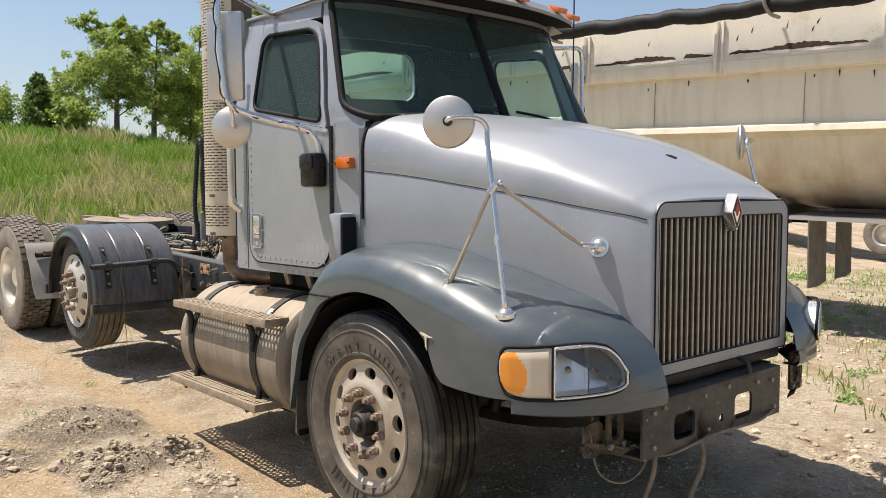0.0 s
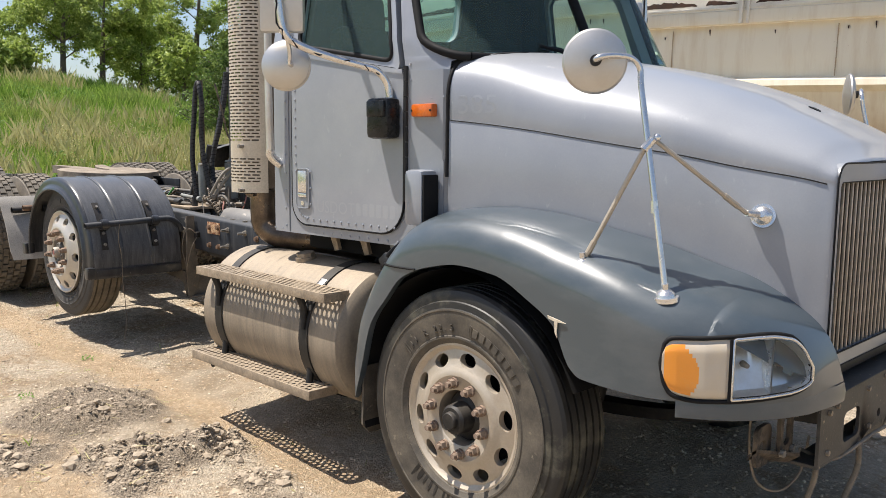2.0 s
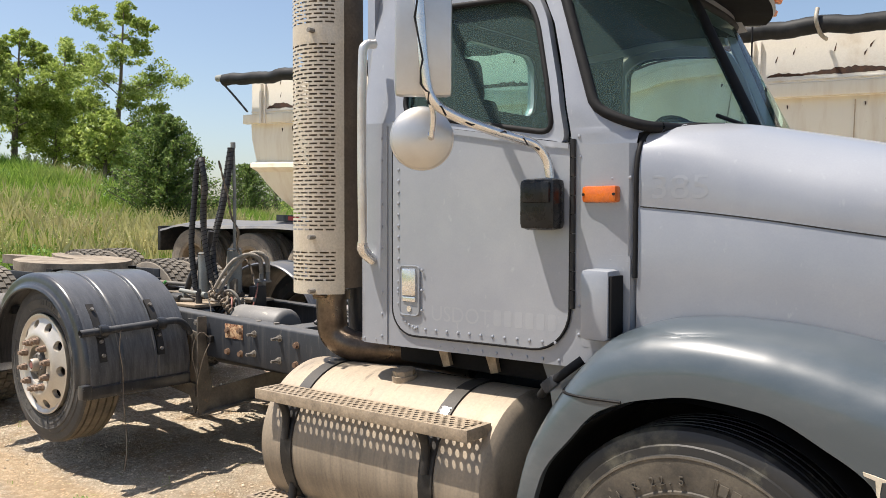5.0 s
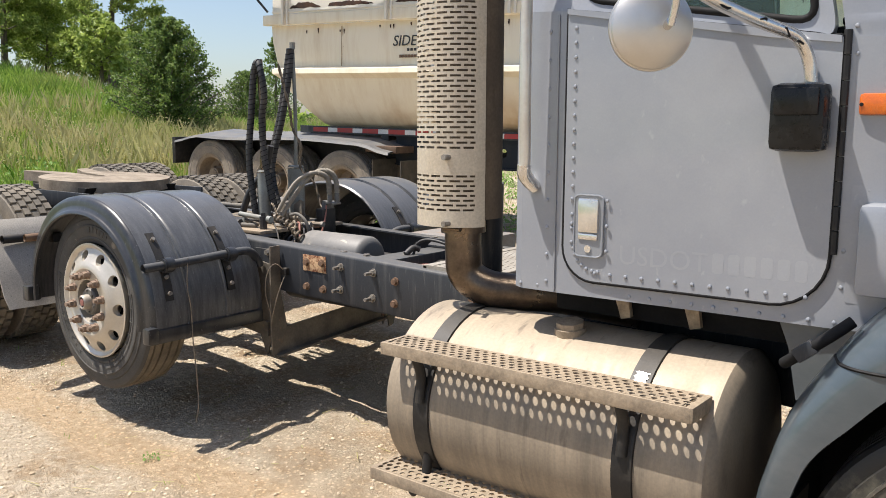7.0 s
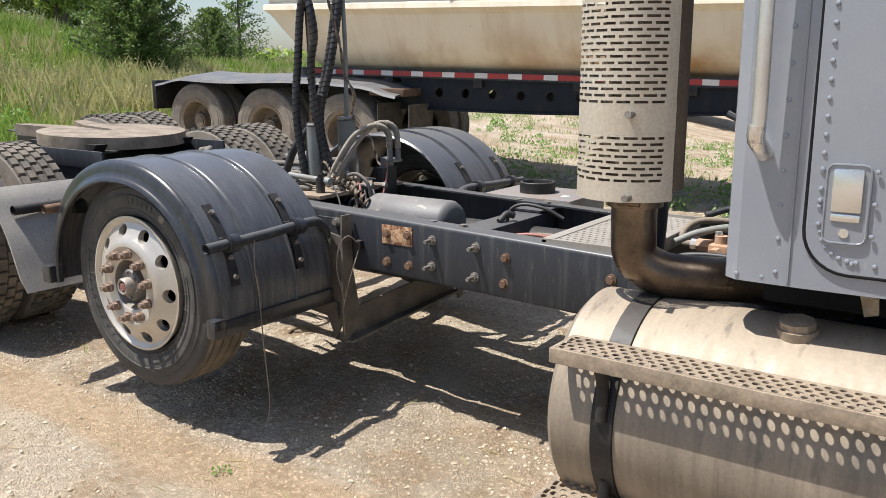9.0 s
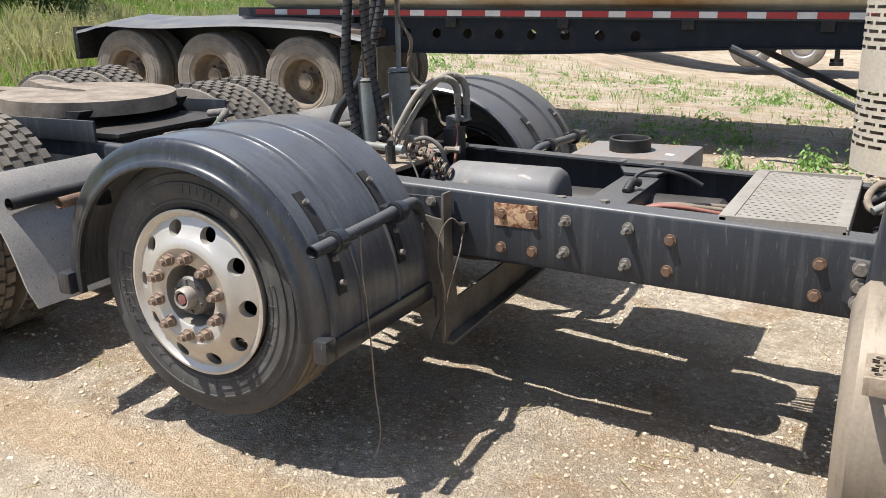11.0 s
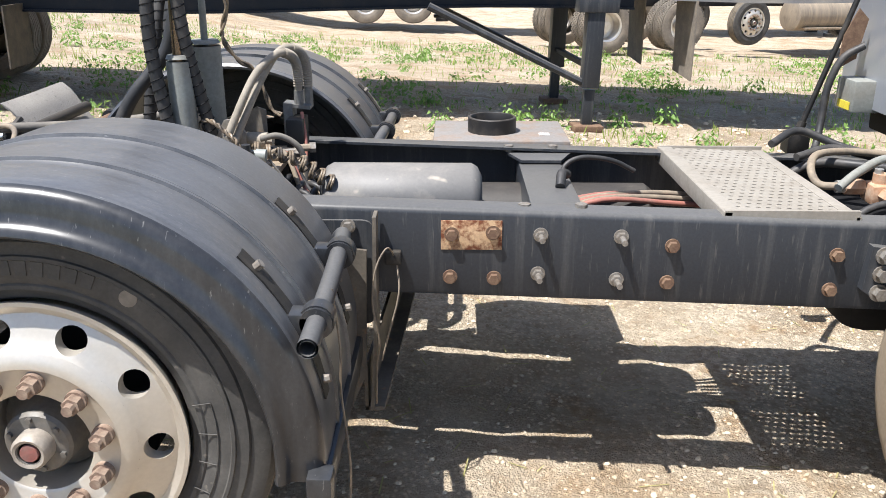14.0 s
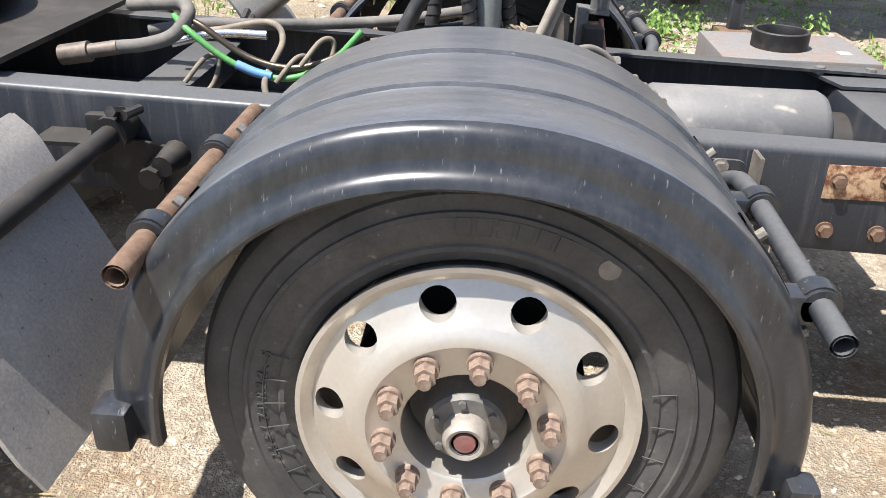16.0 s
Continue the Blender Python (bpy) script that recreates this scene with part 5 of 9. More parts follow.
NU = 11
shield_band(1.305, 1.36)
holed(bm, shield_place(1.36, 1.50, NU, 8), NU, 8, (0.39, 0.21, 1), False, True)
shield_band(1.50, 1.585)
holed(bm, shield_place(1.585, 2.42, NU, 46), NU, 46, (0.39, 0.21, 1), False, True)
shield_band(2.42, 2.50)
holed(bm, shield_place(2.50, 2.93, NU, 24), NU, 24, (0.39, 0.21, 1), False, True)
shield_band(2.93, 3.0)
for k in range(2):                       # plain margins
    a0, a1 = ((C1, C1 + 0.26), (C0 - 0.02, C0 + (C1 - C0) * 0.5 / NU))[k]
    loft(bm, [[Vector((MX + (MR - 0.001) * math.cos(a), MY + (MR - 0.001) * math.sin(a), z)) for a in np.linspace(a0, a1, 6)] for z in (1.36, 2.93)])
bmesh.ops.remove_doubles(bm, verts=bm.verts, dist=0.0003)
shield = part("heat_shield", bm, SHIELD, muffler, "slotted pale metal heat shield")
for z in (1.32, 1.56, 2.47):
    bm = B()
    rod(bm, (MX + 0.06, MY - MR + 0.02, z), (MX + 0.06, MY - MR - 0.016, z), 0.011, 8)
    part("shield_bolt", bm, BOLT, shield)
bm = B()
tube(bm, [(MX + 0.02, MY, 1.36), (MX + 0.02, MY, 1.20), (MX + 0.03, MY + 0.01, 1.11), (MX + 0.10, MY + 0.045, 1.06), (MX + 0.20, MY + 0.11, 1.045), (MX + 0.34, MY + 0.22, 1.03), (MX + 0.62, MY + 0.30, 1.00)], 0.070, 20, 6)
rod(bm, (MX + 0.02, MY, 1.275), (MX + 0.02, MY, 1.315), 0.086, 24)
rod(bm, (MX + 0.0, MY - 0.09, 1.295), (MX + 0.07, MY - 0.085, 1.295), 0.011, 8)
part("exhaust_elbow", bm, EXHAUST, muffler, "heat-stained exhaust elbow")


# ---- truck details ----
def rivets(name, places, parent, mat=PAINT, r=0.0065):
    """One mesh for each rivet, shared."""
    bm = B()
    bmesh.ops.create_uvsphere(bm, u_segments=8, v_segments=5, radius=r, matrix=Matrix.Diagonal((1, 0.6, 1, 1)))
    me = mesh_of(name, bm, mat)
    for q in places:
        same(name, me, parent, Matrix.Translation(q))


pl = []
for i in range(17):                                       # up the rear edge of the door
    z = 1.30 + i * 0.045
    if z < 2.0:
        pl.append((-1.305, -cab_half(-1.305) - 0.013, z))
for i in range(13):
    x = -1.22 + i * 0.053
    pl.append((x, -cab_half(x) - 0.013, 1.205))
for i in range(7):
    a = radians(190 + 14 * i)
    pl.append((-1.215 + 0.085 * math.cos(a), -cab_half(-1.25) - 0.013, 1.295 + 0.085 * math.sin(a)))
pl += [(-1.305 + dx, -1.005, z) for dx, z in ((0.0, 1.44), (0.0, 1.36), (0.125, 1.44), (0.125, 1.36), (0.125, 1.28))]
rivets("rivet", pl, doors[0])
pl = [(-1.40, -0.999, 1.16 + 0.09 * i) for i in range(10)] + [(-1.50 + 0.066 * i, -cab_half(-1.50 + 0.066 * i) - 0.001, 1.142) for i in range(16)]
pl += [(x, -cab_half(x) - 0.001, z) for x, z in ((-0.44, 1.783), (-0.387, 1.782), (-0.325, 1.784), (-0.50, 1.86), (-0.505, 1.93), (-0.45, 1.505), (-0.39, 1.505), (-0.33, 1.50), (-0.50, 1.24), (-0.50, 1.34))]
rivets("rivet", pl, cab)
bm = B()                                                  # seam strips on the cab side
box(bm, (-1.372, -1.003, 1.13), (-1.366, -0.990, 2.02))
part("seam", bm, PAINT_NOSE, cab)
bm = B()                                                  # door hinge
rod(bm, (0, 0, 0), (0, 0, 0.063), 0.011, 8)
hinge_me = mesh_of("door_hinge", bm, BLACK_DIRTY)
for k in range(9):
    same("door_hinge", hinge_me, cab, pose(-0.524, -0.966, 1.33 + 0.066 * k))
for s in (-1, 1):                                         # leaf springs of the front axle
    for k in range(4):
        bm = B()
        l = 0.74 - 0.13 * k
        loft(bm, [[(x, s * 0.40, 0.60 - 0.013 * k + 0.10 * (x / 0.74) ** 2), (x, s * 0.48, 0.60 - 0.013 * k + 0.10 * (x / 0.74) ** 2), (x, s * 0.48, 0.611 - 0.013 * k + 0.10 * (x / 0.74) ** 2), (x, s * 0.40, 0.611 - 0.013 * k + 0.10 * (x / 0.74) ** 2)] for x in np.linspace(-l, l, 9)], closed=True)
        part("spring_leaf", bm, DRIED_MUD if k == 0 else BLACK_DIRTY, truck)
    bm = B()
    box(bm, (-0.09, s * 0.44 - 0.06, 0.45), (0.09, s * 0.44 + 0.06, 0.565), 0.01)
    part("spring_seat", bm, BLACK_DIRTY, truck)
    bm = B()                                              # shock absorber and tie rod arm
    rod(bm, (0.22, s * 0.52, 0.50), (0.32, s * 0.50, 0.92), 0.032, 12)
    part("shock_absorber", bm, BLACK_DIRTY, truck)
bm = B()
rod(bm, (-0.22, -0.86, 0.42), (-0.22, 0.86, 0.42), 0.02, 10)
part("tie_rod", bm, BLACK_DIRTY, truck)
bm = B()                                                  # belt rail over the door skin
slab(bm, [(x, -cab_half(x) - 0.0135, z) for x, z in ((-1.335, 2.035), (-1.335, 2.018), (-1.15, 1.985), (-0.95, 1.953), (-0.72, 1.912), (-0.535, 1.888), (-0.535, 1.906))], (0, -0.005, 0))
part("belt_rail", bm, PAINT, doors[0])
# ghost lettering on the door and hood
def lettering(text, size, m, mat, parent, extrude=0.0004, name="lettering", label=""):
    cu = bpy.data.curves.new(name, "FONT")
    cu.body, cu.size, cu.extrude, cu.resolution_u = text, size, extrude, 3
    cu.align_x = "LEFT"
    ob = new(name, cu)
    dg = bpy.context.evaluated_depsgraph_get()
    me = bpy.data.meshes.new_from_object(ob.evaluated_get(dg))
    bpy.data.objects.remove(ob)
    me.materials.clear()
    me.materials.append(mat)
    return same(name, me, parent, m, label)


lettering("USDOT", 0.085, pose(-1.14, -cab_half(-1.14) - 0.0123, 1.245, 90, 0, 2.126), FADED, doors[0], 0.0)
for k in range(6):
    bm = B()
    slab(bm, [(x, -cab_half(x) - 0.0121, z) for x, z in rounded(-0.845 + k * 0.046, 1.245, -0.812 + k * 0.046, 1.305, 0.008, 2)], (0, -0.0002, 0))
    part("faded_bar", bm, FADED, doors[0])
num = lettering("385", 0.13, Matrix(), FADED, hood, 0.0)
bm = B()                                                  # cut fine, then laid onto the hood's shoulder
bm.from_mesh(num.data)
for axis, lo, hi in (((1, 0, 0), 0.0, 0.28), ((0, 1, 0), 0.0, 0.10)):
    for k in range(1, 24):
        c = lo + (hi - lo) * k / 24
        bmesh.ops.bisect_plane(bm, geom=bm.verts[:] + bm.edges[:] + bm.faces[:], plane_co=Vector(axis) * c, plane_no=axis)
for v in bm.verts:
    x, z = -0.262 + v.co.x, 1.713 + v.co.y * 0.86
    h = [q for q in hood_section(x) if q[1] < 0]
    v.co = (x, interp(z, [q[2] for q in h], [q[1] for q in h]) - 0.0004, z)
bm.to_mesh(num.data)
bm.free()
for f in num.data.polygons:
    f.use_smooth = True

# moulded sizes round the tyre walls, the maker's mark as bars
def arc_lettering(text, wheel, r, y, a0, step, size):
    for k, ch in enumerate(text):
        if ch != " ":
            a = radians(a0 - step * k)
            lettering(ch, size, pose(r * math.cos(a), y, r * math.sin(a), 0, 0, 0) @ Matrix.Rotation(-a + math.pi / 2, 4, "Y") @ pose(-size * 0.3, 0, 0, 90, 0, 0), wheel_rib, wheel, 0.0034, "size_mark")


def arc_bars(wheel, r, y, a0, a1, n, high):
    for k in range(n):
        b0 = radians(a0 + (a1 - a0) * (k + 0.1) / n)
        b1 = radians(a0 + (a1 - a0) * (k + 0.8) / n)
        bm = B()
        q = [(rr * math.cos(b), y, rr * math.sin(b)) for rr, b in ((r, b0), (r, (b0 + b1) / 2), (r, b1), (r + high, b1), (r + high, (b0 + b1) / 2), (r + high, b0))]
        slab(bm, q, (0, -0.003, 0))
        part("mark_bar", bm, wheel_rib, wheel)


def moulded_ribs(wheel, r0, r1, y, spans):
    """Short radial fins pressed into the tyre wall."""
    bm = B()
    for a0, a1, n in spans:
        for k in range(n):
            a = radians(a0 + (a1 - a0) * k / (n - 1))
            tube(bm, [(r0 * math.cos(a), y, r0 * math.sin(a)), (r1 * math.cos(a), y - 0.004, r1 * math.sin(a))], 0.0013, 5, 1)
        tube(bm, [(r1 * math.cos(radians(a)), y - 0.004, r1 * math.sin(radians(a))) for a in np.linspace(a0, a1, 16)], 0.0013, 5, 1)
    tagged(part("moulded_ribs", bm, wheel_rib, wheel), kind="stuff")


wheel_rib = RUBBER
arc_lettering("11 R 22.5", front_wheel, 0.352, -0.1452, 143, 5.0, 0.040)
arc_bars(front_wheel, 0.354, -0.1455, 86, 40, 8, 0.032)
moulded_ribs(front_wheel, 0.345, 0.395, -0.1455, ((86.5, 88, 2), (147, 149, 2)))
wheel_rib = PUSH_RUBBER
arc_lettering("255/70R22.5", push_wheel, 0.352, -0.1300, 221, 3.6, 0.028)
arc_bars(push_wheel, 0.354, -0.1305, 118, 88, 6, 0.030)
moulded_ribs(push_wheel, 0.318, 0.358, -0.1290, ((185, 262, 10), (300, 395, 9)))
OIL = stuff("oily_streak", (0.010, 0.009, 0.008), (0.03, 0.026, 0.022), 0.35, 0.0, 20, (0.4, 0.7))
rnd = random.Random(19)
for k in range(9):                                        # oil flung down from the rim over the dusty sidewall
    a = radians(-92 - 8 + 46 * (k / 8 - 0.5) + rnd.uniform(-2, 2))
    r1 = 0.372 + 0.035 * rnd.random()
    w = 0.005 + 0.006 * rnd.random()
    t2 = Vector((-math.sin(a), 0, math.cos(a)))
    rows = []
    for q in (0.322, 0.332, 0.345, 0.36, r1):
        c = Vector((q * math.cos(a), 0, q * math.sin(a)))
        yy = -(interp(q, [0.318, 0.334, 0.385], [0.1365, 0.1375, 0.1462])) - 0.0018
        f2 = w * (1.0 if q < r1 else 0.35)
        rows.append([(c + t2 * e)[:1] + (yy + dy,) + (c + t2 * e)[2:] for e, dy in ((-f2, 0.003), (-f2, 0.0), (f2, 0.0), (f2, 0.003))])
    bm = B()
    loft(bm, rows)
    part("oil_streak", bm, OIL, front_wheel)
bm = B()
a = radians(78)
rod(bm, (0.372 * math.cos(a), -0.127, 0.372 * math.sin(a)), (0.372 * math.cos(a), -0.133, 0.372 * math.sin(a)), 0.018, 16)
part("pale_spot", bm, RUBBER_DUSTY, push_wheel)

# amber side marker with its plate, intake vent
bm = B()
box(bm, (-0.487, -0.972, 1.70), (-0.357, -0.93, 1.757), 0.012)
marker = part("side_marker", bm, ORANGE, cab, "amber side marker lamp")
for x in (-0.479, -0.365):
    bm = B()
    rod(bm, (x, -0.968, 1.728), (x, -0.9745, 1.728), 0.005, 8)
    part("lens_screw", bm, SEAL, marker)
bm = B()
slab(bm, [(x, -cab_half(x) - 0.001, z) for x, z in rounded(-0.49, 1.20, -0.32, 1.52, 0.01, 2)], (0, -0.003, 0))
vent = part("vent_plate", bm, PAINT, cab)
bm = B()
box(bm, (-0.455, -1.04, 1.235), (-0.345, -0.94, 1.475), 0.022)
part("vent_hood", bm, PAINT, vent)
bm = B()
box(bm, (-0.352, -1.03, 1.25), (-0.338, -0.945, 1.455), 0.003)
part("vent_mesh", bm, INTERIOR, vent)

# grab handle
bm = B()
tube(bm, [(-1.44, -1.0, 2.36), (-1.445, -1.05, 2.345), (-1.45, -1.06, 2.28), (-1.455, -1.06, 1.9), (-1.455, -1.055, 1.58), (-1.46, -1.05, 1.53), (-1.455, -1.0, 1.475)], 0.019, 10, 5)
grab = part("grab_handle", bm, ALU, cab, "bare aluminium grab handle")
bm = B()
tube(bm, [(-1.459, -1.052, 1.545), (-1.462, -1.045, 1.51), (-1.45, -0.998, 1.47)], 0.023, 8, 3)
part("handle_foot", bm, CHROME, grab)

# cab underside bits, brackets to the frame
for x in (-1.22, -0.98):
    bm = B()
    slab(bm, [(x, -0.86, 1.124), (x + 0.05, -0.86, 1.124), (x + 0.055, -0.84, 1.04), (x + 0.02, -0.84, 1.03)], (0, 0.02, 0))
    part("cab_bracket", bm, STEP, cab)
# near-black block added to darken the gap below the cab floor
bm = B()
box(bm, (-1.48, -0.80, 1.02), (-0.35, 0.80, 1.12), 0.02)
part("under_cab_shade_block", bm, INTERIOR, truck)
bm = B()                                                  # engine and radiator mass under the hood
box(bm, (-0.30, -0.40, 0.75), (0.95, 0.40, 1.45), 0.05)
part("engine_block", bm, BLACK_DIRTY, truck)
bm = B()                                                  # slate panel between cab and fender, with rubber latch
slab(bm, [(-0.66, -0.94, 1.125), (-0.42, -0.945, 1.125), (-0.42, -0.945, 0.99), (-0.60, -0.945, 0.90), (-0.63, -0.94, 1.05)], (0, 0.02, 0))
part("fender_filler", bm, FENDER_PAINT, truck)
bm = B()
tube(bm, [(-0.62, -1.01, 1.02), (-0.56, -1.05, 1.07), (-0.50, -1.05, 1.12), (-0.45, -1.02, 1.165)], 0.016, 6, 4)
latch = part("hood_latch", bm, SEAL, truck, "black rubber hood latch")
bm = B()
box(bm, (-0.03, -0.015, -0.02), (0.03, 0.015, 0.02), 0.006, pose(-0.555, -1.055, 1.075, 0, -40, 0))
part("latch_buckle", bm, BLACK_STEEL, latch)
# seam lines on the fender and its torn edge
bm = B()
seam_line = []
for k in range(12):                                       # from the crest over the shoulder to the arch
    x = -0.475 + 0.255 * k / 11
    sec = fender_section(x, -1, 60)
    zt = 1.081 - 0.002 * math.sin(k / 11 * 3.1)
    q = min((v for v in sec if v[1] < -1.0), key=lambda v: abs(v[2] - zt))
    seam_line.append((x, q[1] - 0.001, zt))
tube(bm, seam_line, 0.005, 6, 2)
part("fender_seam", bm, SEAL, fenders[0])
bm = B()
slab(bm, [(0.462, -1.193, 0.999), (0.50, -1.194, 0.992), (0.54, -1.193, 0.982), (0.507, -1.194, 0.981), (0.503, -1.193, 0.95), (0.505, -1.193, 0.925), (0.495, -1.193, 0.945), (0.492, -1.193, 0.982), (0.465, -1.193, 0.989)], (0, -0.004, 0))
part("torn_fibre", bm, stuff("raw_fibreglass", (0.62, 0.55, 0.43), (0.45, 0.38, 0.28), 0.8, 0, 30, (0.4, 0.7)), fenders[0])
# hood nicks
bm = B()
def hood_z(x, y):
    h = [q for q in hood_section(x) if q[2] > 1.71]
    return interp(y, [q[1] for q in h], [q[2] for q in h])


slab(bm, [(x, y, hood_z(x, y) - 0.006) for x, y in ((-0.285, -0.83), (-0.24, -0.81), (-0.18, -0.72), (-0.12, -0.62), (-0.19, -0.69), (-0.25, -0.76))], (0, 0, 0.009))
part("torn_hood_corner", bm, SEAL, hood)
bm = B()
slab(bm, [(0.83, 0.02, 1.751), (0.875, 0.035, 1.728), (0.86, 0.07, 1.736), (0.835, 0.06, 1.748)], (0, 0, 0.004))
part("hood_nick", bm, SEAL, hood)

# ---- mirrors ----
def arm_line(s):
    pts = [(-0.60, -0.99, 1.78), (-0.61, -1.0, 1.85), (-0.63, -1.04, 1.90), (-0.66, -1.10, 1.92), (-0.71, -1.20, 1.945), (-0.77, -1.32, 1.985), (-0.805, -1.39, 2.03), (-0.82, -1.415, 2.12), (-0.83, -1.43, 2.35), (-0.835, -1.43, 2.53), (-0.84, -1.41, 2.60), (-0.88, -1.36, 2.615), (-1.03, -1.17, 2.61), (-1.22, -0.89, 2.60)]
    return [(x, -s * y, z) for x, y, z in pts]


for s in (-1, 1):
    bm = B()
    tube(bm, arm_line(s), 0.017, 10, 4)
    arm = part("mirror_arm", bm, CHROME, cab, "chrome mirror arm with a loose cable")
    bm = B()
    ln = curve_points(arm_line(s), 4)[6:-4]
    tube(bm, [q + Vector((0.012 * math.sin(i * 1.7), s * 0.017, 0.010 * math.cos(i * 2.3))) for i, q in enumerate(ln)], 0.0035, 5, 1)
    part("mirror_cable", bm, SEAL, arm)
    bm = B()
    box(bm, (-0.69, min(s * 0.975, s * 1.058), 1.605), (-0.545, max(s * 0.975, s * 1.058), 1.785), 0.024)
    box(bm, (-0.675, min(s * 1.05, s * 1.068), 1.70), (-0.56, max(s * 1.05, s * 1.068), 1.772), 0.008)
    part("arm_base_cover", bm, stuff("black_plastic_cover", (0.008, 0.0085, 0.009), (0.018, 0.018, 0.018), 0.22, 0, 20, (0.4, 0.8), gloss=0.3) if s < 0 else INTERIOR, arm, "glossy black plastic cover")
    # tall mirror: faces back, its shell towards the front
    m = pose(-0.86, s * 1.375, 2.275, 0, 0, 133 if s > 0 else 43)
    bm = B()
    box(bm, (-0.095, -0.025, -0.225), (0.095, 0.025, 0.225), 0.018, m)
    shell = part("tall_mirror", bm, MIRROR_BACK, arm, "tall rectangular chrome mirror")
    bm = B()
    box(bm, (-0.083, 0.0255, -0.21), (0.083, 0.0285, 0.21), 0.0, m)
    part("mirror_glass", bm, MIRROR, shell)
    bm = B()
    m2 = pose(-0.900, s * 1.335, 1.918, 0, 0, 42 if s < 0 else -42)
    lathe(bm, [(0.026, 0.0001), (0.025, 0.03), (0.019, 0.06), (0.010, 0.088), (0.0, 0.103), (-0.006, 0.105), (-0.008, 0.109), (-0.014, 0.110), (-0.019, 0.108), (-0.021, 0.100), (-0.03, 0.06), (-0.034, 0.0001)], m2, 48)
    rnd = part("round_mirror", bm, MIRROR_BACK, arm, "round convex chrome mirror")
    bm = B()
    rod(bm, m2 @ Vector((0.03, -0.018, -0.0)), m2 @ Vector((0.03, -0.055, 0.01)), 0.012, 10)
    tube(bm, [m2 @ Vector((0.03, -0.05, 0.0)), m2 @ Vector((0.035, -0.07, 0.06)), (-0.815, s * 1.395, 2.06)], 0.010, 6, 4)
    part("mirror_bracket", bm, CHROME, rnd)

# hood mirrors on tripods
def hood_mirror(s):
    P = lambda x, y, z: (x, s * y, z)
    bm = B()
    tube(bm, [P(0.852, 1.085, 1.115), P(0.80, 1.07, 1.35), P(0.744, 1.05, 1.593), P(0.70, 1.035, 1.78), P(0.69, 1.03, 1.84), P(0.675, 1.06, 1.872), P(0.655, 1.12, 1.878), P(0.64, 1.175, 1.872), P(0.625, 1.186, 1.864), P(0.604, 1.162, 1.862)], 0.0105, 10, 5)
    rod(bm, P(0.79, 1.067, 1.37), P(0.785, 1.065, 1.41), 0.014, 10)
    post = part("mirror_post", bm, CHROME, fenders[0 if s < 0 else 1], "chrome tripod post of the hood mirror")
    bm = B()
    rod(bm, P(0.546, 1.11, 1.19), P(0.735, 1.055, 1.58), 0.0085, 8)
    rod(bm, P(0.56, 1.106, 1.22), P(0.58, 1.10, 1.262), 0.011, 8)
    part("rear_stay", bm, DISC_METAL, post)
    bm = B()
    rod(bm, P(0.948, 0.745, 1.365), P(0.757, 1.024, 1.605), 0.0085, 8)
    rod(bm, P(0.90, 0.815, 1.425), P(0.93, 0.772, 1.388), 0.011, 8)
    part("inner_stay", bm, DISC_METAL, post)
    bm = B()
    rod(bm, P(0.735, 1.06, 1.575), P(0.755, 1.04, 1.61), 0.016, 10)
    bmesh.ops.create_uvsphere(bm, u_segments=10, v_segments=8, radius=0.014, matrix=Matrix.Translation(P(0.757, 1.02, 1.615)))
    part("clamp", bm, CHROME, post)
    for q, n in (((0.852, 1.085, 1.105), (0, -0.15, 1)), ((0.546, 1.115, 1.178), (0, -0.15, 1)), ((0.948, 0.742, 1.352), (0.35, 0.93, 0.2))):
        bm = B()
        qq, nn = Vector(P(*q)), Vector((n[0], s * n[1] if n[1] > 0 else -s * n[1], n[2])).normalized()
        if n[1] > 0.5:
            nn = Vector((n[0], s * n[1], n[2])).normalized()
            qq = Vector((0.965, s * 0.652, 1.352))
        rod(bm, qq - nn * 0.012, qq + nn * 0.003, 0.044, 24, 0.042)
        for a0, a1, r0, r1 in ((0.003, 0.012, 0.033, 0.030), (0.012, 0.020, 0.030, 0.022), (0.020, 0.026, 0.022, 0.013), (0.026, 0.044, 0.011, 0.011)):
            rod(bm, qq + nn * a0, qq + nn * a1, r0, 20, r1)
        if n[1] > 0.5:
            rod(bm, qq + nn * 0.02, Vector(P(0.948, 0.745, 1.365)), 0.012, 8)
        part("base_cup", bm, CHROME, post)
    m2 = Matrix.Translation((0.592, s * 1.148, 1.862)) @ Matrix.Rotation(radians(40 if s < 0 else 120), 4, "Z")
    bm = B()
    lathe(bm, [(0.022, 0.0001), (0.022, 0.03), (0.014, 0.075), (0.004, 0.10), (-0.008, 0.107), (-0.016, 0.105), (-0.018, 0.098), (-0.03, 0.05), (-0.034, 0.0001)], m2, 40)
    d = part("round_mirror", bm, MIRROR_BACK, post, "round chrome hood mirror")
    bm = B()
    rod(bm, m2 @ Vector((0, -0.02, 0)), m2 @ Vector((0, -0.038, 0)), 0.019, 16)
    part("swivel", bm, BLACK_DIRTY, d)


hood_mirror(-1)
hood_mirror(1)

# wipers, antenna
for y0, y1 in ((-0.45, -0.02), (0.1, 0.55)):
    bm = B()
    a, b = ws_point(y1, 0.02), ws_point(y0, 0.12)
    tube(bm, [a + Vector((0.02, 0, 0)), a.lerp(b, 0.5) + Vector((0.03, 0, 0.01)), b + Vector((0.02, 0, 0))], 0.008, 6, 4)
    part("wiper", bm, SEAL, cab)
bm = B()
tube(bm, [(-0.60, 1.05, 2.25), (-0.60, 1.055, 2.5), (-0.59, 1.05, 3.2)], 0.005, 5, 4)
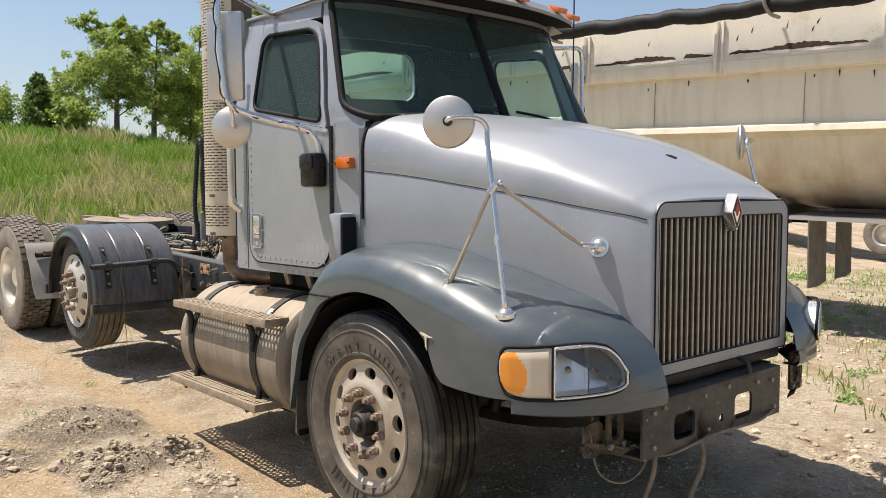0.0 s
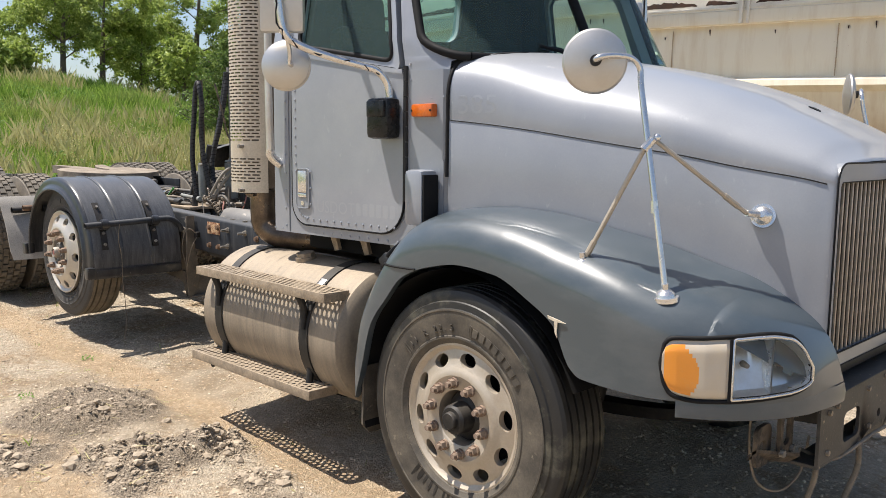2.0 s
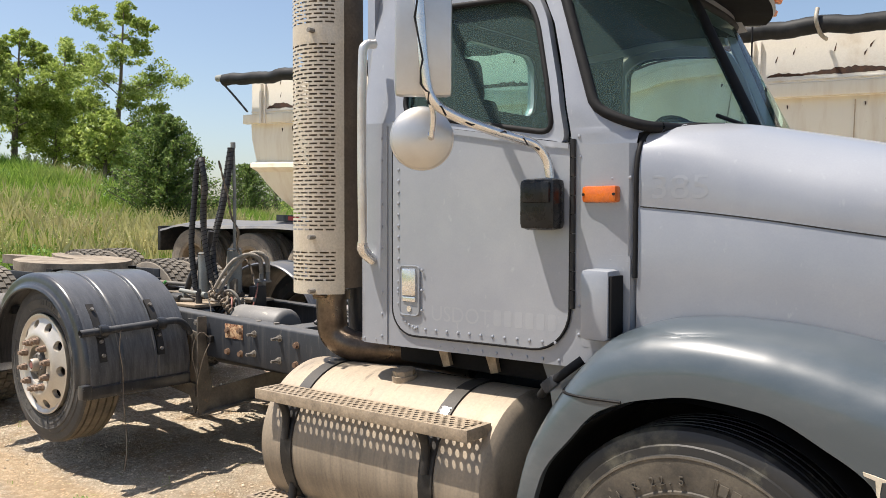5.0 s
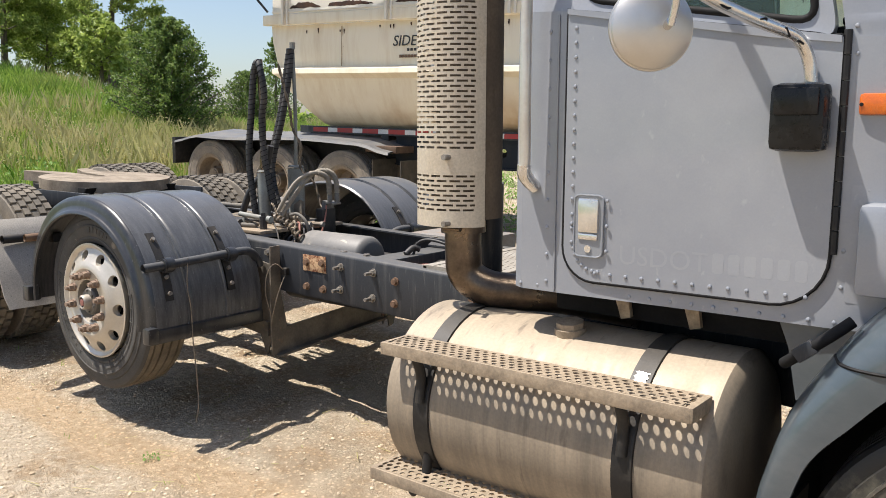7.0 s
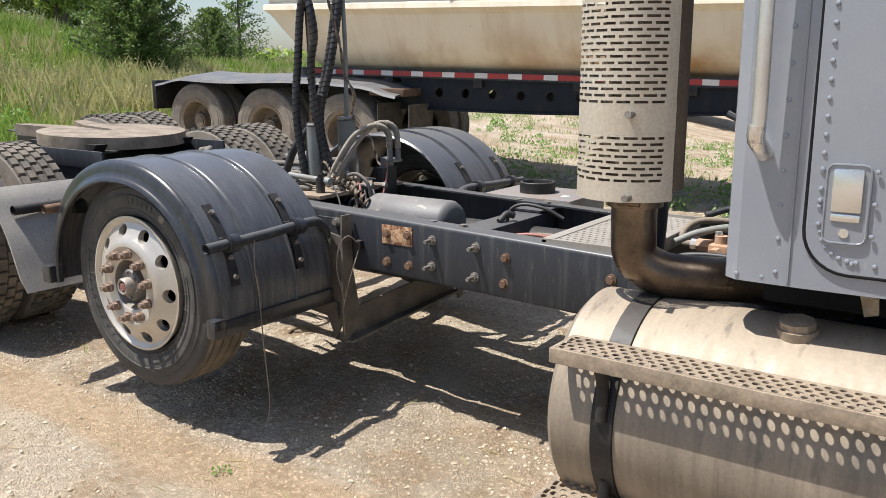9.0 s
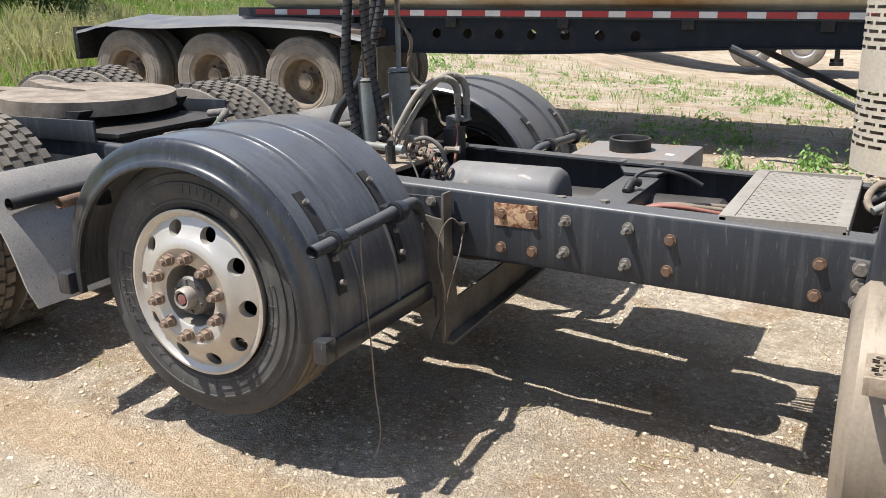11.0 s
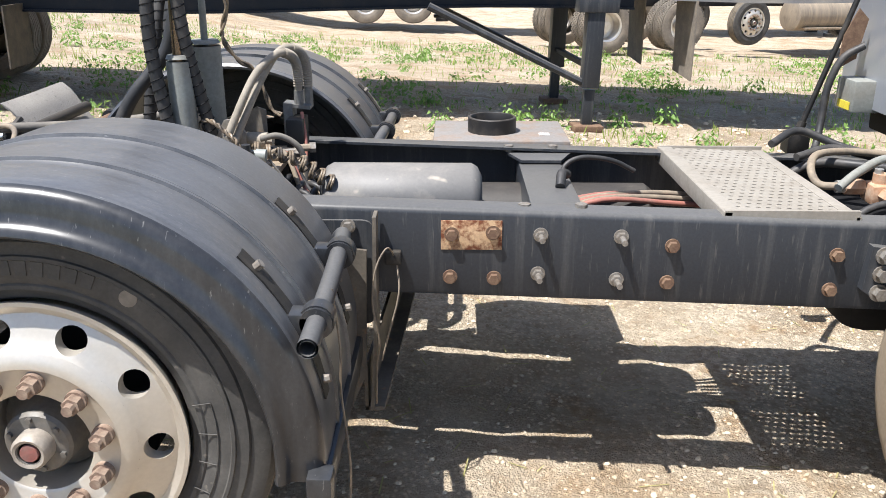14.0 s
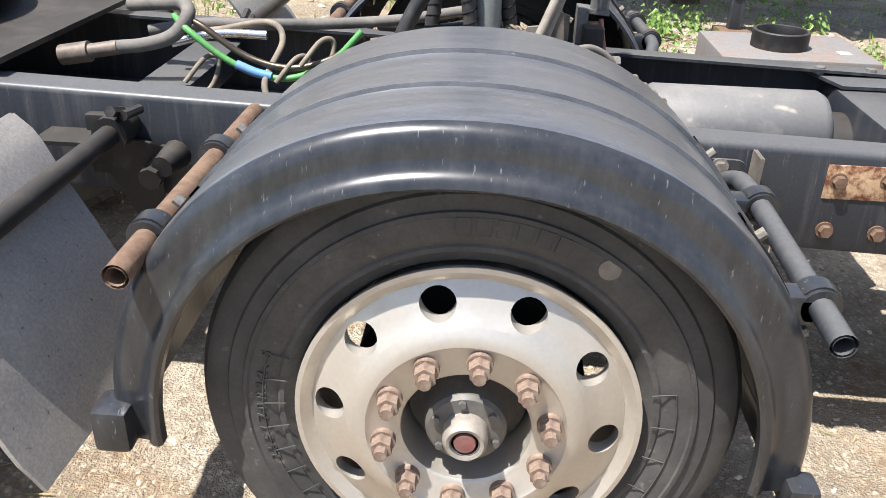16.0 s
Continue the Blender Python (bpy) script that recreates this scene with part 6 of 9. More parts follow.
part("antenna", bm, SEAL, cab)

# ---- frame details ----
bm = B()
box(bm, (-3.215, -0.4375, rail_top(-3.1) - 0.115), (-3.045, -0.4335, rail_top(-3.1) - 0.030), 0.001)
part("rusted_plate", bm, RUST_PLATE, truck, "rusted peeling plate on the frame rail")


def bolt(q, long=0.035, mat=RUST, r=0.0155):
    bm = B()
    x, y, z = q
    rod(bm, (x, y, z), (x, y - 0.005, z), r * 1.35, 14)
    rod(bm, (x, y - 0.005, z), (x, y - 0.02, z), r, 6)
    if long > 0.025:
        rod(bm, (x, y - 0.02, z), (x, y - long, z), r * 0.55, 10)
    return part("bolt", bm, mat, truck, angle=25)


for x, z, lg, mt in ((-3.185, 0.97, 0.022, RUST), (-3.07, 0.975, 0.022, RUST), (-3.189, 0.843, 0.022, RUST), (-3.065, 0.84, 0.022, RUST),
                     (-2.938, 0.969, 0.055, BOLT), (-2.942, 0.854, 0.06, BOLT), (-2.715, 0.965, 0.06, BOLT), (-2.72, 0.838, 0.06, BOLT),
                     (-2.571, 0.939, 0.022, RUST), (-2.577, 0.83, 0.022, RUST), (-2.112, 0.915, 0.022, RUST), (-2.118, 0.811, 0.022, RUST), (-3.47, 0.997, 0.022, BOLT)):
    bolt((x, -0.434 if x > -3.3 else -0.452, z), lg, mt)
bm = B()                                                  # casting at the exhaust mount
slab(bm, [(-2.03, -0.435, 0.95), (-1.86, -0.435, 0.93), (-1.78, -0.435, 0.80), (-1.98, -0.435, 0.78), (-2.04, -0.435, 0.82)], (0, -0.03, 0))
rod(bm, (-1.87, -0.66, 1.45), (-1.93, -0.58, 0.86), 0.055, 18)
part("exhaust_mount", bm, BLACK_STEEL, truck)
for z in (0.925, 0.87, 0.815):
    bm = B()
    rod(bm, (-1.995, -0.465, z), (-1.995, -0.49, z), 0.019, 6)
    rod(bm, (-1.995, -0.465, z), (-1.995, -0.47, z), 0.026, 14)
    part("bolt", bm, BOLT, truck, angle=25)

# pusher fender pipes, clamps, straps
def fender_pipes(s):
    f = pf[0 if s < 0 else 1]
    for name, pts in (("front_pipe", [(-3.455, 1.215, 1.005), (-3.455, 0.90, 1.015), (-3.46, 0.66, 1.025), (-3.47, 0.58, 1.015), (-3.49, 0.52, 0.975), (-3.50, 0.49, 0.93)]),
                      ("rear_pipe", [(-4.565, 1.235, 1.06), (-4.565, 0.9, 1.065), (-4.56, 0.6, 1.07), (-4.56, 0.45, 1.07)])):
        bm = B()
        rodpts = curve_points([(x, s * y, z) for x, y, z in pts], 5)
        tube(bm, rodpts, 0.0215, 14, 1, caps=False)
        tube(bm, rodpts[:6], 0.0165, 14, 1, caps=False)
        pipe = part(name, bm, BLACK_STEEL if name == "front_pipe" else RUST, f, "black steel fender pipe" if name == "front_pipe" else "rusty steel fender pipe")
        x0 = pts[0][0]
        for y in (1.085, 0.72):
            bm = B()
            z0 = interp(y, [0.5, 1.2], [pts[2][2], pts[0][2]])
            rod(bm, (x0, s * (y - 0.027), z0), (x0, s * (y + 0.027), z0), 0.0335, 20)
            rod(bm, (x0, s * (y - 0.019), z0), (x0, s * (y + 0.019), z0), 0.037, 20)
            sg = 1 if name == "front_pipe" else -1
            box(bm, (x0 - 0.02 - (0.05 if sg > 0 else 0), s * y - 0.027, z0 - 0.034), (x0 + 0.02 + (0.05 if sg < 0 else 0), s * y + 0.027, z0 + 0.020), 0.009)
            part("clamp", bm, POLY_LIP, pipe)
            bm = B()
            a0, a1 = (radians(9), radians(45)) if sg > 0 else (radians(136), radians(168))
            rows = []
            for k in range(6):
                a = a0 + (a1 - a0) * k / 5
                c = math.copysign(abs(math.cos(a)) ** 0.93, math.cos(a))
                rows.append([(PX - 0.02 + (0.575 + dr) * c, s * (y + dy), 0.745 + (0.545 + dr) * math.sin(a)) for dy, dr in ((-0.022, 0.018), (-0.022, 0.030), (0.022, 0.030), (0.022, 0.018))])
            loft(bm, rows, closed=True)
            part("strap", bm, BLACK_DIRTY, pipe)
            for k in (0.5, 1.6, 4.4):
                bm = B()
                a = a0 + (a1 - a0) * k / 5
                c = math.copysign(abs(math.cos(a)) ** 0.93, math.cos(a))
                n = Vector((math.cos(a), 0, math.sin(a)))
                q = Vector((PX - 0.02 + 0.603 * c, s * y, 0.745 + 0.573 * math.sin(a)))
                rod(bm, q, q + n * 0.016, 0.010, 8)
                part("strap_bolt", bm, BOLT, pipe)
    # lower edge bar and end cap
    bm = B()
    box(bm, (-3.462, min(s * 0.53, s * 1.21), 0.635), (-3.430, max(s * 0.53, s * 1.21), 0.705), 0.010)
    box(bm, (-3.475, min(s * 1.165, s * 1.225), 0.64), (-3.42, max(s * 1.165, s * 1.225), 0.72), 0.012)
    part("edge_bar", bm, POLY_LIP, f)
    bm = B()
    box(bm, (-4.66, min(s * 1.15, s * 1.225), 0.70), (-4.595, max(s * 1.15, s * 1.225), 0.785), 0.012)
    part("end_cap", bm, POLY_LIP, f)


fender_pipes(-1)
fender_pipes(1)

# bracket plates that carry the pusher axle, with cross beam
HANGER = stuff("dusty_hanger_steel", (0.075, 0.066, 0.055), (0.21, 0.18, 0.14), 0.6, 0.0, 8.0, (0.35, 0.75), 90, 0.25, flecks=((0.24, 0.15, 0.09), 24.0, None, 0.64, 0.76))
for s in (-1, 1):
    bm = B()                                              # angle plate across the rail's face
    slab(bm, [(-3.398, s * 0.445, 1.04), (-3.398, s * 0.508, 1.04), (-3.405, s * 0.508, 0.60), (-3.42, s * 0.492, 0.44), (-3.42, s * 0.45, 0.43), (-3.405, s * 0.40, 0.60), (-3.40, s * 0.44, 0.78)], (0.010, 0, 0))
    plate = part("hanger_plate", bm, HANGER, truck)
    bm = B()
    slab(bm, [(x, s * 0.4375, z) for x, z in round_poly([(-3.62, 0.70), (-3.40, 0.70), (-3.40, 1.012), (-3.62, 1.012)], 0.035)], (0, s * 0.010, 0))
    part("side_plate", bm, BLACK_STEEL, plate)
    bm = B()
    slab(bm, [(-3.55, s * 0.455, 0.95), (-3.42, s * 0.455, 0.93), (-3.43, s * 0.46, 0.55), (-3.48, s * 0.46, 0.43), (-3.56, s * 0.46, 0.60)], (0, s * 0.012, 0))
    part("hanger_arm", bm, HANGER, truck)
    bm = B()                                              # air bag
    lathe(bm, [(-0.10, 0.09), (-0.07, 0.13), (-0.02, 0.12), (0.02, 0.135), (0.07, 0.12), (0.10, 0.09)], pose(-4.35, s * 0.42, 0.72, -90, 0, 0), 24)
    part("air_bag", bm, RUBBER, truck)
    bm = B()
    slab(bm, [(-4.30, s * 0.40, 0.70), (-3.45, s * 0.43, 0.62), (-3.45, s * 0.43, 0.54), (-4.30, s * 0.40, 0.62)], (0, s * 0.06, 0))
    part("trailing_arm", bm, HANGER, truck)
bm = B()
slab(bm, [(-3.437, -0.47, 0.43), (-3.427, -0.47, 0.43), (-3.360, 0.32, 0.51), (-3.370, 0.32, 0.51)], (0, 0, 0.145))
slab(bm, [(-3.437, -0.47, 0.43), (-3.38, -0.47, 0.43), (-3.315, 0.32, 0.51), (-3.370, 0.32, 0.51)], (0, 0, 0.012))
part("cross_beam", bm, HANGER, truck)

# loose wires by the hanger plate
for pts in ([(-3.34, -0.445, 0.90), (-3.36, -0.50, 0.95), (-3.39, -0.53, 0.90), (-3.40, -0.54, 0.80), (-3.385, -0.52, 0.68), (-3.395, -0.51, 0.60), (-3.40, -0.50, 0.47)],
            [(-3.34, -0.445, 0.90), (-3.33, -0.50, 0.82), (-3.36, -0.52, 0.70), (-3.38, -0.52, 0.62)]):
    bm = B()
    tube(bm, pts, 0.0028, 5, 6)
    part("loose_wire", bm, TAN_HOSE, truck)
bm = B()
tube(bm, [(-3.44, -0.98, 1.03), (-3.425, -1.0, 0.9), (-3.43, -0.98, 0.78), (-3.415, -0.985, 0.60), (-3.42, -0.97, 0.45), (-3.40, -0.98, 0.30), (-3.42, -0.985, 0.20)], 0.0028, 5, 6)
part("hanging_wire", bm, TAN_HOSE, truck)
bm = B()
box(bm, (-3.37, -0.462, 0.885), (-3.325, -0.435, 0.925), 0.006)
part("clip_block", bm, BLACK_DIRTY, truck)

# air tank, cross member, deck grid, harness
bm = B()
lathe(bm, [(0.0, 0.0001), (0.0, 0.085), (0.015, 0.115), (0.035, 0.126), (0.475, 0.126), (0.495, 0.115), (0.51, 0.085), (0.51, 0.0001)], pose(-3.60, -0.04, 0.945, 0, 0, 90), 36)
part("air_tank", bm, stuff("dusty_black_tank", (0.085, 0.088, 0.092), (0.27, 0.25, 0.22), 0.55, 0, 5, (0.50, 0.78), 100, 0.04, 0, None, 0.5, grain=0.08, flecks=((0.45, 0.40, 0.33), 7.0, (1, 1, 1.6), 0.66, 0.74)), truck, "dusty black air tank between the rails")
bm = B()
box(bm, (-2.95, -0.42, 0.86), (-2.79, 0.42, 0.995), 0.015)
xm = part("cross_member", bm, BLACK_STEEL, truck)
for s in (-1, 1):
    bm = B()
    slab(bm, [(-3.02, s * 0.425, 1.012), (-2.72, s * 0.425, 1.012), (-2.80, s * 0.26, 1.0), (-2.94, s * 0.26, 1.0)], (0, 0, 0.010))
    part("gusset", bm, BLACK_STEEL, xm)
    for dx in (-0.11, 0.05):
        bm = B()
        rod(bm, (-2.87 + dx, s * 0.37, 1.018), (-2.87 + dx, s * 0.37, 1.040), 0.018, 6)
        part("gusset_bolt", bm, BOLT, xm)
bm = B()
tube(bm, [(-2.83, 0.0, 0.99), (-2.82, 0.02, 1.05), (-2.76, 0.04, 1.075), (-2.66, 0.06, 1.06), (-2.58, 0.08, 1.02)], 0.008, 6, 5)
tube(bm, [(-2.84, -0.05, 1.0), (-2.83, 0.0, 1.03), (-2.81, 0.03, 1.02)], 0.016, 6, 4)
part("brake_hose", bm, BLACK_HOSE, truck)
for k in range(5):
    bm = B()
    tube(bm, [(-2.88, 0.05 - 0.03 * k, 0.90), (-2.70, 0.10 - 0.035 * k, 0.93 + 0.006 * k), (-2.45, 0.16 - 0.03 * k, 0.92 + 0.01 * (k % 2)), (-2.2, 0.14 - 0.02 * k, 0.90)], 0.009, 6, 5)
    part("cable", bm, RED_HOSE if k % 2 == 0 else TAN_HOSE, truck)
bm = B()                                                  # perforated deck plate behind the cab
NX, NY = 11, 22


def deck_place(u, v, w):
    return Vector((-2.395 + 0.325 * (u - 0.25) / NX, -0.40 + 0.80 * v / NY, rail_top(-2.43 + 0.36 * u / NX) + 0.010 - 0.004 * w))


holed(bm, deck_place, NX, NY, (0.27, 0.13), True, True)
for y in (-0.405, 0.395):
    box(bm, (-2.425, y, rail_top(-2.25) - 0.02), (-2.05, y + 0.012, rail_top(-2.25) + 0.02))
box(bm, (-2.430, -0.405, rail_top(-2.46) - 0.045), (-2.402, 0.407, rail_top(-2.46) + 0.011), 0.003)
box(bm, (-2.062, -0.405, rail_top(-2.06) - 0.045), (-2.045, 0.407, rail_top(-2.06) + 0.011), 0.003)
box(bm, (-2.428, -0.403, rail_top(-2.44) + 0.004), (-2.381, 0.405, rail_top(-2.44) + 0.0125), 0.002)
box(bm, (-2.086, -0.403, rail_top(-2.065) + 0.004), (-2.047, 0.405, rail_top(-2.065) + 0.0125), 0.002)
part("deck_plate", bm, stuff("pale_deck_plate", (0.31, 0.285, 0.245), (0.22, 0.195, 0.16), 0.6, 0.15, 8, (0.4, 0.8), grain=0.1), truck, "pale perforated deck plate over the rails")
for y, z, r in ((0.17, 0.83, 0.12), (-0.15, 0.80, 0.11)):        # tanks hung low between the rails
    bm = B()
    lathe(bm, [(0.0, 0.0001), (0.0, r * 0.8), (0.03, r), (1.10, r), (1.13, r * 0.8), (1.13, 0.0001)], pose(-3.62, y, z, 0, 0, 90), 24)
    part("air_tank", bm, BLACK_DIRTY, truck)
bm = B()                                                  # gearbox and driveline below
rod(bm, (-2.0, 0.0, 0.80), (-5.5, 0.0, 0.78), 0.055, 16)
part("drive_shaft", bm, BLACK_DIRTY, truck)
bm = B()
box(bm, (-2.0, -0.34, 0.62), (-1.0, 0.34, 0.88), 0.06)
part("gearbox", bm, SEAL, truck)
CASTING = stuff("rusty_valve_casting", (0.42, 0.24, 0.14), (0.50, 0.40, 0.30), 0.7, 0.1, 22, (0.4, 0.7), 120, 0.4)
bm = B()                                                  # valve casting with fittings behind the cab
box(bm, (-1.87, -0.10, 0.955), (-1.79, -0.01, 1.02), 0.016)
rod(bm, (-1.83, -0.055, 1.015), (-1.83, -0.055, 1.05), 0.025, 14)
rod(bm, (-1.83, -0.15, 0.99), (-1.83, -0.10, 0.99), 0.024, 6)
rod(bm, (-1.93, -0.03, 1.0), (-1.87, -0.03, 1.0), 0.026, 6)
valve = part("air_valve", bm, CASTING, truck, "rust-coloured valve casting with pale fittings")
for a, b, r in (((-1.84, -0.055, 1.045), (-1.84, -0.055, 1.065), 0.014), ((-1.81, -0.05, 1.035), (-1.72, 0.0, 1.04), 0.016), ((-1.955, -0.03, 1.0), (-1.925, -0.03, 1.0), 0.021)):
    bm = B()
    rod(bm, a, b, r, 8)
    part("fitting", bm, ALU, valve)
for pts, r, mt in (([(-1.95, -0.03, 1.0), (-2.0, 0.0, 1.0), (-2.01, 0.05, 1.04), (-1.96, 0.12, 1.07), (-1.80, 0.20, 1.06), (-1.55, 0.22, 1.03)], 0.013, TAN_HOSE),
                   ([(-1.99, -0.12, 1.02), (-1.90, -0.06, 1.06), (-1.75, 0.05, 1.075), (-1.50, 0.10, 1.04)], 0.014, GREY_PVC),
                   ([(-2.02, -0.25, 0.93), (-1.92, -0.22, 0.99), (-1.75, -0.20, 1.0), (-1.50, -0.22, 0.98)], 0.012, BLACK_HOSE),
                   ([(-2.03, 0.22, 0.96), (-1.93, 0.20, 1.02), (-1.80, 0.12, 1.03), (-1.50, 0.02, 1.02)], 0.017, BLACK_HOSE),
                   ([(-1.83, -0.17, 0.99), (-1.84, -0.26, 0.97), (-1.78, -0.30, 0.92), (-1.60, -0.30, 0.90)], 0.015, BLACK_HOSE)):
    bm = B()
    tube(bm, pts, r, 10, 5)
    part("hose", bm, mt, truck)

# hydraulic box with a filler ring outside the left rail
bm = B()
box(bm, (-3.26, 0.46, 0.66), (-2.74, 0.86, 1.035), 0.012)
hyd = part("hydraulic_box", bm, stuff("grey_rusty_box", (0.22, 0.205, 0.19), (0.25, 0.16, 0.10), 0.65, 0.1, 9, (0.5, 0.8)), truck, "grey steel box with a filler ring")
bm = B()
lathe(bm, [(0.0, 0.095), (0.055, 0.095), (0.058, 0.092), (0.058, 0.084), (0.055, 0.082), (0.01, 0.082)], pose(-3.03, 0.645, 1.035, -90, 0, 0), 32)
part("filler_ring", bm, BLACK_DIRTY, hyd)
bm = B()
box(bm, (-2.85, 0.56, 1.0355), (-2.81, 0.60, 1.0375))
part("box_sticker", bm, WHITE, hyd)

# hose posts and the clutter round them
bm = B()
box(bm, (-4.22, -0.30, 1.055), (-3.72, 0.36, 1.075), 0.004)
part("hose_deck", bm, STEP, truck, "small dusty checker plate deck")
for (x, y, z0, z1, r, ztop) in ((-4.035, -0.005, 1.07, 1.405, 0.04, 2.07), (-4.025, 0.25, 1.07, 1.425, 0.052, 2.19)):
    bm = B()
    rod(bm, (x, y, z0), (x, y, z1 - 0.02), r, 24)
    rod(bm, (x, y, z1 - 0.012), (x, y, z1), r, 24, r * 0.86)
    pst = part("hose_post", bm, GREY_PVC, truck, "grey spring post that holds up trailer hoses")
    bm = B()
    tube(bm, [(x, y, z1 - 0.02), (x + 0.005, y, (z1 + ztop) / 2), (x - 0.01, y, ztop)], 0.019 if y < 0.1 else 0.012, 8, 4)
    rod(bm, (x - 0.01, y, ztop - 0.04), (x - 0.01, y, ztop), 0.018, 8)
    part("post_rod", bm, EXHAUST if y < 0.1 else GREY_PVC, pst)


def wrapped_hose(pts, r, name="trailer_hose", mat=BLACK_HOSE, ridges=0.18):
    """A smooth hose with a flat band wound round it."""
    bm = B()
    tube(bm, pts, r * 0.92, 12, 8)
    h = part(name, bm, mat, truck, "black spiral-wrapped trailer hose")
    if ridges > 0.06:
        line = curve_points(pts, 100)
        bm = B()
        run, wind, prev = 0.0, [], line[0]
        for i in range(1, len(line) - 1):
            d = (line[i + 1] - line[i - 1]).normalized()
            run += (line[i] - prev).length
            prev = line[i]
            q = frame_of(d)
            w = 2 * math.pi * run / 0.030
            wind.append(line[i] + q @ Vector((r * 0.93 * math.cos(w), r * 0.93 * math.sin(w), 0)))
        tube(bm, wind, 0.0024, 5, 1)
        part("hose_wrap", bm, INTERIOR, h)
    return h


wrapped_hose([(-4.06, -0.05, 1.10), (-4.10, -0.06, 1.45), (-4.08, -0.05, 1.75), (-4.06, -0.04, 1.98), (-4.03, -0.035, 2.05), (-3.99, -0.04, 1.98), (-3.98, -0.03, 1.85), (-4.02, -0.02, 1.70), (-4.01, -0.01, 1.45), (-3.96, 0.02, 1.15)], 0.022)
wrapped_hose([(-4.20, 0.10, 1.10), (-4.16, 0.14, 1.40), (-4.09, 0.19, 1.75), (-4.05, 0.22, 2.05), (-4.03, 0.225, 2.15)], 0.022, ridges=0.08)
wrapped_hose([(-4.03, 0.235, 2.15), (-4.035, 0.21, 1.95), (-4.06, 0.17, 1.70), (-4.10, 0.12, 1.42), (-4.02, 0.09, 1.20), (-3.95, 0.08, 1.10)], 0.022)
wrapped_hose([(-4.30, 0.02, 1.08), (-4.22, 0.03, 1.25), (-4.10, 0.06, 1.40), (-4.05, 0.07, 1.55)], 0.024, ridges=0.05)
def twisted(pts, r, name, label, pitch=0.05):
    """Two strands of cable twisted round each other."""
    line = curve_points(pts, 14)
    bm = B()
    for ph in (0.0, math.pi):
        run, wind, prev = 0.0, [], line[0]
        for i in range(len(line)):
            d = (line[min(i + 1, len(line) - 1)] - line[max(i - 1, 0)]).normalized()
            run += (line[i] - prev).length
            prev = line[i]
            w = 2 * math.pi * run / pitch + ph
            wind.append(line[i] + frame_of(d) @ Vector((r * math.cos(w), r * math.sin(w), 0)))
        tube(bm, wind, r * 1.05, 8, 1)
    return part(name, bm, CABLE, truck, label)


CABLE = stuff("worn_brown_cable", (0.22, 0.17, 0.115), (0.04, 0.032, 0.025), 0.42, 0.0, 26, (0.42, 0.62), 120, 0.1)
PALE_HOSE = stuff("pale_dusty_hose", (0.31, 0.275, 0.22), (0.20, 0.175, 0.14), 0.65, 0.0, 12, (0.4, 0.75), 90, 0.15)
for pts in ([(-3.925, -0.03, 1.09), (-3.88, 0.0, 1.20), (-3.82, 0.06, 1.33), (-3.77, 0.13, 1.385), (-3.735, 0.19, 1.385), (-3.715, 0.235, 1.34), (-3.715, 0.245, 1.22)],
            [(-3.90, -0.01, 1.09), (-3.865, 0.03, 1.18), (-3.81, 0.10, 1.31), (-3.76, 0.18, 1.395), (-3.715, 0.24, 1.395), (-3.69, 0.275, 1.34), (-3.688, 0.28, 1.21)]):
    bm = B()
    tube(bm, pts, 0.0125, 12, 10, 0.02)
    h = part("looped_hose", bm, PALE_HOSE, truck, "dusty pale air hose in a loop")
    end = curve_points(pts, 10)[-24:-4]
    bm = B()
    tube(bm, end, 0.0155, 12, 3, 0.14)             # ribbed guard round the bend
    part("bend_guard", bm, PALE_HOSE, h)
bm = B()
slab(bm, [(-3.768, 0.225, 1.215), (-3.675, 0.225, 1.205), (-3.675, 0.30, 1.205), (-3.768, 0.30, 1.215)], (0, 0, -0.012))
box(bm, (-3.768, 0.225, 1.05), (-3.735, 0.30, 1.205), 0.003)
for x, y in ((-3.715, 0.245), (-3.688, 0.28)):
    rod(bm, (x, y, 1.20), (x, y, 1.255), 0.0165, 6)
    rod(bm, (x, y, 1.255), (x, y, 1.275), 0.0135, 12)
part("hose_bracket", bm, stuff("grey_fitting", (0.20, 0.20, 0.19), (0.12, 0.11, 0.10), 0.5, 0.4, 20, (0.4, 0.8)), truck, "grey bracket that holds the hose ends")
for off in (0.0, 0.008):                                  # flat double cable in a long coil
    bm = B()
    tube(bm, [q + Vector((off, 0, 0)) for q in coil((-3.80, -0.13, 1.14), (-3.66, -0.13, 1.105), 0.019, 4, 14)] + [q + Vector((off, 0, 0)) for q in coil((-3.66, -0.13, 1.10), (-3.55, -0.13, 1.02), 0.022, 4, 14)], 0.0043, 8, 1)
    part("coiled_cable", bm, CABLE, truck, "brown coiled double cable")
twisted([(-3.98, 0.0, 1.20), (-3.945, -0.01, 1.195), (-3.90, -0.03, 1.165), (-3.868, -0.045, 1.14), (-3.855, -0.06, 1.10), (-3.87, -0.08, 1.085)], 0.0042, "twisted_cable", "tan twisted double cable")
twisted([(-4.00, 0.10, 2.05), (-3.965, 0.15, 1.80), (-3.98, 0.19, 1.66), (-3.93, 0.21, 1.55), (-3.955, 0.22, 1.44), (-3.91, 0.23, 1.36), (-3.87, 0.25, 1.33), (-3.84, 0.26, 1.26), (-3.815, 0.26, 1.19), (-3.78, 0.25, 1.17)], 0.0046, "twisted_cable", "worn brown twisted cable hanging from the post", 0.16)
bm = B()
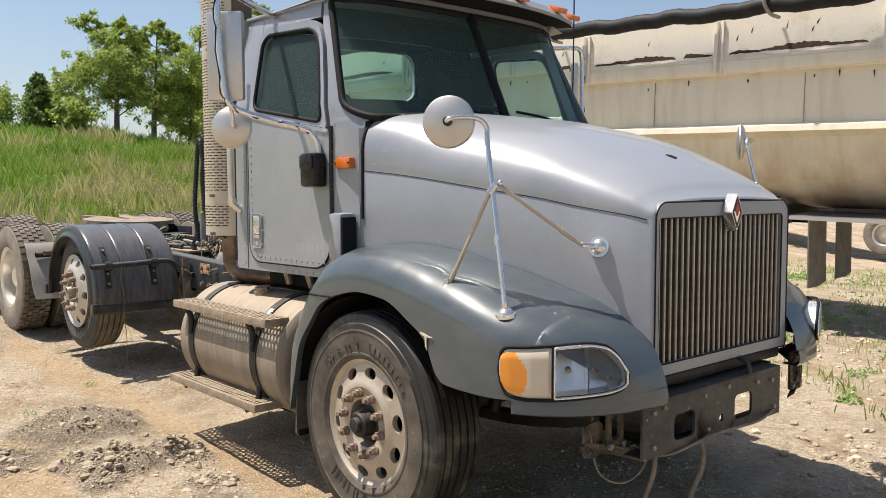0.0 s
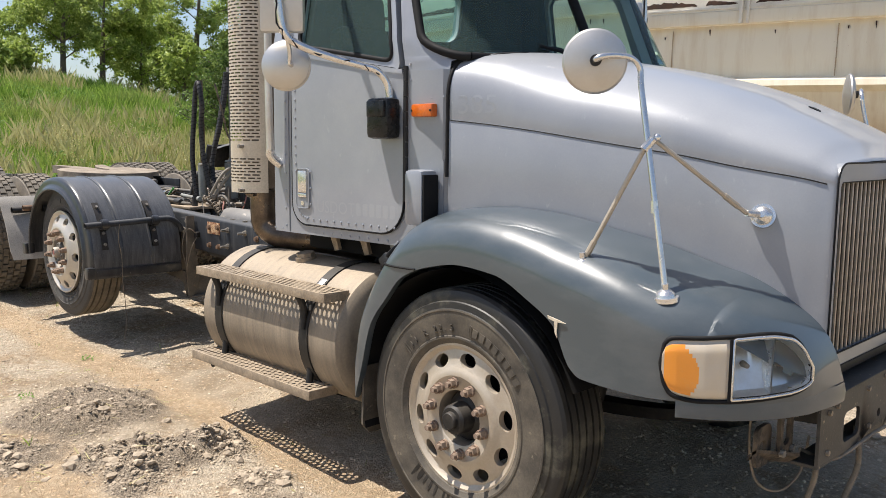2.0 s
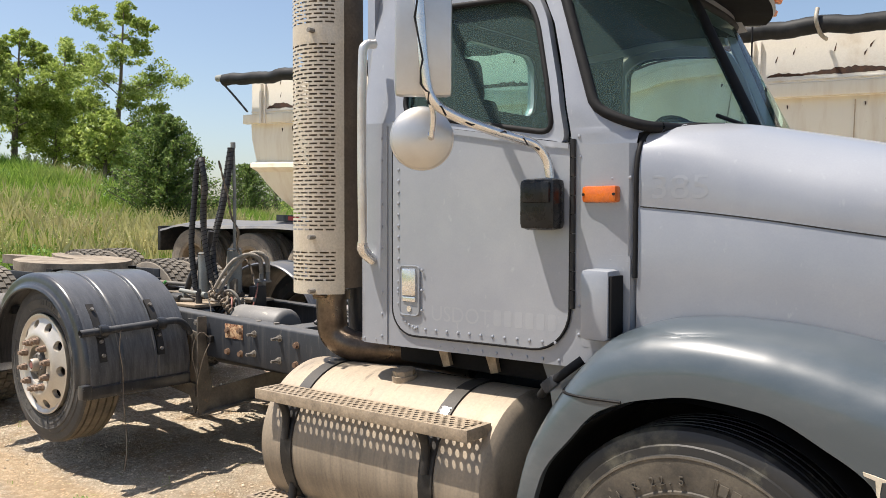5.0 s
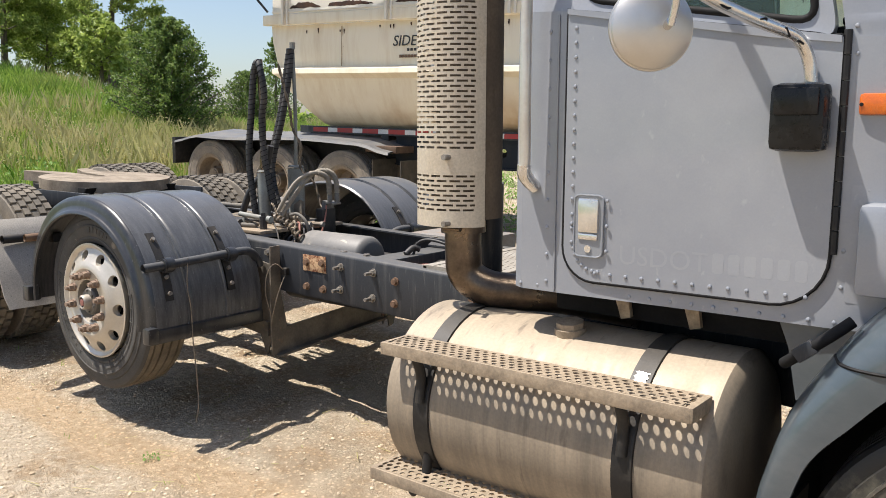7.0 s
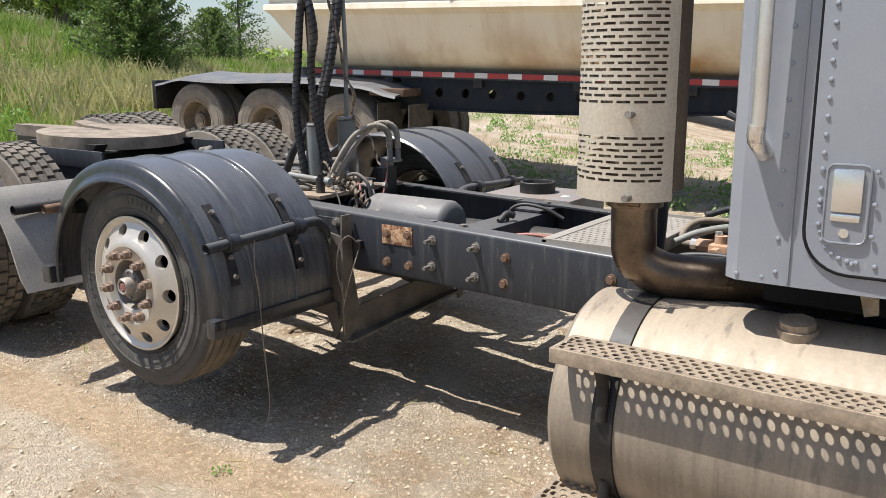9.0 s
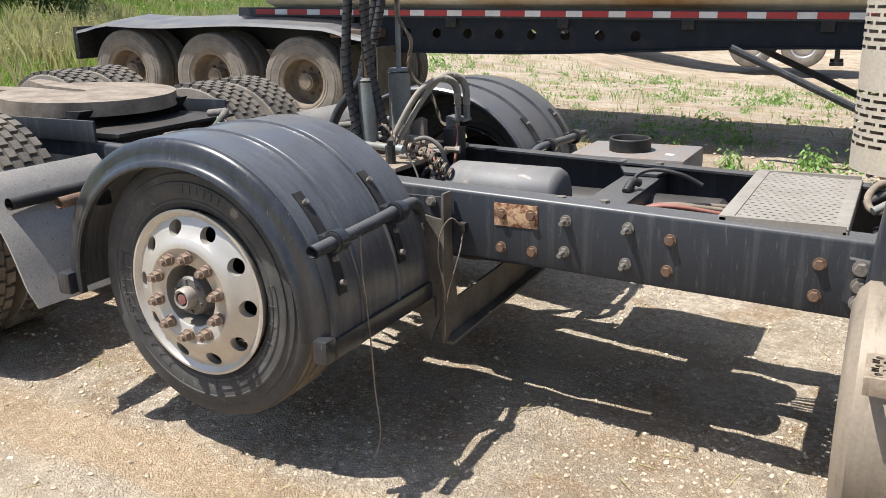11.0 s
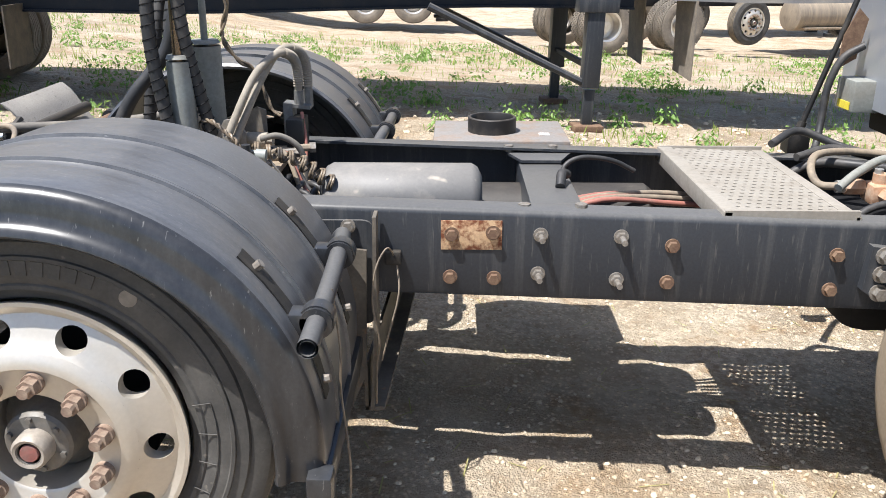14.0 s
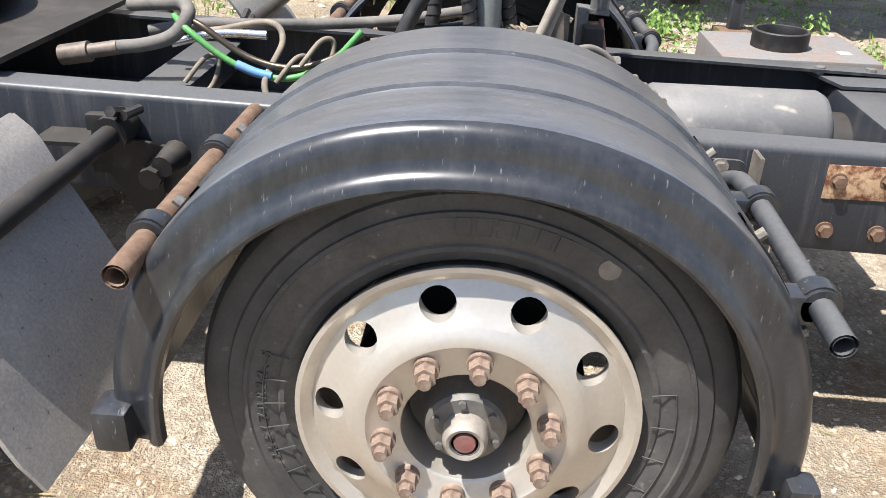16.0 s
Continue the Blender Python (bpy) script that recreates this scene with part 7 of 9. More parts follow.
tube(bm, [(-3.80, 0.0, 1.14), (-3.74, 0.0, 1.15), (-3.68, 0.01, 1.11), (-3.66, 0.02, 1.03), (-3.665, 0.02, 0.98)], 0.010, 10, 6)
part("hose_end", bm, GREY_HOSE, truck)
bm = B()
rod(bm, (-3.86, 0.06, 1.13), (-3.79, 0.05, 1.125), 0.020, 14, 0.025)
rod(bm, (-3.79, 0.05, 1.125), (-3.77, 0.048, 1.124), 0.016, 10)
part("brake_coupling", bm, PALE_HOSE, truck)
bm = B()
slab(bm, [(-3.885, 0.10, 1.08), (-3.80, 0.10, 1.08), (-3.80, 0.10, 1.215), (-3.83, 0.10, 1.225), (-3.885, 0.10, 1.19)], (0, 0.010, 0))
part("stand_plate", bm, HANGER, truck)
bm = B()
tube(bm, [(-3.735, -0.19, 1.12), (-3.69, -0.20, 1.06), (-3.65, -0.22, 0.99)], 0.004, 6, 5)
part("thin_line", bm, GREY_HOSE, truck)
rnd = random.Random(7)
for k in range(9):                                        # hoses lying on the deck towards the fifth wheel
    y0 = -0.24 + 0.065 * k
    pts = [(-3.86 - 0.08 * rnd.random(), y0 * 0.8, 1.085 + 0.02 * rnd.random())]
    for j in range(1, 6):
        pts.append((-3.87 - 0.10 * j, y0 + 0.10 * (rnd.random() - 0.5), 1.085 + 0.045 * rnd.random()))
    bm = B()
    tube(bm, pts, rnd.choice((0.010, 0.014, 0.018)), 12, 6, 0.0 if k % 3 else 0.12)
    part("deck_hose", bm, rnd.choice((GREY_HOSE, GREY_HOSE, TAN_HOSE, BLACK_HOSE)), truck)
for y, z in ((-0.235, 1.098), (-0.185, 1.10)):            # short corrugated sleeves
    bm = B()
    tube(bm, [(-4.30, y + 0.03, z), (-4.15, y + 0.01, z), (-3.98, y, z)], 0.023, 10, 14, 0.16)
    part("ribbed_sleeve", bm, BLACK_HOSE, truck)
bm = B()
rod(bm, (-4.02, -0.205, 1.150), (-3.77, -0.20, 1.135), 0.015, 14)
rod(bm, (-3.77, -0.20, 1.135), (-3.74, -0.20, 1.133), 0.019, 14)
box(bm, (-3.99, -0.215, 1.07), (-3.97, -0.19, 1.14), 0.003)
part("pale_pipe", bm, GREY_PVC, truck, "pale grey air pipe")
bm = B()
rod(bm, (-3.795, -0.215, 1.05), (-3.795, -0.215, 1.15), 0.022, 8)
rod(bm, (-3.795, -0.215, 1.15), (-3.795, -0.215, 1.17), 0.014, 10)
part("drain_valve", bm, BLACK_HOSE, truck)
bm = B()                                                  # lug plate with a pivot
slab(bm, [(-3.97, 0.02, 1.075), (-3.86, 0.02, 1.075), (-3.85, 0.02, 1.15), (-3.88, 0.02, 1.20), (-3.92, 0.02, 1.195), (-3.96, 0.02, 1.12)], (0, 0.014, 0))
rod(bm, (-3.90, -0.03, 1.13), (-3.90, 0.06, 1.13), 0.024, 14)
part("pivot_lug", bm, stuff("dusty_grey_steel", (0.22, 0.205, 0.18), (0.30, 0.26, 0.20), 0.6, 0.3, 14, (0.4, 0.7)), truck)
bm = B()
box(bm, (-3.75, 0.16, 0.98), (-3.69, 0.27, 1.17), 0.006)
box(bm, (-3.80, 0.19, 1.0), (-3.75, 0.25, 1.10), 0.006)
part("valve_block", bm, BLACK_DIRTY, truck)
bm = B()
tube(bm, [(-3.70, 0.20, 1.19), (-3.685, 0.17, 1.10), (-3.68, 0.13, 1.02), (-3.66, 0.05, 0.97)], 0.006, 6, 5)
part("red_line", bm, RED_HOSE, truck)
bm = B()
tube(bm, coil((-3.90, 0.0, 1.07), (-3.60, -0.10, 0.95), 0.036, 7), 0.010, 6, 1)
part("coiled_cable", bm, BLACK_HOSE, truck, "black coiled cable")
for k in range(4):                                        # fittings on the deck edge
    a = Vector((-3.82 + 0.035 * k, -0.10 + 0.07 * k, 1.085))
    bm = B()
    rod(bm, a, a + Vector((0.05, 0.01, 0.0)), 0.013, 8)
    fit = part("fitting", bm, (BOLT, TAN_HOSE)[k % 2], truck)
    bm = B()
    rod(bm, a + Vector((0.05, 0.01, 0.0)), a + Vector((0.07, 0.014, 0)), 0.018, 6)
    part("fitting_nut", bm, BOLT, fit)
for k in range(5):
    bm = B()
    tube(bm, [(-3.80, 0.12 - 0.03 * k, 1.08), (-3.72, 0.10 - 0.035 * k, 1.06 + 0.012 * k), (-3.66, 0.06 - 0.04 * k, 1.0), (-3.60, 0.04 - 0.05 * k, 0.93)], 0.0075, 6, 5)
    part("line", bm, (BLACK_HOSE, TAN_HOSE, BLACK_HOSE, RED_HOSE, TAN_HOSE)[k], truck)
for k in range(5):
    bm = B()
    x, y = -3.70 + 0.02 * k, -0.22 + 0.09 * k
    tube(bm, coil((x, y, 0.93), (x + 0.06, y + 0.05, 0.97), 0.05, 2), 0.010, 6, 1)
    part("coiled_line", bm, BLACK_HOSE, truck)
# hoses between the rails behind the pusher axle
for pts, mat, r in (([(-4.36, -0.10, 1.19), (-4.433, -0.12, 1.116), (-4.527, -0.12, 1.066), (-4.62, -0.12, 1.061), (-4.725, -0.12, 1.102), (-4.825, -0.11, 1.172), (-4.88, -0.06, 1.20)], GREEN_HOSE, 0.0090),
                    ([(-4.36, -0.08, 1.17), (-4.45, -0.10, 1.11), (-4.56, -0.11, 1.085), (-4.68, -0.10, 1.11), (-4.80, -0.09, 1.185), (-4.88, -0.04, 1.20)], EXHAUST, 0.009),
                    ([(-4.70, -0.121, 1.091), (-4.65, -0.122, 1.072), (-4.605, -0.122, 1.062)], BLUE_HOSE, 0.0125),
                    ([(-5.04, -0.12, 1.120), (-4.95, -0.11, 1.130), (-4.875, -0.10, 1.155), (-4.835, -0.08, 1.205), (-4.86, -0.03, 1.225), (-4.93, 0.02, 1.215), (-5.05, 0.06, 1.20)], GREY_HOSE, 0.019),
                    ([(-5.0, 0.05, 1.13), (-4.85, 0.08, 1.15), (-4.70, 0.10, 1.15), (-4.5, 0.2, 1.14), (-4.3, 0.25, 1.15), (-4.1, 0.28, 1.18)], GREY_HOSE, 0.017),
                    ([(-4.92, 0.0, 1.11), (-4.80, 0.05, 1.13), (-4.66, 0.06, 1.13)], CHROME, 0.013),
                    ([(-4.90, 0.12, 1.12), (-4.80, 0.06, 1.14), (-4.66, 0.09, 1.16), (-4.60, 0.0, 1.13), (-4.62, -0.14, 1.05), (-4.58, -0.2, 0.98)], TAN_HOSE, 0.009)):
    bm = B()
    tube(bm, pts, r, 14, 8)
    part("air_hose" if mat in (GREEN_HOSE, GREY_HOSE) else "line", bm, mat, truck)
for (x, y, z) in ((-4.52, -0.14, 1.10), (-4.59, -0.14, 1.05), (-4.84, -0.14, 1.04)):
    bm = B()
    tube(bm, [(x, y, z), (x + 0.05, y + 0.04, z + 0.06), (x + 0.08, y + 0.06, z + 0.05), (x + 0.06, y + 0.03, z - 0.02), (x, y - 0.03, z - 0.05)], 0.007, 6, 5)
    part("cable_hook", bm, TAN_HOSE, truck)
bm = B()
rod(bm, (-5.18, -0.125, 1.094), (-5.10, -0.123, 1.108), 0.028, 18)
rod(bm, (-5.10, -0.123, 1.108), (-5.02, -0.12, 1.122), 0.020, 16)
part("hose_coupling", bm, stuff("worn_brown_coupling", (0.15, 0.12, 0.095), (0.24, 0.20, 0.155), 0.5, 0.3, 25, (0.4, 0.7)), truck)
bm = B()
box(bm, (-4.98, -0.40, 0.95), (-4.83, 0.40, 1.03), 0.01)
part("cross_member", bm, BLACK_STEEL, truck)
bm = B()
box(bm, (-4.20, -0.40, 0.90), (-4.05, 0.40, 0.98), 0.01)
part("cross_member", bm, BLACK_STEEL, truck)
# quarter fenders ahead of the drive wheels
for s in (-1, 1):
    bm = B()
    rows = []
    for k in range(17):
        a = k / 16
        zz = 1.125 - 0.485 * a
        xx = ease(a, [0, 0.05, 0.26, 0.40, 0.57, 0.8, 1.0], [-5.01, -4.98, -4.915, -4.868, -4.825, -4.780, -4.738])
        y0, y1 = 0.70 + 0.04 * smooth(a * 2), 1.275 - 0.012 * smooth((a - 0.85) / 0.15)
        rows.append([(xx + dx - 0.02 * (y - 0.85), s * y, zz) for y, dx in ((y0, 0.0), (y0, 0.010), ((y0 + y1) / 2, 0.016), (y1, 0.010), (y1, 0.0), ((y0 + y1) / 2, 0.006))])
    loft(bm, rows, closed=True)
    q = part("quarter_fender", bm, stuff("dusty_black_sheet", (0.27, 0.25, 0.225), (0.40, 0.37, 0.32), 0.7, 0, 3, (0.35, 0.75), 150, 0.2, grain=0.2, flecks=((0.12, 0.11, 0.10), 60.0, None, 0.66, 0.74)), truck, "dusty black quarter fender")
    bm = B()
    tube(bm, [(-4.885, s * 0.435, 1.022), (-4.885, s * 0.80, 1.022), (-4.885, s * 1.215, 1.022)], 0.0245, 14, 3, caps=False)
    tube(bm, [(-4.885, s * 0.80, 1.022), (-4.885, s * 1.21, 1.022)], 0.020, 14, 1, caps=False)
    part("support_pipe", bm, BLACK_DIRTY, q)
    bm = B()
    rod(bm, (-4.885, s * 0.44, 1.022), (-4.885, s * 0.53, 1.022), 0.042, 18)
    slab(bm, [(-5.06, s * 0.455, 1.01), (-4.90, s * 0.455, 1.01), (-4.90, s * 0.455, 1.0), (-5.06, s * 0.455, 1.0)], (0, s * 0.10, 0))
    rod(bm, (-4.83, s * 0.47, 1.07), (-4.84, s * 0.54, 1.075), 0.012, 8)
    rod(bm, (-4.76, s * 0.45, 0.955), (-4.77, s * 0.53, 0.95), 0.036, 12, 0.026)
    slab(bm, [(-4.90, s * 0.46, 1.0), (-4.78, s * 0.46, 0.98), (-4.80, s * 0.46, 0.84), (-4.86, s * 0.46, 0.78), (-4.92, s * 0.46, 0.90)], (0, s * 0.014, 0))
    box(bm, (-4.97, min(s * 0.435, s * 0.47), 0.90), (-4.86, max(s * 0.435, s * 0.47), 1.05), 0.01)
    rod(bm, (-4.86, s * 0.50, 1.07), (-4.86, s * 0.56, 1.09), 0.014, 6)
    rod(bm, (-4.80, s * 0.46, 0.93), (-4.80, s * 0.54, 0.92), 0.028, 8)
    part("pipe_bracket", bm, BLACK_DIRTY, q)
# black side rail plates over the drive axles and the fifth wheel
for s in (-1, 1):
    bm = B()
    box(bm, (-7.6, min(s * 0.44, s * 0.455), rail_top(-6.3) - 0.03), (-5.3, max(s * 0.44, s * 0.455), rail_top(-6.3) + 0.075), 0.004)
    part("side_plate", bm, BLACK_STEEL, truck)
bm = B()
# throat opens to the rear
outline = [(0.46 * math.cos(a), 0.46 * math.sin(a)) for a in np.linspace(radians(-155), radians(155), 40)] + [(-0.75, 0.26), (-0.72, 0.16), (-0.42, 0.045), (-0.06, 0.035), (-0.03, 0.0), (-0.06, -0.035), (-0.42, -0.045), (-0.72, -0.16), (-0.75, -0.26)]
slab(bm, [Vector((-5.88 + x, 0.01 + y, 1.292 - 0.04 * x)) for x, y in outline], (0, 0, -0.075))
part("fifth_wheel", bm, stuff("greasy_fifth_wheel", (0.33, 0.27, 0.20), (0.12, 0.092, 0.066), 0.6, 0.1, 7, (0.35, 0.75), 60, 0.2), truck, "dusty greased fifth wheel plate", angle=30)
bm = B()
slab(bm, [(-6.25, -0.36, 1.24), (-5.50, -0.36, 1.24), (-5.62, -0.36, 1.10), (-6.1, -0.36, 1.10)], (0, 0.08, 0))
slab(bm, [(-6.25, 0.28, 1.24), (-5.50, 0.28, 1.24), (-5.62, 0.28, 1.10), (-6.1, 0.28, 1.10)], (0, 0.08, 0))
box(bm, (-6.4, -0.40, 1.135), (-5.2, 0.40, 1.15))
part("fifth_wheel_base", bm, BLACK_DIRTY, truck)

# front underside: hanging wires, tubes, brackets
for pts, r in (([(1.0, -0.72, 0.72), (1.0, -0.73, 0.55), (1.02, -0.70, 0.42), (1.06, -0.60, 0.37), (1.09, -0.50, 0.42), (1.10, -0.46, 0.55)], 0.0045),
               ([(1.15, -0.50, 0.55), (1.14, -0.50, 0.40), (1.10, -0.54, 0.25), (1.06, -0.58, 0.12), (1.08, -0.58, 0.03)], 0.010),
               ([(1.18, -0.22, 0.55), (1.19, -0.20, 0.40), (1.16, -0.25, 0.25), (1.14, -0.27, 0.10), (1.12, -0.30, 0.02)], 0.011),
               ([(1.13, -0.62, 0.55), (1.20, -0.50, 0.50), (1.24, -0.20, 0.535), (1.25, 0.15, 0.53), (1.22, 0.36, 0.54)], 0.0065),
               ([(1.16, 0.12, 0.82), (1.21, 0.12, 0.80), (1.225, 0.12, 0.75)], 0.012)):
    bm = B()
    tube(bm, pts, r, 7, 8)
    part("hanging_line", bm, TAN_HOSE if r < 0.0115 and len(pts) != 3 else BLACK_HOSE, truck)
for s in (-1, 1):
    bm = B()                                              # worn bracket plates that once held the bumper
    ring_slab(bm, [(1.135, s * y, z) for y, z in rounded(0.70, 0.56, 0.80, 0.765, 0.02, 4)], [(1.135, s * y, z) for y, z in rounded(0.725, 0.60, 0.778, 0.70, 0.022, 4)], (-0.014, 0, 0))
    ring_slab(bm, [(1.10, s * y, z) for y, z in rounded(0.79, 0.54, 0.90, 0.68, 0.03, 4)], [(1.10, s * y, z) for y, z in rounded(0.825, 0.57, 0.87, 0.63, 0.02, 4)], (-0.014, 0, 0))
    slab(bm, [(1.135, s * 0.71, 0.70), (1.135, s * 0.80, 0.75), (1.04, s * 0.90, 0.76), (0.98, s * 0.86, 0.72)], (0, 0, 0.012))
    slab(bm, [(1.16, s * 0.695, 0.55), (1.10, s * 0.90, 0.60), (1.07, s * 0.90, 0.57), (1.12, s * 0.70, 0.52)], (0, 0, 0.012))
    bracket = part("bumper_bracket", bm, stuff("worn_tan_bracket", (0.115, 0.086, 0.058), (0.018, 0.017, 0.016), 0.7, 0.1, 16, (0.42, 0.62), 90, 0.4) if s < 0 else bpy.data.materials["worn_tan_bracket"], truck)
    for y, z in ((0.752, 0.735), (0.712, 0.58), (0.79, 0.58)):
        bm = B()
        rod(bm, (1.132, s * y, z), (1.148, s * y, z), 0.013, 6)
        part("bracket_bolt", bm, BOLT, bracket)
    bm = B()
    slab(bm, [(0.55, s * 0.43, 0.72), (1.15, s * 0.43, 0.75), (1.15, s * 0.43, 0.60), (0.90, s * 0.43, 0.58), (0.55, s * 0.43, 0.64)], (0, s * 0.03, 0))
    part("spring_hanger", bm, BLACK_DIRTY, truck)
    bm = B()
    rows = []
    for k in range(9):
        x = -0.65 + 1.5 * k / 8
        z = 0.58 - 0.10 * (1 - ((x - 0.05) / 0.75) ** 2)
        rows.append([(x, s * 0.40, z), (x, s * 0.49, z), (x, s * 0.49, z - 0.05), (x, s * 0.40, z - 0.05)])
    loft(bm, rows, closed=True)
    part("leaf_spring", bm, BLACK_DIRTY, truck)
for y, z in ((-0.62, 0.70), (-0.62, 0.56), (-0.55, 0.71), (-0.25, 0.71), (-0.22, 0.56), (0.20, 0.70), (0.33, 0.69), (0.36, 0.56), (-0.06, 0.72)):
    bm = B()                                              # bolt heads on the beam
    rod(bm, (1.219, y, z), (1.230, y, z), 0.010, 6)
    part("beam_bolt", bm, STEP, truck)
bm = B()
box(bm, (1.0, -0.55, 0.76), (1.15, 0.55, 0.83), 0.02)
part("radiator_foot", bm, BLACK_DIRTY, truck)

# cab rear wall fittings
bm = B()
box(bm, (-1.562, 0.72, 1.165), (-1.556, 0.80, 1.235))
part("warning_sticker", bm, YELLOW, cab)
bm = B()
box(bm, (-1.63, 0.64, 1.11), (-1.52, 0.80, 1.235), 0.01)
part("junction_box", bm, GREY_PVC, truck)
bm = B()
box(bm, (-1.635, 0.66, 1.12), (-1.631, 0.76, 1.15))
part("box_label", bm, YELLOW, truck)
bm = B()
rod(bm, (-1.79, 0.75, 0.97), (-1.62, 0.75, 1.55), 0.011, 12)
rod(bm, (-1.79, 0.75, 0.97), (-1.765, 0.75, 1.055), 0.017, 12)
part("strut_rod", bm, BLACK_DIRTY, truck, "long black strut rod behind the cab")
bm = B()
slab(bm, [(-1.665, 0.735, 1.27), (-1.60, 0.735, 1.31), (-1.575, 0.735, 1.46), (-1.615, 0.735, 1.50), (-1.66, 0.735, 1.40)], (0, 0.010, 0))
part("strut_bracket", bm, RUST, truck, "rusty strut bracket")
bm = B()
box(bm, (-1.83, 0.71, 0.93), (-1.74, 0.79, 1.015), 0.010)
part("battery_bracket", bm, BLACK_DIRTY, truck)
for pts in ([(-1.585, 0.72, 1.36), (-1.66, 0.72, 1.31), (-1.70, 0.72, 1.20), (-1.715, 0.70, 1.06), (-1.75, 0.64, 0.97), (-1.83, 0.52, 0.95)], [(-2.03, 0.36, 1.05), (-1.9, 0.45, 1.08), (-1.75, 0.40, 1.03), (-1.6, 0.35, 1.0)], [(-2.0, 0.20, 1.04), (-1.85, 0.25, 1.06), (-1.65, 0.2, 1.02)]):
    bm = B()
    tube(bm, pts, 0.0145, 10, 8, 0.03)
    part("cab_hose", bm, BLACK_HOSE, truck)


# ---- side-dump trailer beyond the truck: local x along it to the front, y away from the camera ----
TRL = pose(-9.40, 4.40, 0.05, 0, 1.4, 5.8)
trailer = root("side_dump_trailer", "cream side-dump trailer with rusty top boards and rolled black tarp", "trailer", TRL)


def trailer_ground(u, v):
    q = TRL @ Vector((u, v, 0))
    return ground_z(q.x, q.y) - q.z


TUB = [(0.20, 3.02), (0.17, 2.80), (0.20, 2.46), (0.06, 2.42), (0.05, 2.36), (0.17, 2.30), (0.22, 2.12), (0.33, 1.90), (0.52, 1.70), (0.80, 1.57), (1.28, 1.52)]
TUB = TUB + [(2.56 - y, z) for y, z in TUB[-2::-1]]


def tub_end(z):
    return 0.22 * (3.02 - z) if z > 2.33 else 0.15 + 0.85 * (2.33 - z)


bm = B()
rows = [[(tub_end(z), y, z) for y, z in TUB]]
for u in (1.0, 3.0, 5.0, 7.0, 9.0):
    rows.append([(u, y, z) for y, z in TUB])
rows.append([(11.0 - tub_end(z), y, z) for y, z in TUB])
made = loft(bm, rows)
bm.faces.new(made[0])
bm.faces.new(made[-1][::-1])
tm, t, p = nodes_of("weathered_cream_tub")
streak = noise_node(t, 2.2, 6, 0.7, (2.5, 1, 0.35))
patch = noise_node(t, 0.9, 5, 0.6)
fleck = noise_node(t, 22.0, 4, 0.7)
c0 = mix(t, ramp(t, streak, 0.45, 0.75), (0.78, 0.71, 0.565), (0.66, 0.555, 0.40))
geo = t.nodes.new("ShaderNodeNewGeometry")
sep = t.nodes.new("ShaderNodeSeparateXYZ")
t.links.new(geo.outputs["Position"], sep.inputs[0])
low = t.nodes.new("ShaderNodeMapRange")
t.links.new(sep.outputs["Z"], low.inputs["Value"])
low.inputs["From Min"].default_value, low.inputs["From Max"].default_value = 2.2, 1.7
mu = t.nodes.new("ShaderNodeMath")
mu.operation = "MULTIPLY"
t.links.new(low.outputs[0], mu.inputs[0])
t.links.new(ramp(t, patch, 0.42, 0.68), mu.inputs[1])
c1 = mix(t, mu.outputs[0], c0, (0.40, 0.24, 0.11))
c2 = mix(t, ramp(t, fleck, 0.70, 0.76), c1, (0.28, 0.13, 0.05))
t.links.new(c2, p.inputs["Base Color"])
p.inputs["Roughness"].default_value = 0.5
bump(t, p, fleck, 0.06, 0.004)
TUB_PAINT = tm
tub = part("tub", bm, TUB_PAINT, trailer, "cream rounded dump tub with rust stains", angle=30)
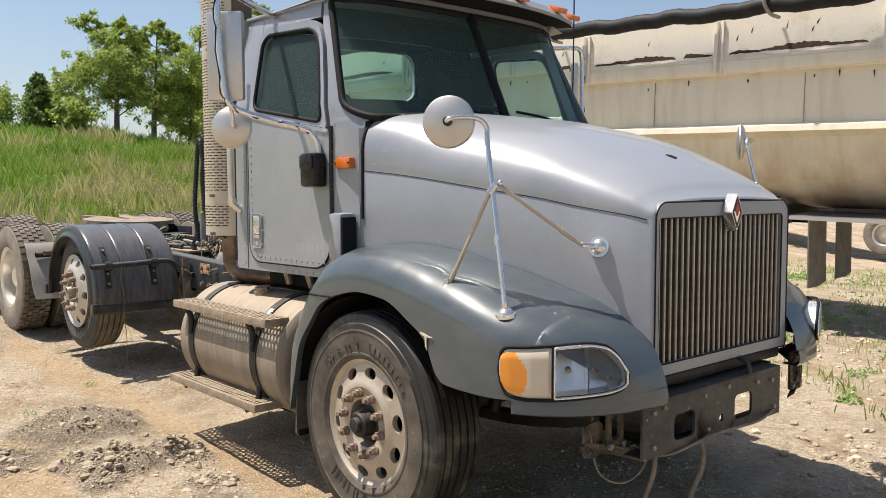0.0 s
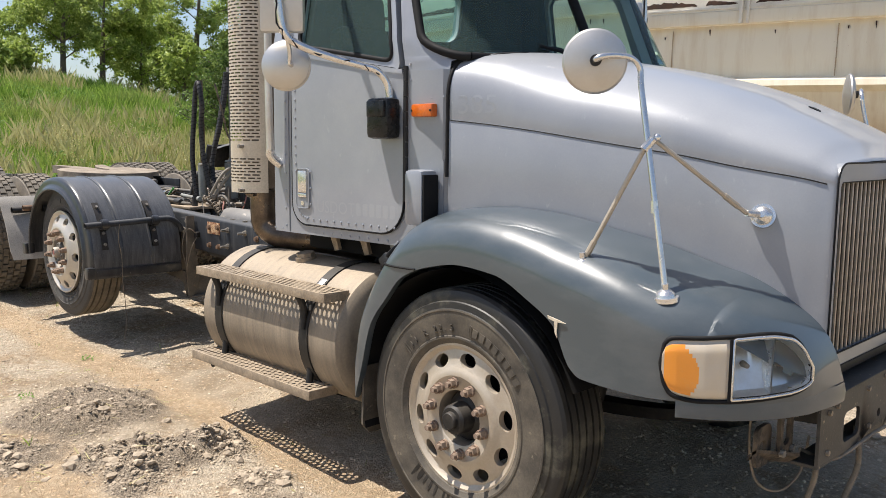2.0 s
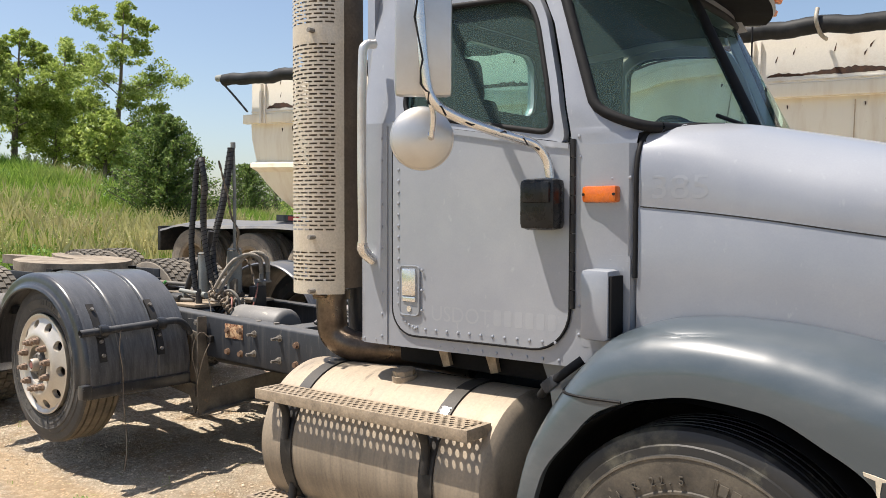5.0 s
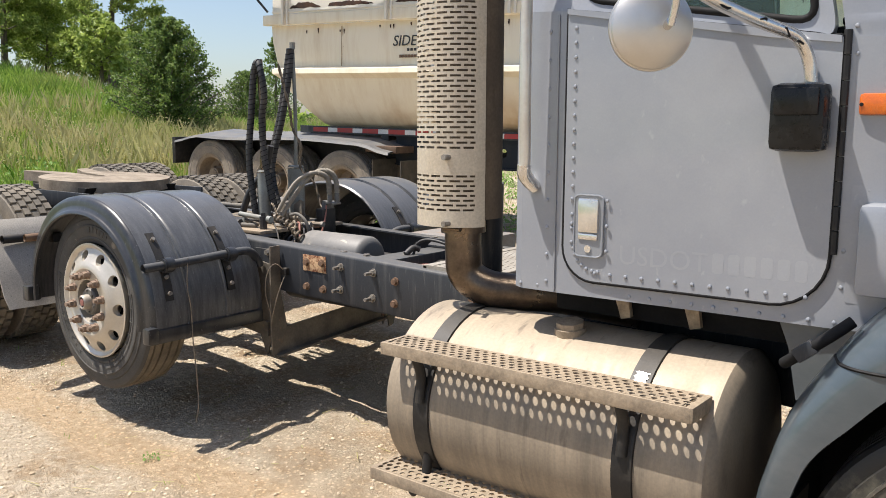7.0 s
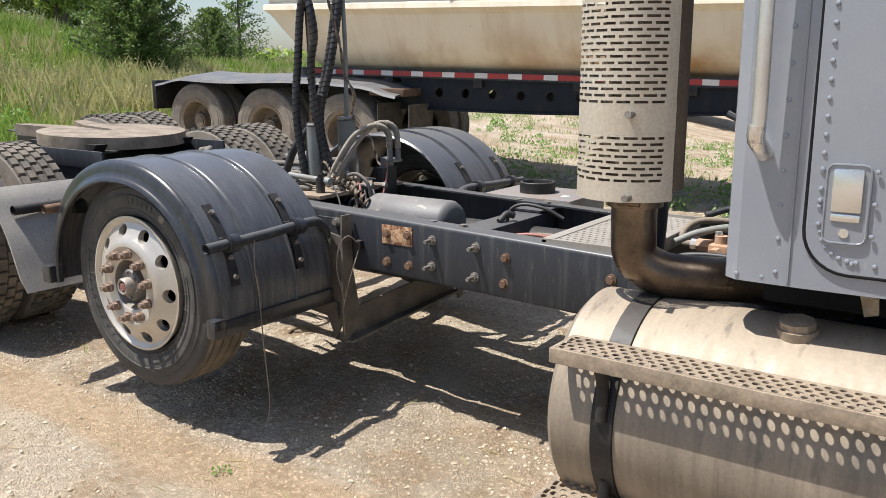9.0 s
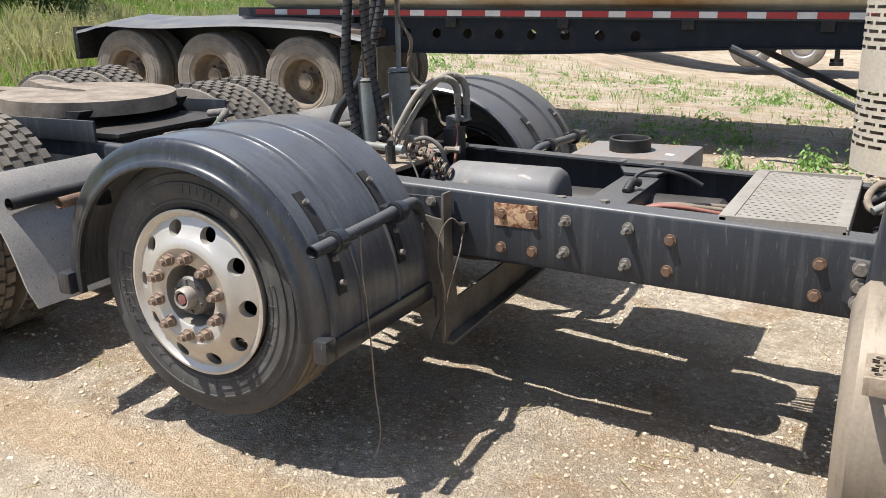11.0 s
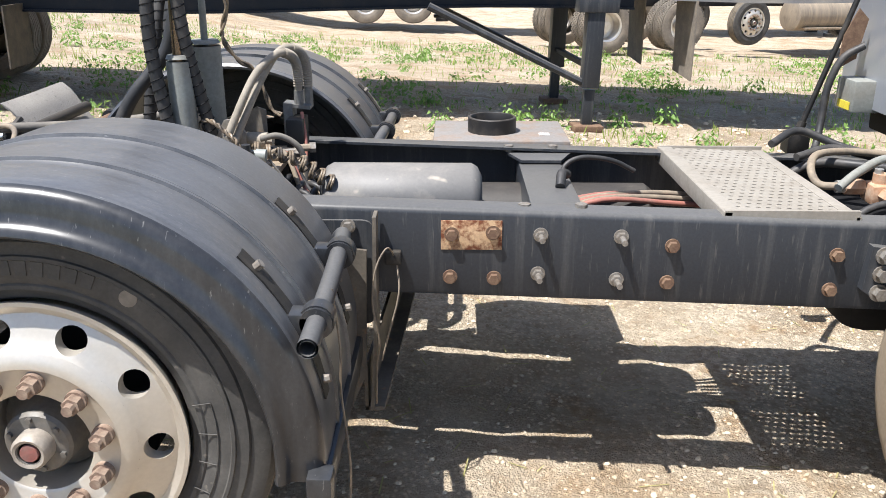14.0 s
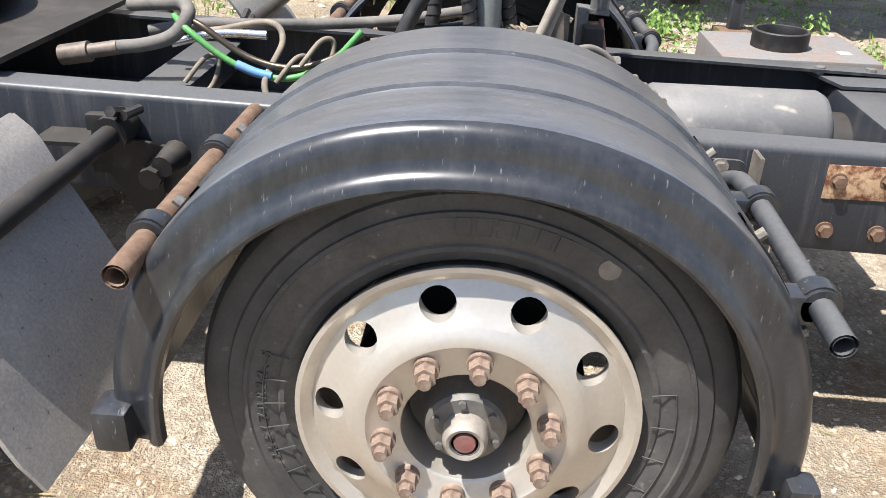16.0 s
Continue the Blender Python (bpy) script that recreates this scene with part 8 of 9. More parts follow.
for v, sg in ((0.0, 1), (2.56, -1)):
    bm = B()
    box(bm, (-0.08, min(v + sg * 0.10, v + sg * 0.20), 3.02), (11.08, max(v + sg * 0.10, v + sg * 0.20), 3.16), 0.015)
    part("rim_beam", bm, TUB_PAINT, tub)
    bm = B()
    box(bm, (0.10, min(v + sg * 0.11, v + sg * 0.14), 3.16), (10.9, max(v + sg * 0.11, v + sg * 0.14), 3.66), 0.004)
    board = part("top_board", bm, WHITE_BOARD, tub, "white top board with torn rusty edge")
    if sg > 0:
        rr = random.Random(3)                 # rusted-through band along the board's foot
        dark_rust = stuff("dark_rust", (0.035, 0.019, 0.013), (0.09, 0.045, 0.026), 0.85, 0, 14, (0.4, 0.7))
        for u, ln in ((0.42, 0.55), (1.1, 0.75), (2.2, 1.55), (4.0, 1.5), (5.75, 1.1), (6.95, 0.35), (7.5, 1.45), (9.2, 0.5), (9.85, 0.7)):
            n = int(ln / 0.03)
            up, dn = [], []
            for k in range(n + 1):
                f = k / n
                q = u + ln * f
                body = max(0.0, noise.noise(Vector((q * 3.1, 1.0, u))) * 0.5 + 0.55) * math.sin(math.pi * f) ** 0.35
                foot = 3.232 + 0.012 * noise.noise(Vector((q * 7, 4.0, 0.0)))
                up.append((q, foot + 0.004 + 0.075 * body * (0.75 + 0.5 * rr.random())))
                dn.append((q, foot - 0.006 * rr.random()))
            bm = B()
            slab(bm, [(a, v + 0.1085, b) for a, b in up + dn[::-1]], (0, 0.004, 0))
            part("rust_patch", bm, dark_rust, board)
        for k in range(16):                   # small rust holes and scratches
            q, z = 0.4 + 10.2 * rr.random(), 3.36 + 0.22 * rr.random()
            bm = B()
            slab(bm, [(q, 0.1085, z), (q + 0.012, 0.1085, z + 0.004), (q + 0.02 + 0.02 * rr.random(), 0.1085, z + 0.05 + 0.05 * rr.random()), (q + 0.004, 0.1085, z + 0.03)], (0, 0.004, 0))
            part("rust_patch", bm, dark_rust, board)
        for k in range(22):
            q, z = 0.3 + 10.4 * rr.random(), 2.92 + 0.07 * rr.random()
            bm = B()
            slab(bm, [(q, 0.176, z), (q + 0.014, 0.176, z), (q + 0.012, 0.176, z - 0.03 - 0.05 * rr.random() ** 2), (q + 0.003, 0.176, z - 0.03)], (0, 0.012, 0))
            part("rust_speck", bm, dark_rust, tub)
        bm = B()
        box(bm, (0.1, 0.095, 3.185), (10.9, 0.11, 3.20))
        part("board_rail", bm, WHITE_BOARD, board)
    for k in range(7):
        bm = B()
        u = 0.30 + k * 1.76
        box(bm, (u, min(v + sg * 0.06, v + sg * 0.115), 3.02), (u + 0.035, max(v + sg * 0.06, v + sg * 0.115), 3.60), 0.004)
        box(bm, (u + 0.075, min(v + sg * 0.08, v + sg * 0.115), 3.02), (u + 0.10, max(v + sg * 0.08, v + sg * 0.115), 3.60), 0.004)
        part("board_stake", bm, WHITE_BOARD, tub)
    for k in range(6):
        bm = B()
        u = 0.12 + 1.76 * (k + 0.5) + 0.28
        box(bm, (u, min(v + sg * 0.168, v + sg * 0.18), 2.46), (u + 0.008, max(v + sg * 0.168, v + sg * 0.18), 2.98))
        part("panel_seam", bm, stuff("rust_seam", (0.33, 0.24, 0.15), (0.5, 0.4, 0.28), 0.7, 0, 14, (0.4, 0.7)), tub)
bm = B()                                      # rolled tarp with end arm
pts = [(-0.30 + 0.2 * k, -0.085 + 0.012 * math.sin(k * 0.7) + 0.008 * math.sin(k * 2.9), 3.665 + 0.010 * math.sin(k * 1.1) + 0.012 * math.sin(k * 2.3)) for k in range(57)]
tube(bm, pts, 0.086, 14, 3, 0.05)
tarp = part("rolled_tarp", bm, stuff("black_tarp", (0.014, 0.015, 0.016), (0.045, 0.045, 0.045), 0.6, 0, 6, (0.45, 0.9), gloss=0.25), trailer, "rolled black tarp along the top edge")
bm = B()
tube(bm, [(-0.42, -0.10, 3.70), (-0.36, -0.11, 3.70), (-0.28, -0.115, 3.70)], 0.05, 10, 2)
part("tarp_end", bm, GREY_PVC, tarp)
bm = B()
tube(bm, [(-0.38, -0.10, 3.68), (-0.18, 0.0, 3.45), (0.02, 0.10, 3.20)], 0.016, 6, 3)
tube(bm, [(-0.10, 0.10, 3.66), (-0.06, 0.4, 3.70), (-0.05, 1.28, 3.78), (-0.06, 2.4, 3.70)], 0.018, 6, 4)
part("tarp_arm", bm, BLACK_STEEL, tarp)
for k in range(4):
    bm = B()
    u = 2.4 + 2.8 * k
    tube(bm, [(u, -0.17, 3.82), (u, -0.225, 3.70), (u + 0.03, -0.13, 3.585), (u + 0.05, 0.08, 3.57)], 0.02, 6, 3)
    part("tarp_bow", bm, stuff("bow_steel", (0.35, 0.33, 0.28), (0.25, 0.2, 0.15), 0.6, 0.2, 10, (0.4, 0.7)), tarp)
# lettering on the tub side
sd = lettering("SIDE DUMP", 0.185, pose(2.12, 0.168, 2.70, 90, 0, 0), LETTER, tub, 0.003)
for v in sd.data.vertices:                   # slanted letters
    v.co.x += 0.2 * v.co.y
bm = B()
for k in range(12):
    box(bm, (2.34 + k * 0.052, 0.176, 2.635), (2.375 + k * 0.052, 0.182, 2.668))
for k in range(18):
    bb = B()
    box(bb, (2.22 + k * 0.045, 0.178, 2.553), (2.253 + k * 0.045, 0.188, 2.590))
    part("small_print_bar", bb, RUST, tub)
part("small_print_bars", bm, LETTER, tub)

# chassis
for v in (0.50, 1.86):
    bm = B()
    u0, u1, z1, step = 1.965, 8.0, 1.54, 0.363

    def foot(u):                                          # the beam grows shallower to the front
        return 1.195 + 0.13 * smooth((u - 3.2) / 4.0)

    n = 16
    for k in range(n):
        a, b = u0 + step * k, min(u1, u0 + step * (k + 1)) if k < n - 1 else u1
        if 1 <= k <= 8:
            cu = (a + b) / 2
            ring = [(cu + 0.055 * math.cos(w), 1.39 + 0.055 * math.sin(w)) for w in [2 * math.pi * i / 16 for i in range(16)]]
            sq = [(b, 1.38), (b, 1.46), (b, z1), (cu + 0.1, z1), (cu, z1), (cu - 0.1, z1), (a, z1), (a, 1.46), (a, 1.38), (a, 1.32), (a, foot(a)), (cu - 0.1, foot(cu - 0.1)), (cu, foot(cu)), (cu + 0.1, foot(cu + 0.1)), (b, foot(b)), (b, 1.32)]
            ring_slab(bm, [(x, v, z) for x, z in sq], [(x, v, z) for x, z in ring], (0, 0.02, 0))
        else:
            slab(bm, [(a, v, foot(a)), (b, v, foot(b)), (b, v, z1), (a, v, z1)], (0, 0.02, 0))
    box(bm, (u0, v - 0.03, z1), (u1, v + 0.09, z1 + 0.02))
    loft(bm, [[(u, v - 0.03, foot(u) - 0.02), (u, v + 0.09, foot(u) - 0.02), (u, v + 0.09, foot(u)), (u, v - 0.03, foot(u))] for u in np.linspace(u0, u1, 14)], closed=True)
    beam = part("chassis_beam", bm, stuff("navy_black_chassis", (0.013, 0.017, 0.024), (0.05, 0.045, 0.04), 0.5, 0, 4, (0.5, 0.9), gloss=0.2), trailer)
    if v < 1:
        for k in range(17):
            bm = B()
            a = 0.55 + 0.44 * k
            box(bm, (a, 0.445, 1.575), (a + (0.27 if k % 1 == 0 else 0), 0.452, 1.635))
            part("red_tape", bm, stuff("red_reflector_tape", (0.42, 0.03, 0.03), (0.32, 0.06, 0.05), 0.4, 0, 20, (0.4, 0.7)) if k == 0 else bpy.data.materials["red_reflector_tape"], beam)
            bm = B()
            box(bm, (a + 0.27, 0.445, 1.575), (a + 0.44, 0.452, 1.635))
            part("white_tape", bm, WHITE, beam)
        bm = B()
        box(bm, (0.3, 0.452, 1.555), (8.0, 0.50, 1.655))
        part("tape_angle", bm, BLACK_STEEL, beam)
bm = B()
box(bm, (-1.7, 0.70, 1.15), (2.2, 0.80, 1.45), 0.01)
box(bm, (-1.7, 1.70, 1.15), (2.2, 1.80, 1.45), 0.01)
part("rear_frame", bm, BLACK_DIRTY, trailer)
for k in range(9):
    bm = B()
    u = 0.5 + 1.25 * k
    box(bm, (u, 0.45, 1.46), (u + 0.12, 1.95, 1.56), 0.005)
    part("cross_bar", bm, BLACK_DIRTY, trailer)
bm = B()                                      # wavy sheet fender over the three axles
rows = []
for k in range(25):
    u = -1.85 + 4.05 * k / 24
    z = 1.47 + 0.02 * math.sin(u * 2.3) - 0.12 * smooth((-1.3 - u) / 0.6) - 0.10 * smooth((u - 1.7) / 0.5)
    rows.append([(u, 0.75, z + 0.09), (u, 0.35, z + 0.05), (u, 0.0, z), (u, -0.02, z - 0.035), (u, 0.0, z - 0.02), (u, 0.35, z + 0.035), (u, 0.75, z + 0.075)])
loft(bm, rows)
part("sheet_fender", bm, stuff("dusty_grey_sheet", (0.13, 0.132, 0.135), (0.21, 0.195, 0.17), 0.5, 0.2, 3, (0.4, 0.8)), trailer, "bent grey sheet fender over three axles")
bm = B()
box(bm, (1.75, 0.10, 1.34), (2.25, 0.55, 1.43), 0.01)
part("rust_bracket", bm, stuff("brown_dirty_steel", (0.09, 0.055, 0.035), (0.16, 0.11, 0.075), 0.8, 0, 8, (0.4, 0.7)), trailer)
bm = B()
box(bm, (-1.92, 0.0, 1.02), (-1.85, 2.5, 1.42), 0.01)
part("rear_bar", bm, BLACK_DIRTY, trailer)
bm = B()
box(bm, (-1.935, 0.10, 1.27), (-1.92, 0.24, 1.33), 0.004)
part("tail_lamp", bm, RED, trailer)
for u in (-1.15, 0.12, 1.39):
    for v, left in ((0.19, False), (2.36, True)):
        q = trailer_ground(u, v) + 0.515
        dual_wheel(trailer, u, v, q, left, True)
    bm = B()
    rod(bm, (u, 0.2, trailer_ground(u, 0.2) + 0.515), (u, 2.3, trailer_ground(u, 2.3) + 0.515), 0.07, 12)
    part("axle", bm, BLACK_DIRTY, trailer)
for u in (1.9, 2.35):
    bm = B()
    slab(bm, [(u, 0.05, 1.25), (u, 0.6, 1.25), (u, 0.6, 0.72), (u, 0.05, 0.72)], (0.015, 0, 0))
    part("mud_flap", bm, RUBBER, trailer)
# landing legs with brace
for v in (0.03, 1.50):
    g = trailer_ground(7.5, v)
    bm = B()
    box(bm, (7.44, v, 0.62), (7.60, v + 0.14, 1.38), 0.008)
    box(bm, (7.47, v + 0.03, g + 0.05), (7.57, v + 0.11, 0.60), 0.006)
    leg = part("landing_leg", bm, BLACK_STEEL, trailer)
    bm = B()
    box(bm, (7.38, v - 0.06, g + 0.0), (7.66, v + 0.20, g + 0.06), 0.01)
    part("foot", bm, RUST, leg)
    bm = B()
    rod(bm, (7.46, v + 0.07, 0.66), (6.0, v + 0.10, 1.32), 0.035, 8)
    part("brace", bm, BLACK_STEEL, leg)
    bm = B()
    box(bm, (7.35, v - 0.02, 1.30), (7.72, v + 0.16, 1.42), 0.01)
    part("leg_plate", bm, BLACK_STEEL, leg)
bm = B()
box(bm, (7.49, 0.12, 0.78), (7.55, 1.6, 0.83), 0.005)
part("leg_cross_tube", bm, BLACK_DIRTY, trailer)
bm = B()                                      # front sheet with hanging flaps
rows = []
for k in range(13):
    u = 8.24 + 2.6 * k / 12
    z = 1.405 + 0.024 * (u - 8.24) - 0.03 * math.sin(math.pi * k / 12)
    rows.append([(u, 0.12, z + 0.01), (u, 0.14, z + 0.05), (u, 0.9, z + 0.09), (u, 1.9, z + 0.05), (u, 1.9, z + 0.03), (u, 0.14, z + 0.01)])
loft(bm, rows, closed=True)
part("front_sheet", bm, stuff("dark_grey_sheet", (0.10, 0.10, 0.105), (0.2, 0.18, 0.15), 0.5, 0.2, 3, (0.4, 0.8)), trailer)
for u0, v0 in ((8.46, 0.08), (8.36, 1.28)):
    bm = B()
    slab(bm, [(u0, v0, 1.415), (u0, v0 + 0.27, 1.415), (u0, v0 + 0.54, 1.415), (u0 + 0.03, v0 + 0.53, 0.73), (u0 + 0.05, v0 + 0.27, 0.70), (u0 + 0.02, v0 + 0.01, 0.69)], (0.014, 0, 0))
    part("hanging_flap", bm, RUBBER_DUSTY, trailer)
bm = B()
box(bm, (9.2, 0.6, 1.46), (11.0, 1.9, 1.52), 0.01)
part("upper_coupler", bm, BLACK_DIRTY, trailer)

# ---- parked vehicles further off, seen under the trailer ----
def far_tractor(m, label):
    tr = root("parked_tractor", label, "truck", m)
    for v in (-0.42, 0.42):
        bm = B()
        box(bm, (-5.4, v - 0.04, 0.85), (2.6, v + 0.04, 1.10), 0.008)
        part("frame_rail", bm, BLACK_DIRTY, tr)
    for u in (-4.6, -2.85):
        for v, lf in ((-1.05, False), (1.05, True)):
            dual_wheel(tr, u, v, 0.515, lf)
    for u, ty in ((-1.1, T_PUSH), (3.6, T_FRONT)):
        for v, lf in ((-1.02, False), (1.02, True)):
            single_wheel(tr, u, v, 0.56 if ty is T_PUSH else 0.51, lf, ty, HUB_P, 5)
    bm = B()
    lathe(bm, [(0.0, 0.0001), (0.0, 0.26), (0.03, 0.33), (1.57, 0.33), (1.6, 0.26), (1.6, 0.0001)], pose(0.1, -0.85, 0.68, 0, 0, 90), 40)
    part("fuel_tank", bm, TANK, tr)
    bm = B()
    box(bm, (0.3, -1.02, 0.40), (1.6, -1.2, 0.44), 0.006)
    part("step", bm, STEP, tr)
    bm = B()
    box(bm, (0.15, -1.0, 1.10), (1.7, 1.0, 2.75), 0.08)
    box(bm, (1.7, -0.85, 1.0), (3.9, 0.85, 1.75), 0.12)
    part("cab", bm, PAINT_NOSE, tr)
    return tr


far_tractor(pose(3.72, 17.11, -0.345, 0, 1.0, 21), "parked grey tractor with dusty aluminium tank in the yard")


def far_trailer(m, length, wheels, label):
    tr = root("parked_trailer", label, "trailer", m)
    for v in (0.55, 1.9):
        bm = B()
        box(bm, (0, v, 0.95), (length, v + 0.1, 1.30), 0.008)
        part("chassis_beam", bm, BLACK_DIRTY, tr)
    for k in range(int(length / 1.5)):
        bm = B()
        box(bm, (0.3 + 1.5 * k, 0.1, 1.24), (0.42 + 1.5 * k, 2.45, 1.32))
        part("cross_bar", bm, BLACK_DIRTY, tr)
    bm = B()
    rows = []
    for u in (0.0, length):
        rows.append([(u + (0.6 if z < 2 and u == 0 else 0) - (0.6 if z < 2 and u > 0 else 0), y, z) for y, z in ((0.0, 3.1), (0.1, 2.3), (0.5, 1.6), (1.25, 1.4), (2.0, 1.6), (2.4, 2.3), (2.5, 3.1))])
    mk = loft(bm, rows)
    bm.faces.new(mk[0])
    bm.faces.new(mk[1][::-1])
    part("tub", bm, CREAM, tr)
    for u in wheels:
        for v, lf in ((0.16, False), (2.34, True)):
            dual_wheel(tr, u, v, 0.515, lf)
    for v in (0.6, 1.85):
        bm = B()
        box(bm, (length - 2.4, v, 0.08), (length - 2.28, v + 0.1, 1.0), 0.006)
        box(bm, (length - 2.5, v - 0.06, 0.0), (length - 2.18, v + 0.16, 0.08), 0.01)
        rod(bm, (length - 2.35, v + 0.05, 0.45), (length - 3.4, v + 0.05, 1.0), 0.03, 6)
        part("landing_leg", bm, BLACK_DIRTY, tr)
    return tr


far_trailer(pose(-11.6, 18.7, ground_z(-7, 18) + 0.02, 0, 0, 4), 10.5, (0.9, 2.1, 6.2, 7.4), "parked cream dump trailer further back in the yard")
far_trailer(pose(-0.6, 22.0, ground_z(4, 22), 0, 0, 3), 11.0, (1.2, 2.5), "parked cream dump trailer far back in the yard")


# ---- trees, bank, weeds ----
def leaf_card(verts, faces, c, size, rnd, flat=0.0):
    """One leaf or spray: a bent quad pair turned at random."""
    n = Vector((rnd.gauss(0, 1), rnd.gauss(0, 1), rnd.gauss(0, 1) * (1 - flat) + flat * 2)).normalized()
    a = n.orthogonal().normalized()
    a.rotate(Matrix.Rotation(rnd.random() * 6.283, 3, n))
    b = n.cross(a)
    k = len(verts)
    l, w = size, size * 0.55
    for p in (c - a * l * 0.5, c + b * w * 0.5 + n * 0.12 * l, c + a * l * 0.5, c - b * w * 0.5 + n * 0.12 * l):
        verts.append(p[:])
    faces.append((k, k + 1, k + 2))
    faces.append((k, k + 2, k + 3))


def from_lists(name, verts, faces, mat):
    me = bpy.data.meshes.new(name)
    me.from_pydata(verts, [], faces)
    me.materials.append(mat)
    return me


def broad_tree(x, y, height, spread, seed, leaves, label, open_crown=0.0, leaf=0.16, lean=0.0):
    rnd = random.Random(seed)
    base = Vector((x, y, ground_z(x, y) - 0.1))
    tree = root("tree", label, "tree", Matrix.Translation(base))
    bm = B()
    top = Vector((lean * height, 0.05 * height, height * 0.93))
    line = [Vector((0, 0, 0)), Vector((0.04, 0.03, height * 0.3)) + top * 0.05, top * 0.6 + Vector((0.08, -0.05, 0)), top]
    cl = curve_points(line, 5)
    for i in range(len(cl) - 1):
        r0 = 0.045 * height ** 0.6 * (1 - i / len(cl)) + 0.008
        r1 = 0.045 * height ** 0.6 * (1 - (i + 1) / len(cl)) + 0.008
        rod(bm, cl[i], cl[i + 1], r0, 8, r1, caps=False)
    tips = []
    nb = 15
    for k in range(nb):
        s = 0.22 + 0.75 * k / nb
        o = cl[min(len(cl) - 1, int(s * len(cl)))]
        ang = k * 2.4 + rnd.random()
        ln = spread * (0.55 + 0.55 * rnd.random()) * math.sin(math.pi * min(0.97, 0.18 + 0.80 * s)) ** 0.7
        mid = o + Vector((math.cos(ang) * ln * 0.55, math.sin(ang) * ln * 0.55, 0.22 * ln + 0.1))
        end = o + Vector((math.cos(ang) * ln, math.sin(ang) * ln, 0.40 * ln + 0.2 * rnd.random()))
        tube(bm, [o, mid, end], 0.012 + 0.006 * height ** 0.5 * (1 - s), 5, 3)
        tips += [(mid, 0.75 * ln), (end, 0.62 * ln), (o.lerp(end, 0.8) + Vector((0, 0, 0.25)), 0.5 * ln)]
    tips.append((top, spread * 0.30))
    part("trunk", bm, BARK, tree)
    vs, fs = [], []
    per = leaves // len(tips)
    for c, r in tips:
        r = max(0.22, r * (0.62 - 0.22 * open_crown))
        sub = [c + Vector((rnd.gauss(0, r * 0.6), rnd.gauss(0, r * 0.6), rnd.gauss(0, r * 0.5))) for _ in range(8)]
        for _ in range(per):
            q = rnd.choice(sub)
            d = Vector((rnd.gauss(0, 1), rnd.gauss(0, 1), rnd.gauss(0, 0.7)))
            leaf_card(vs, fs, q + d * r * 0.225, leaf * (0.6 + 0.8 * rnd.random()), rnd)
    same("crown", from_lists("crown", vs, fs, LEAF), tree)
    return tree


def conifer(x, y, height, spread, seed, leaves, label, bushy=False):
    rnd = random.Random(seed)
    base = Vector((x, y, ground_z(x, y) - 0.1))
    tree = root("conifer", label, "tree", Matrix.Translation(base))
    bm = B()
    rod(bm, (0, 0, 0), (0.03, 0, height * 0.96), 0.05 + 0.012 * height, 8, 0.008)
    vs, fs = [], []
    nb = 120 if bushy else 46
    for k in range(nb):
        s = (k + 0.5) / nb
        z = height * (0.04 + 0.92 * s)
        if bushy:
            ln = spread * (1 - s) ** 0.62 * (0.70 + 0.62 * rnd.random()) + 0.10
        else:
            ln = spread * (1 - s) ** 0.85 * (0.65 + 0.5 * rnd.random()) + 0.08
        ang = k * 2.4 + 0.6 * rnd.random()
        end = Vector((math.cos(ang) * ln, math.sin(ang) * ln, z + (0.35 if bushy else 0.12) * ln))
        o = Vector((0, 0, z - 0.1 * ln))
        tube(bm, [o, o.lerp(end, 0.5) + Vector((0, 0, -0.04)), end], 0.012, 4, 2)
        m = int(leaves / nb)
        for j in range(m):
            f = 0.15 + 0.9 * (j + rnd.random()) / m
            q = o.lerp(end, f) + Vector((rnd.gauss(0, 0.10), rnd.gauss(0, 0.10), rnd.gauss(0, 0.08))) * (0.80 * (1.25 - 0.75 * f) if bushy else 0.9) * (0.4 + ln)
            leaf_card(vs, fs, q, (0.075 if bushy else 0.11) * (0.6 + 0.8 * rnd.random()), rnd, 0.2)
    part("trunk", bm, BARK, tree)
    same("crown", from_lists("crown", vs, fs, CEDAR), tree)
    return tree


GREEN_TREE = "leafy green broadleaf tree on the grassy bank"
broad_tree(-27.9, 8.0, 4.7, 1.75, 11, 30000, GREEN_TREE, 0.75, 0.10)
broad_tree(-29.4, 10.0, 5.6, 1.7, 12, 29000, GREEN_TREE, 0.7, 0.10)
broad_tree(-27.9, 13.0, 7.8, 2.0, 13, 26000, "tall slender tree with an open crown", 0.6, 0.10)
broad_tree(-27.5, 4.1, 1.5, 0.55, 14, 2500, "young leafy sapling on the bank", 0.3, 0.09)
broad_tree(-33.0, 13.4, 7.2, 1.9, 15, 24000, "tall slender tree with an open crown", 0.45, 0.11)
broad_tree(-30.0, 14.6, 3.6, 1.5, 16, 14000, GREEN_TREE, 0.2, 0.11)
broad_tree(-31.0, 12.2, 4.2, 1.7, 17, 15000, GREEN_TREE, 0.6, 0.11)
broad_tree(-31.5, 7.4, 3.0, 1.1, 18, 7000, GREEN_TREE, 0.2, 0.11)
broad_tree(-25.5, 11.2, 2.6, 1.0, 19, 3000, "young leafy sapling on the bank", 0.4)
broad_tree(-26.5, 5.95, 1.1, 0.6, 24, 2200, "young leafy sapling on the bank", 0.2)
conifer(-28.0, 5.4, 2.35, 0.85, 21, 9000, "small dark pointed conifer on the bank")
conifer(-18.0, 8.7, 2.9, 1.25, 22, 26000, "dense dark green cedar bush on the bank", True)
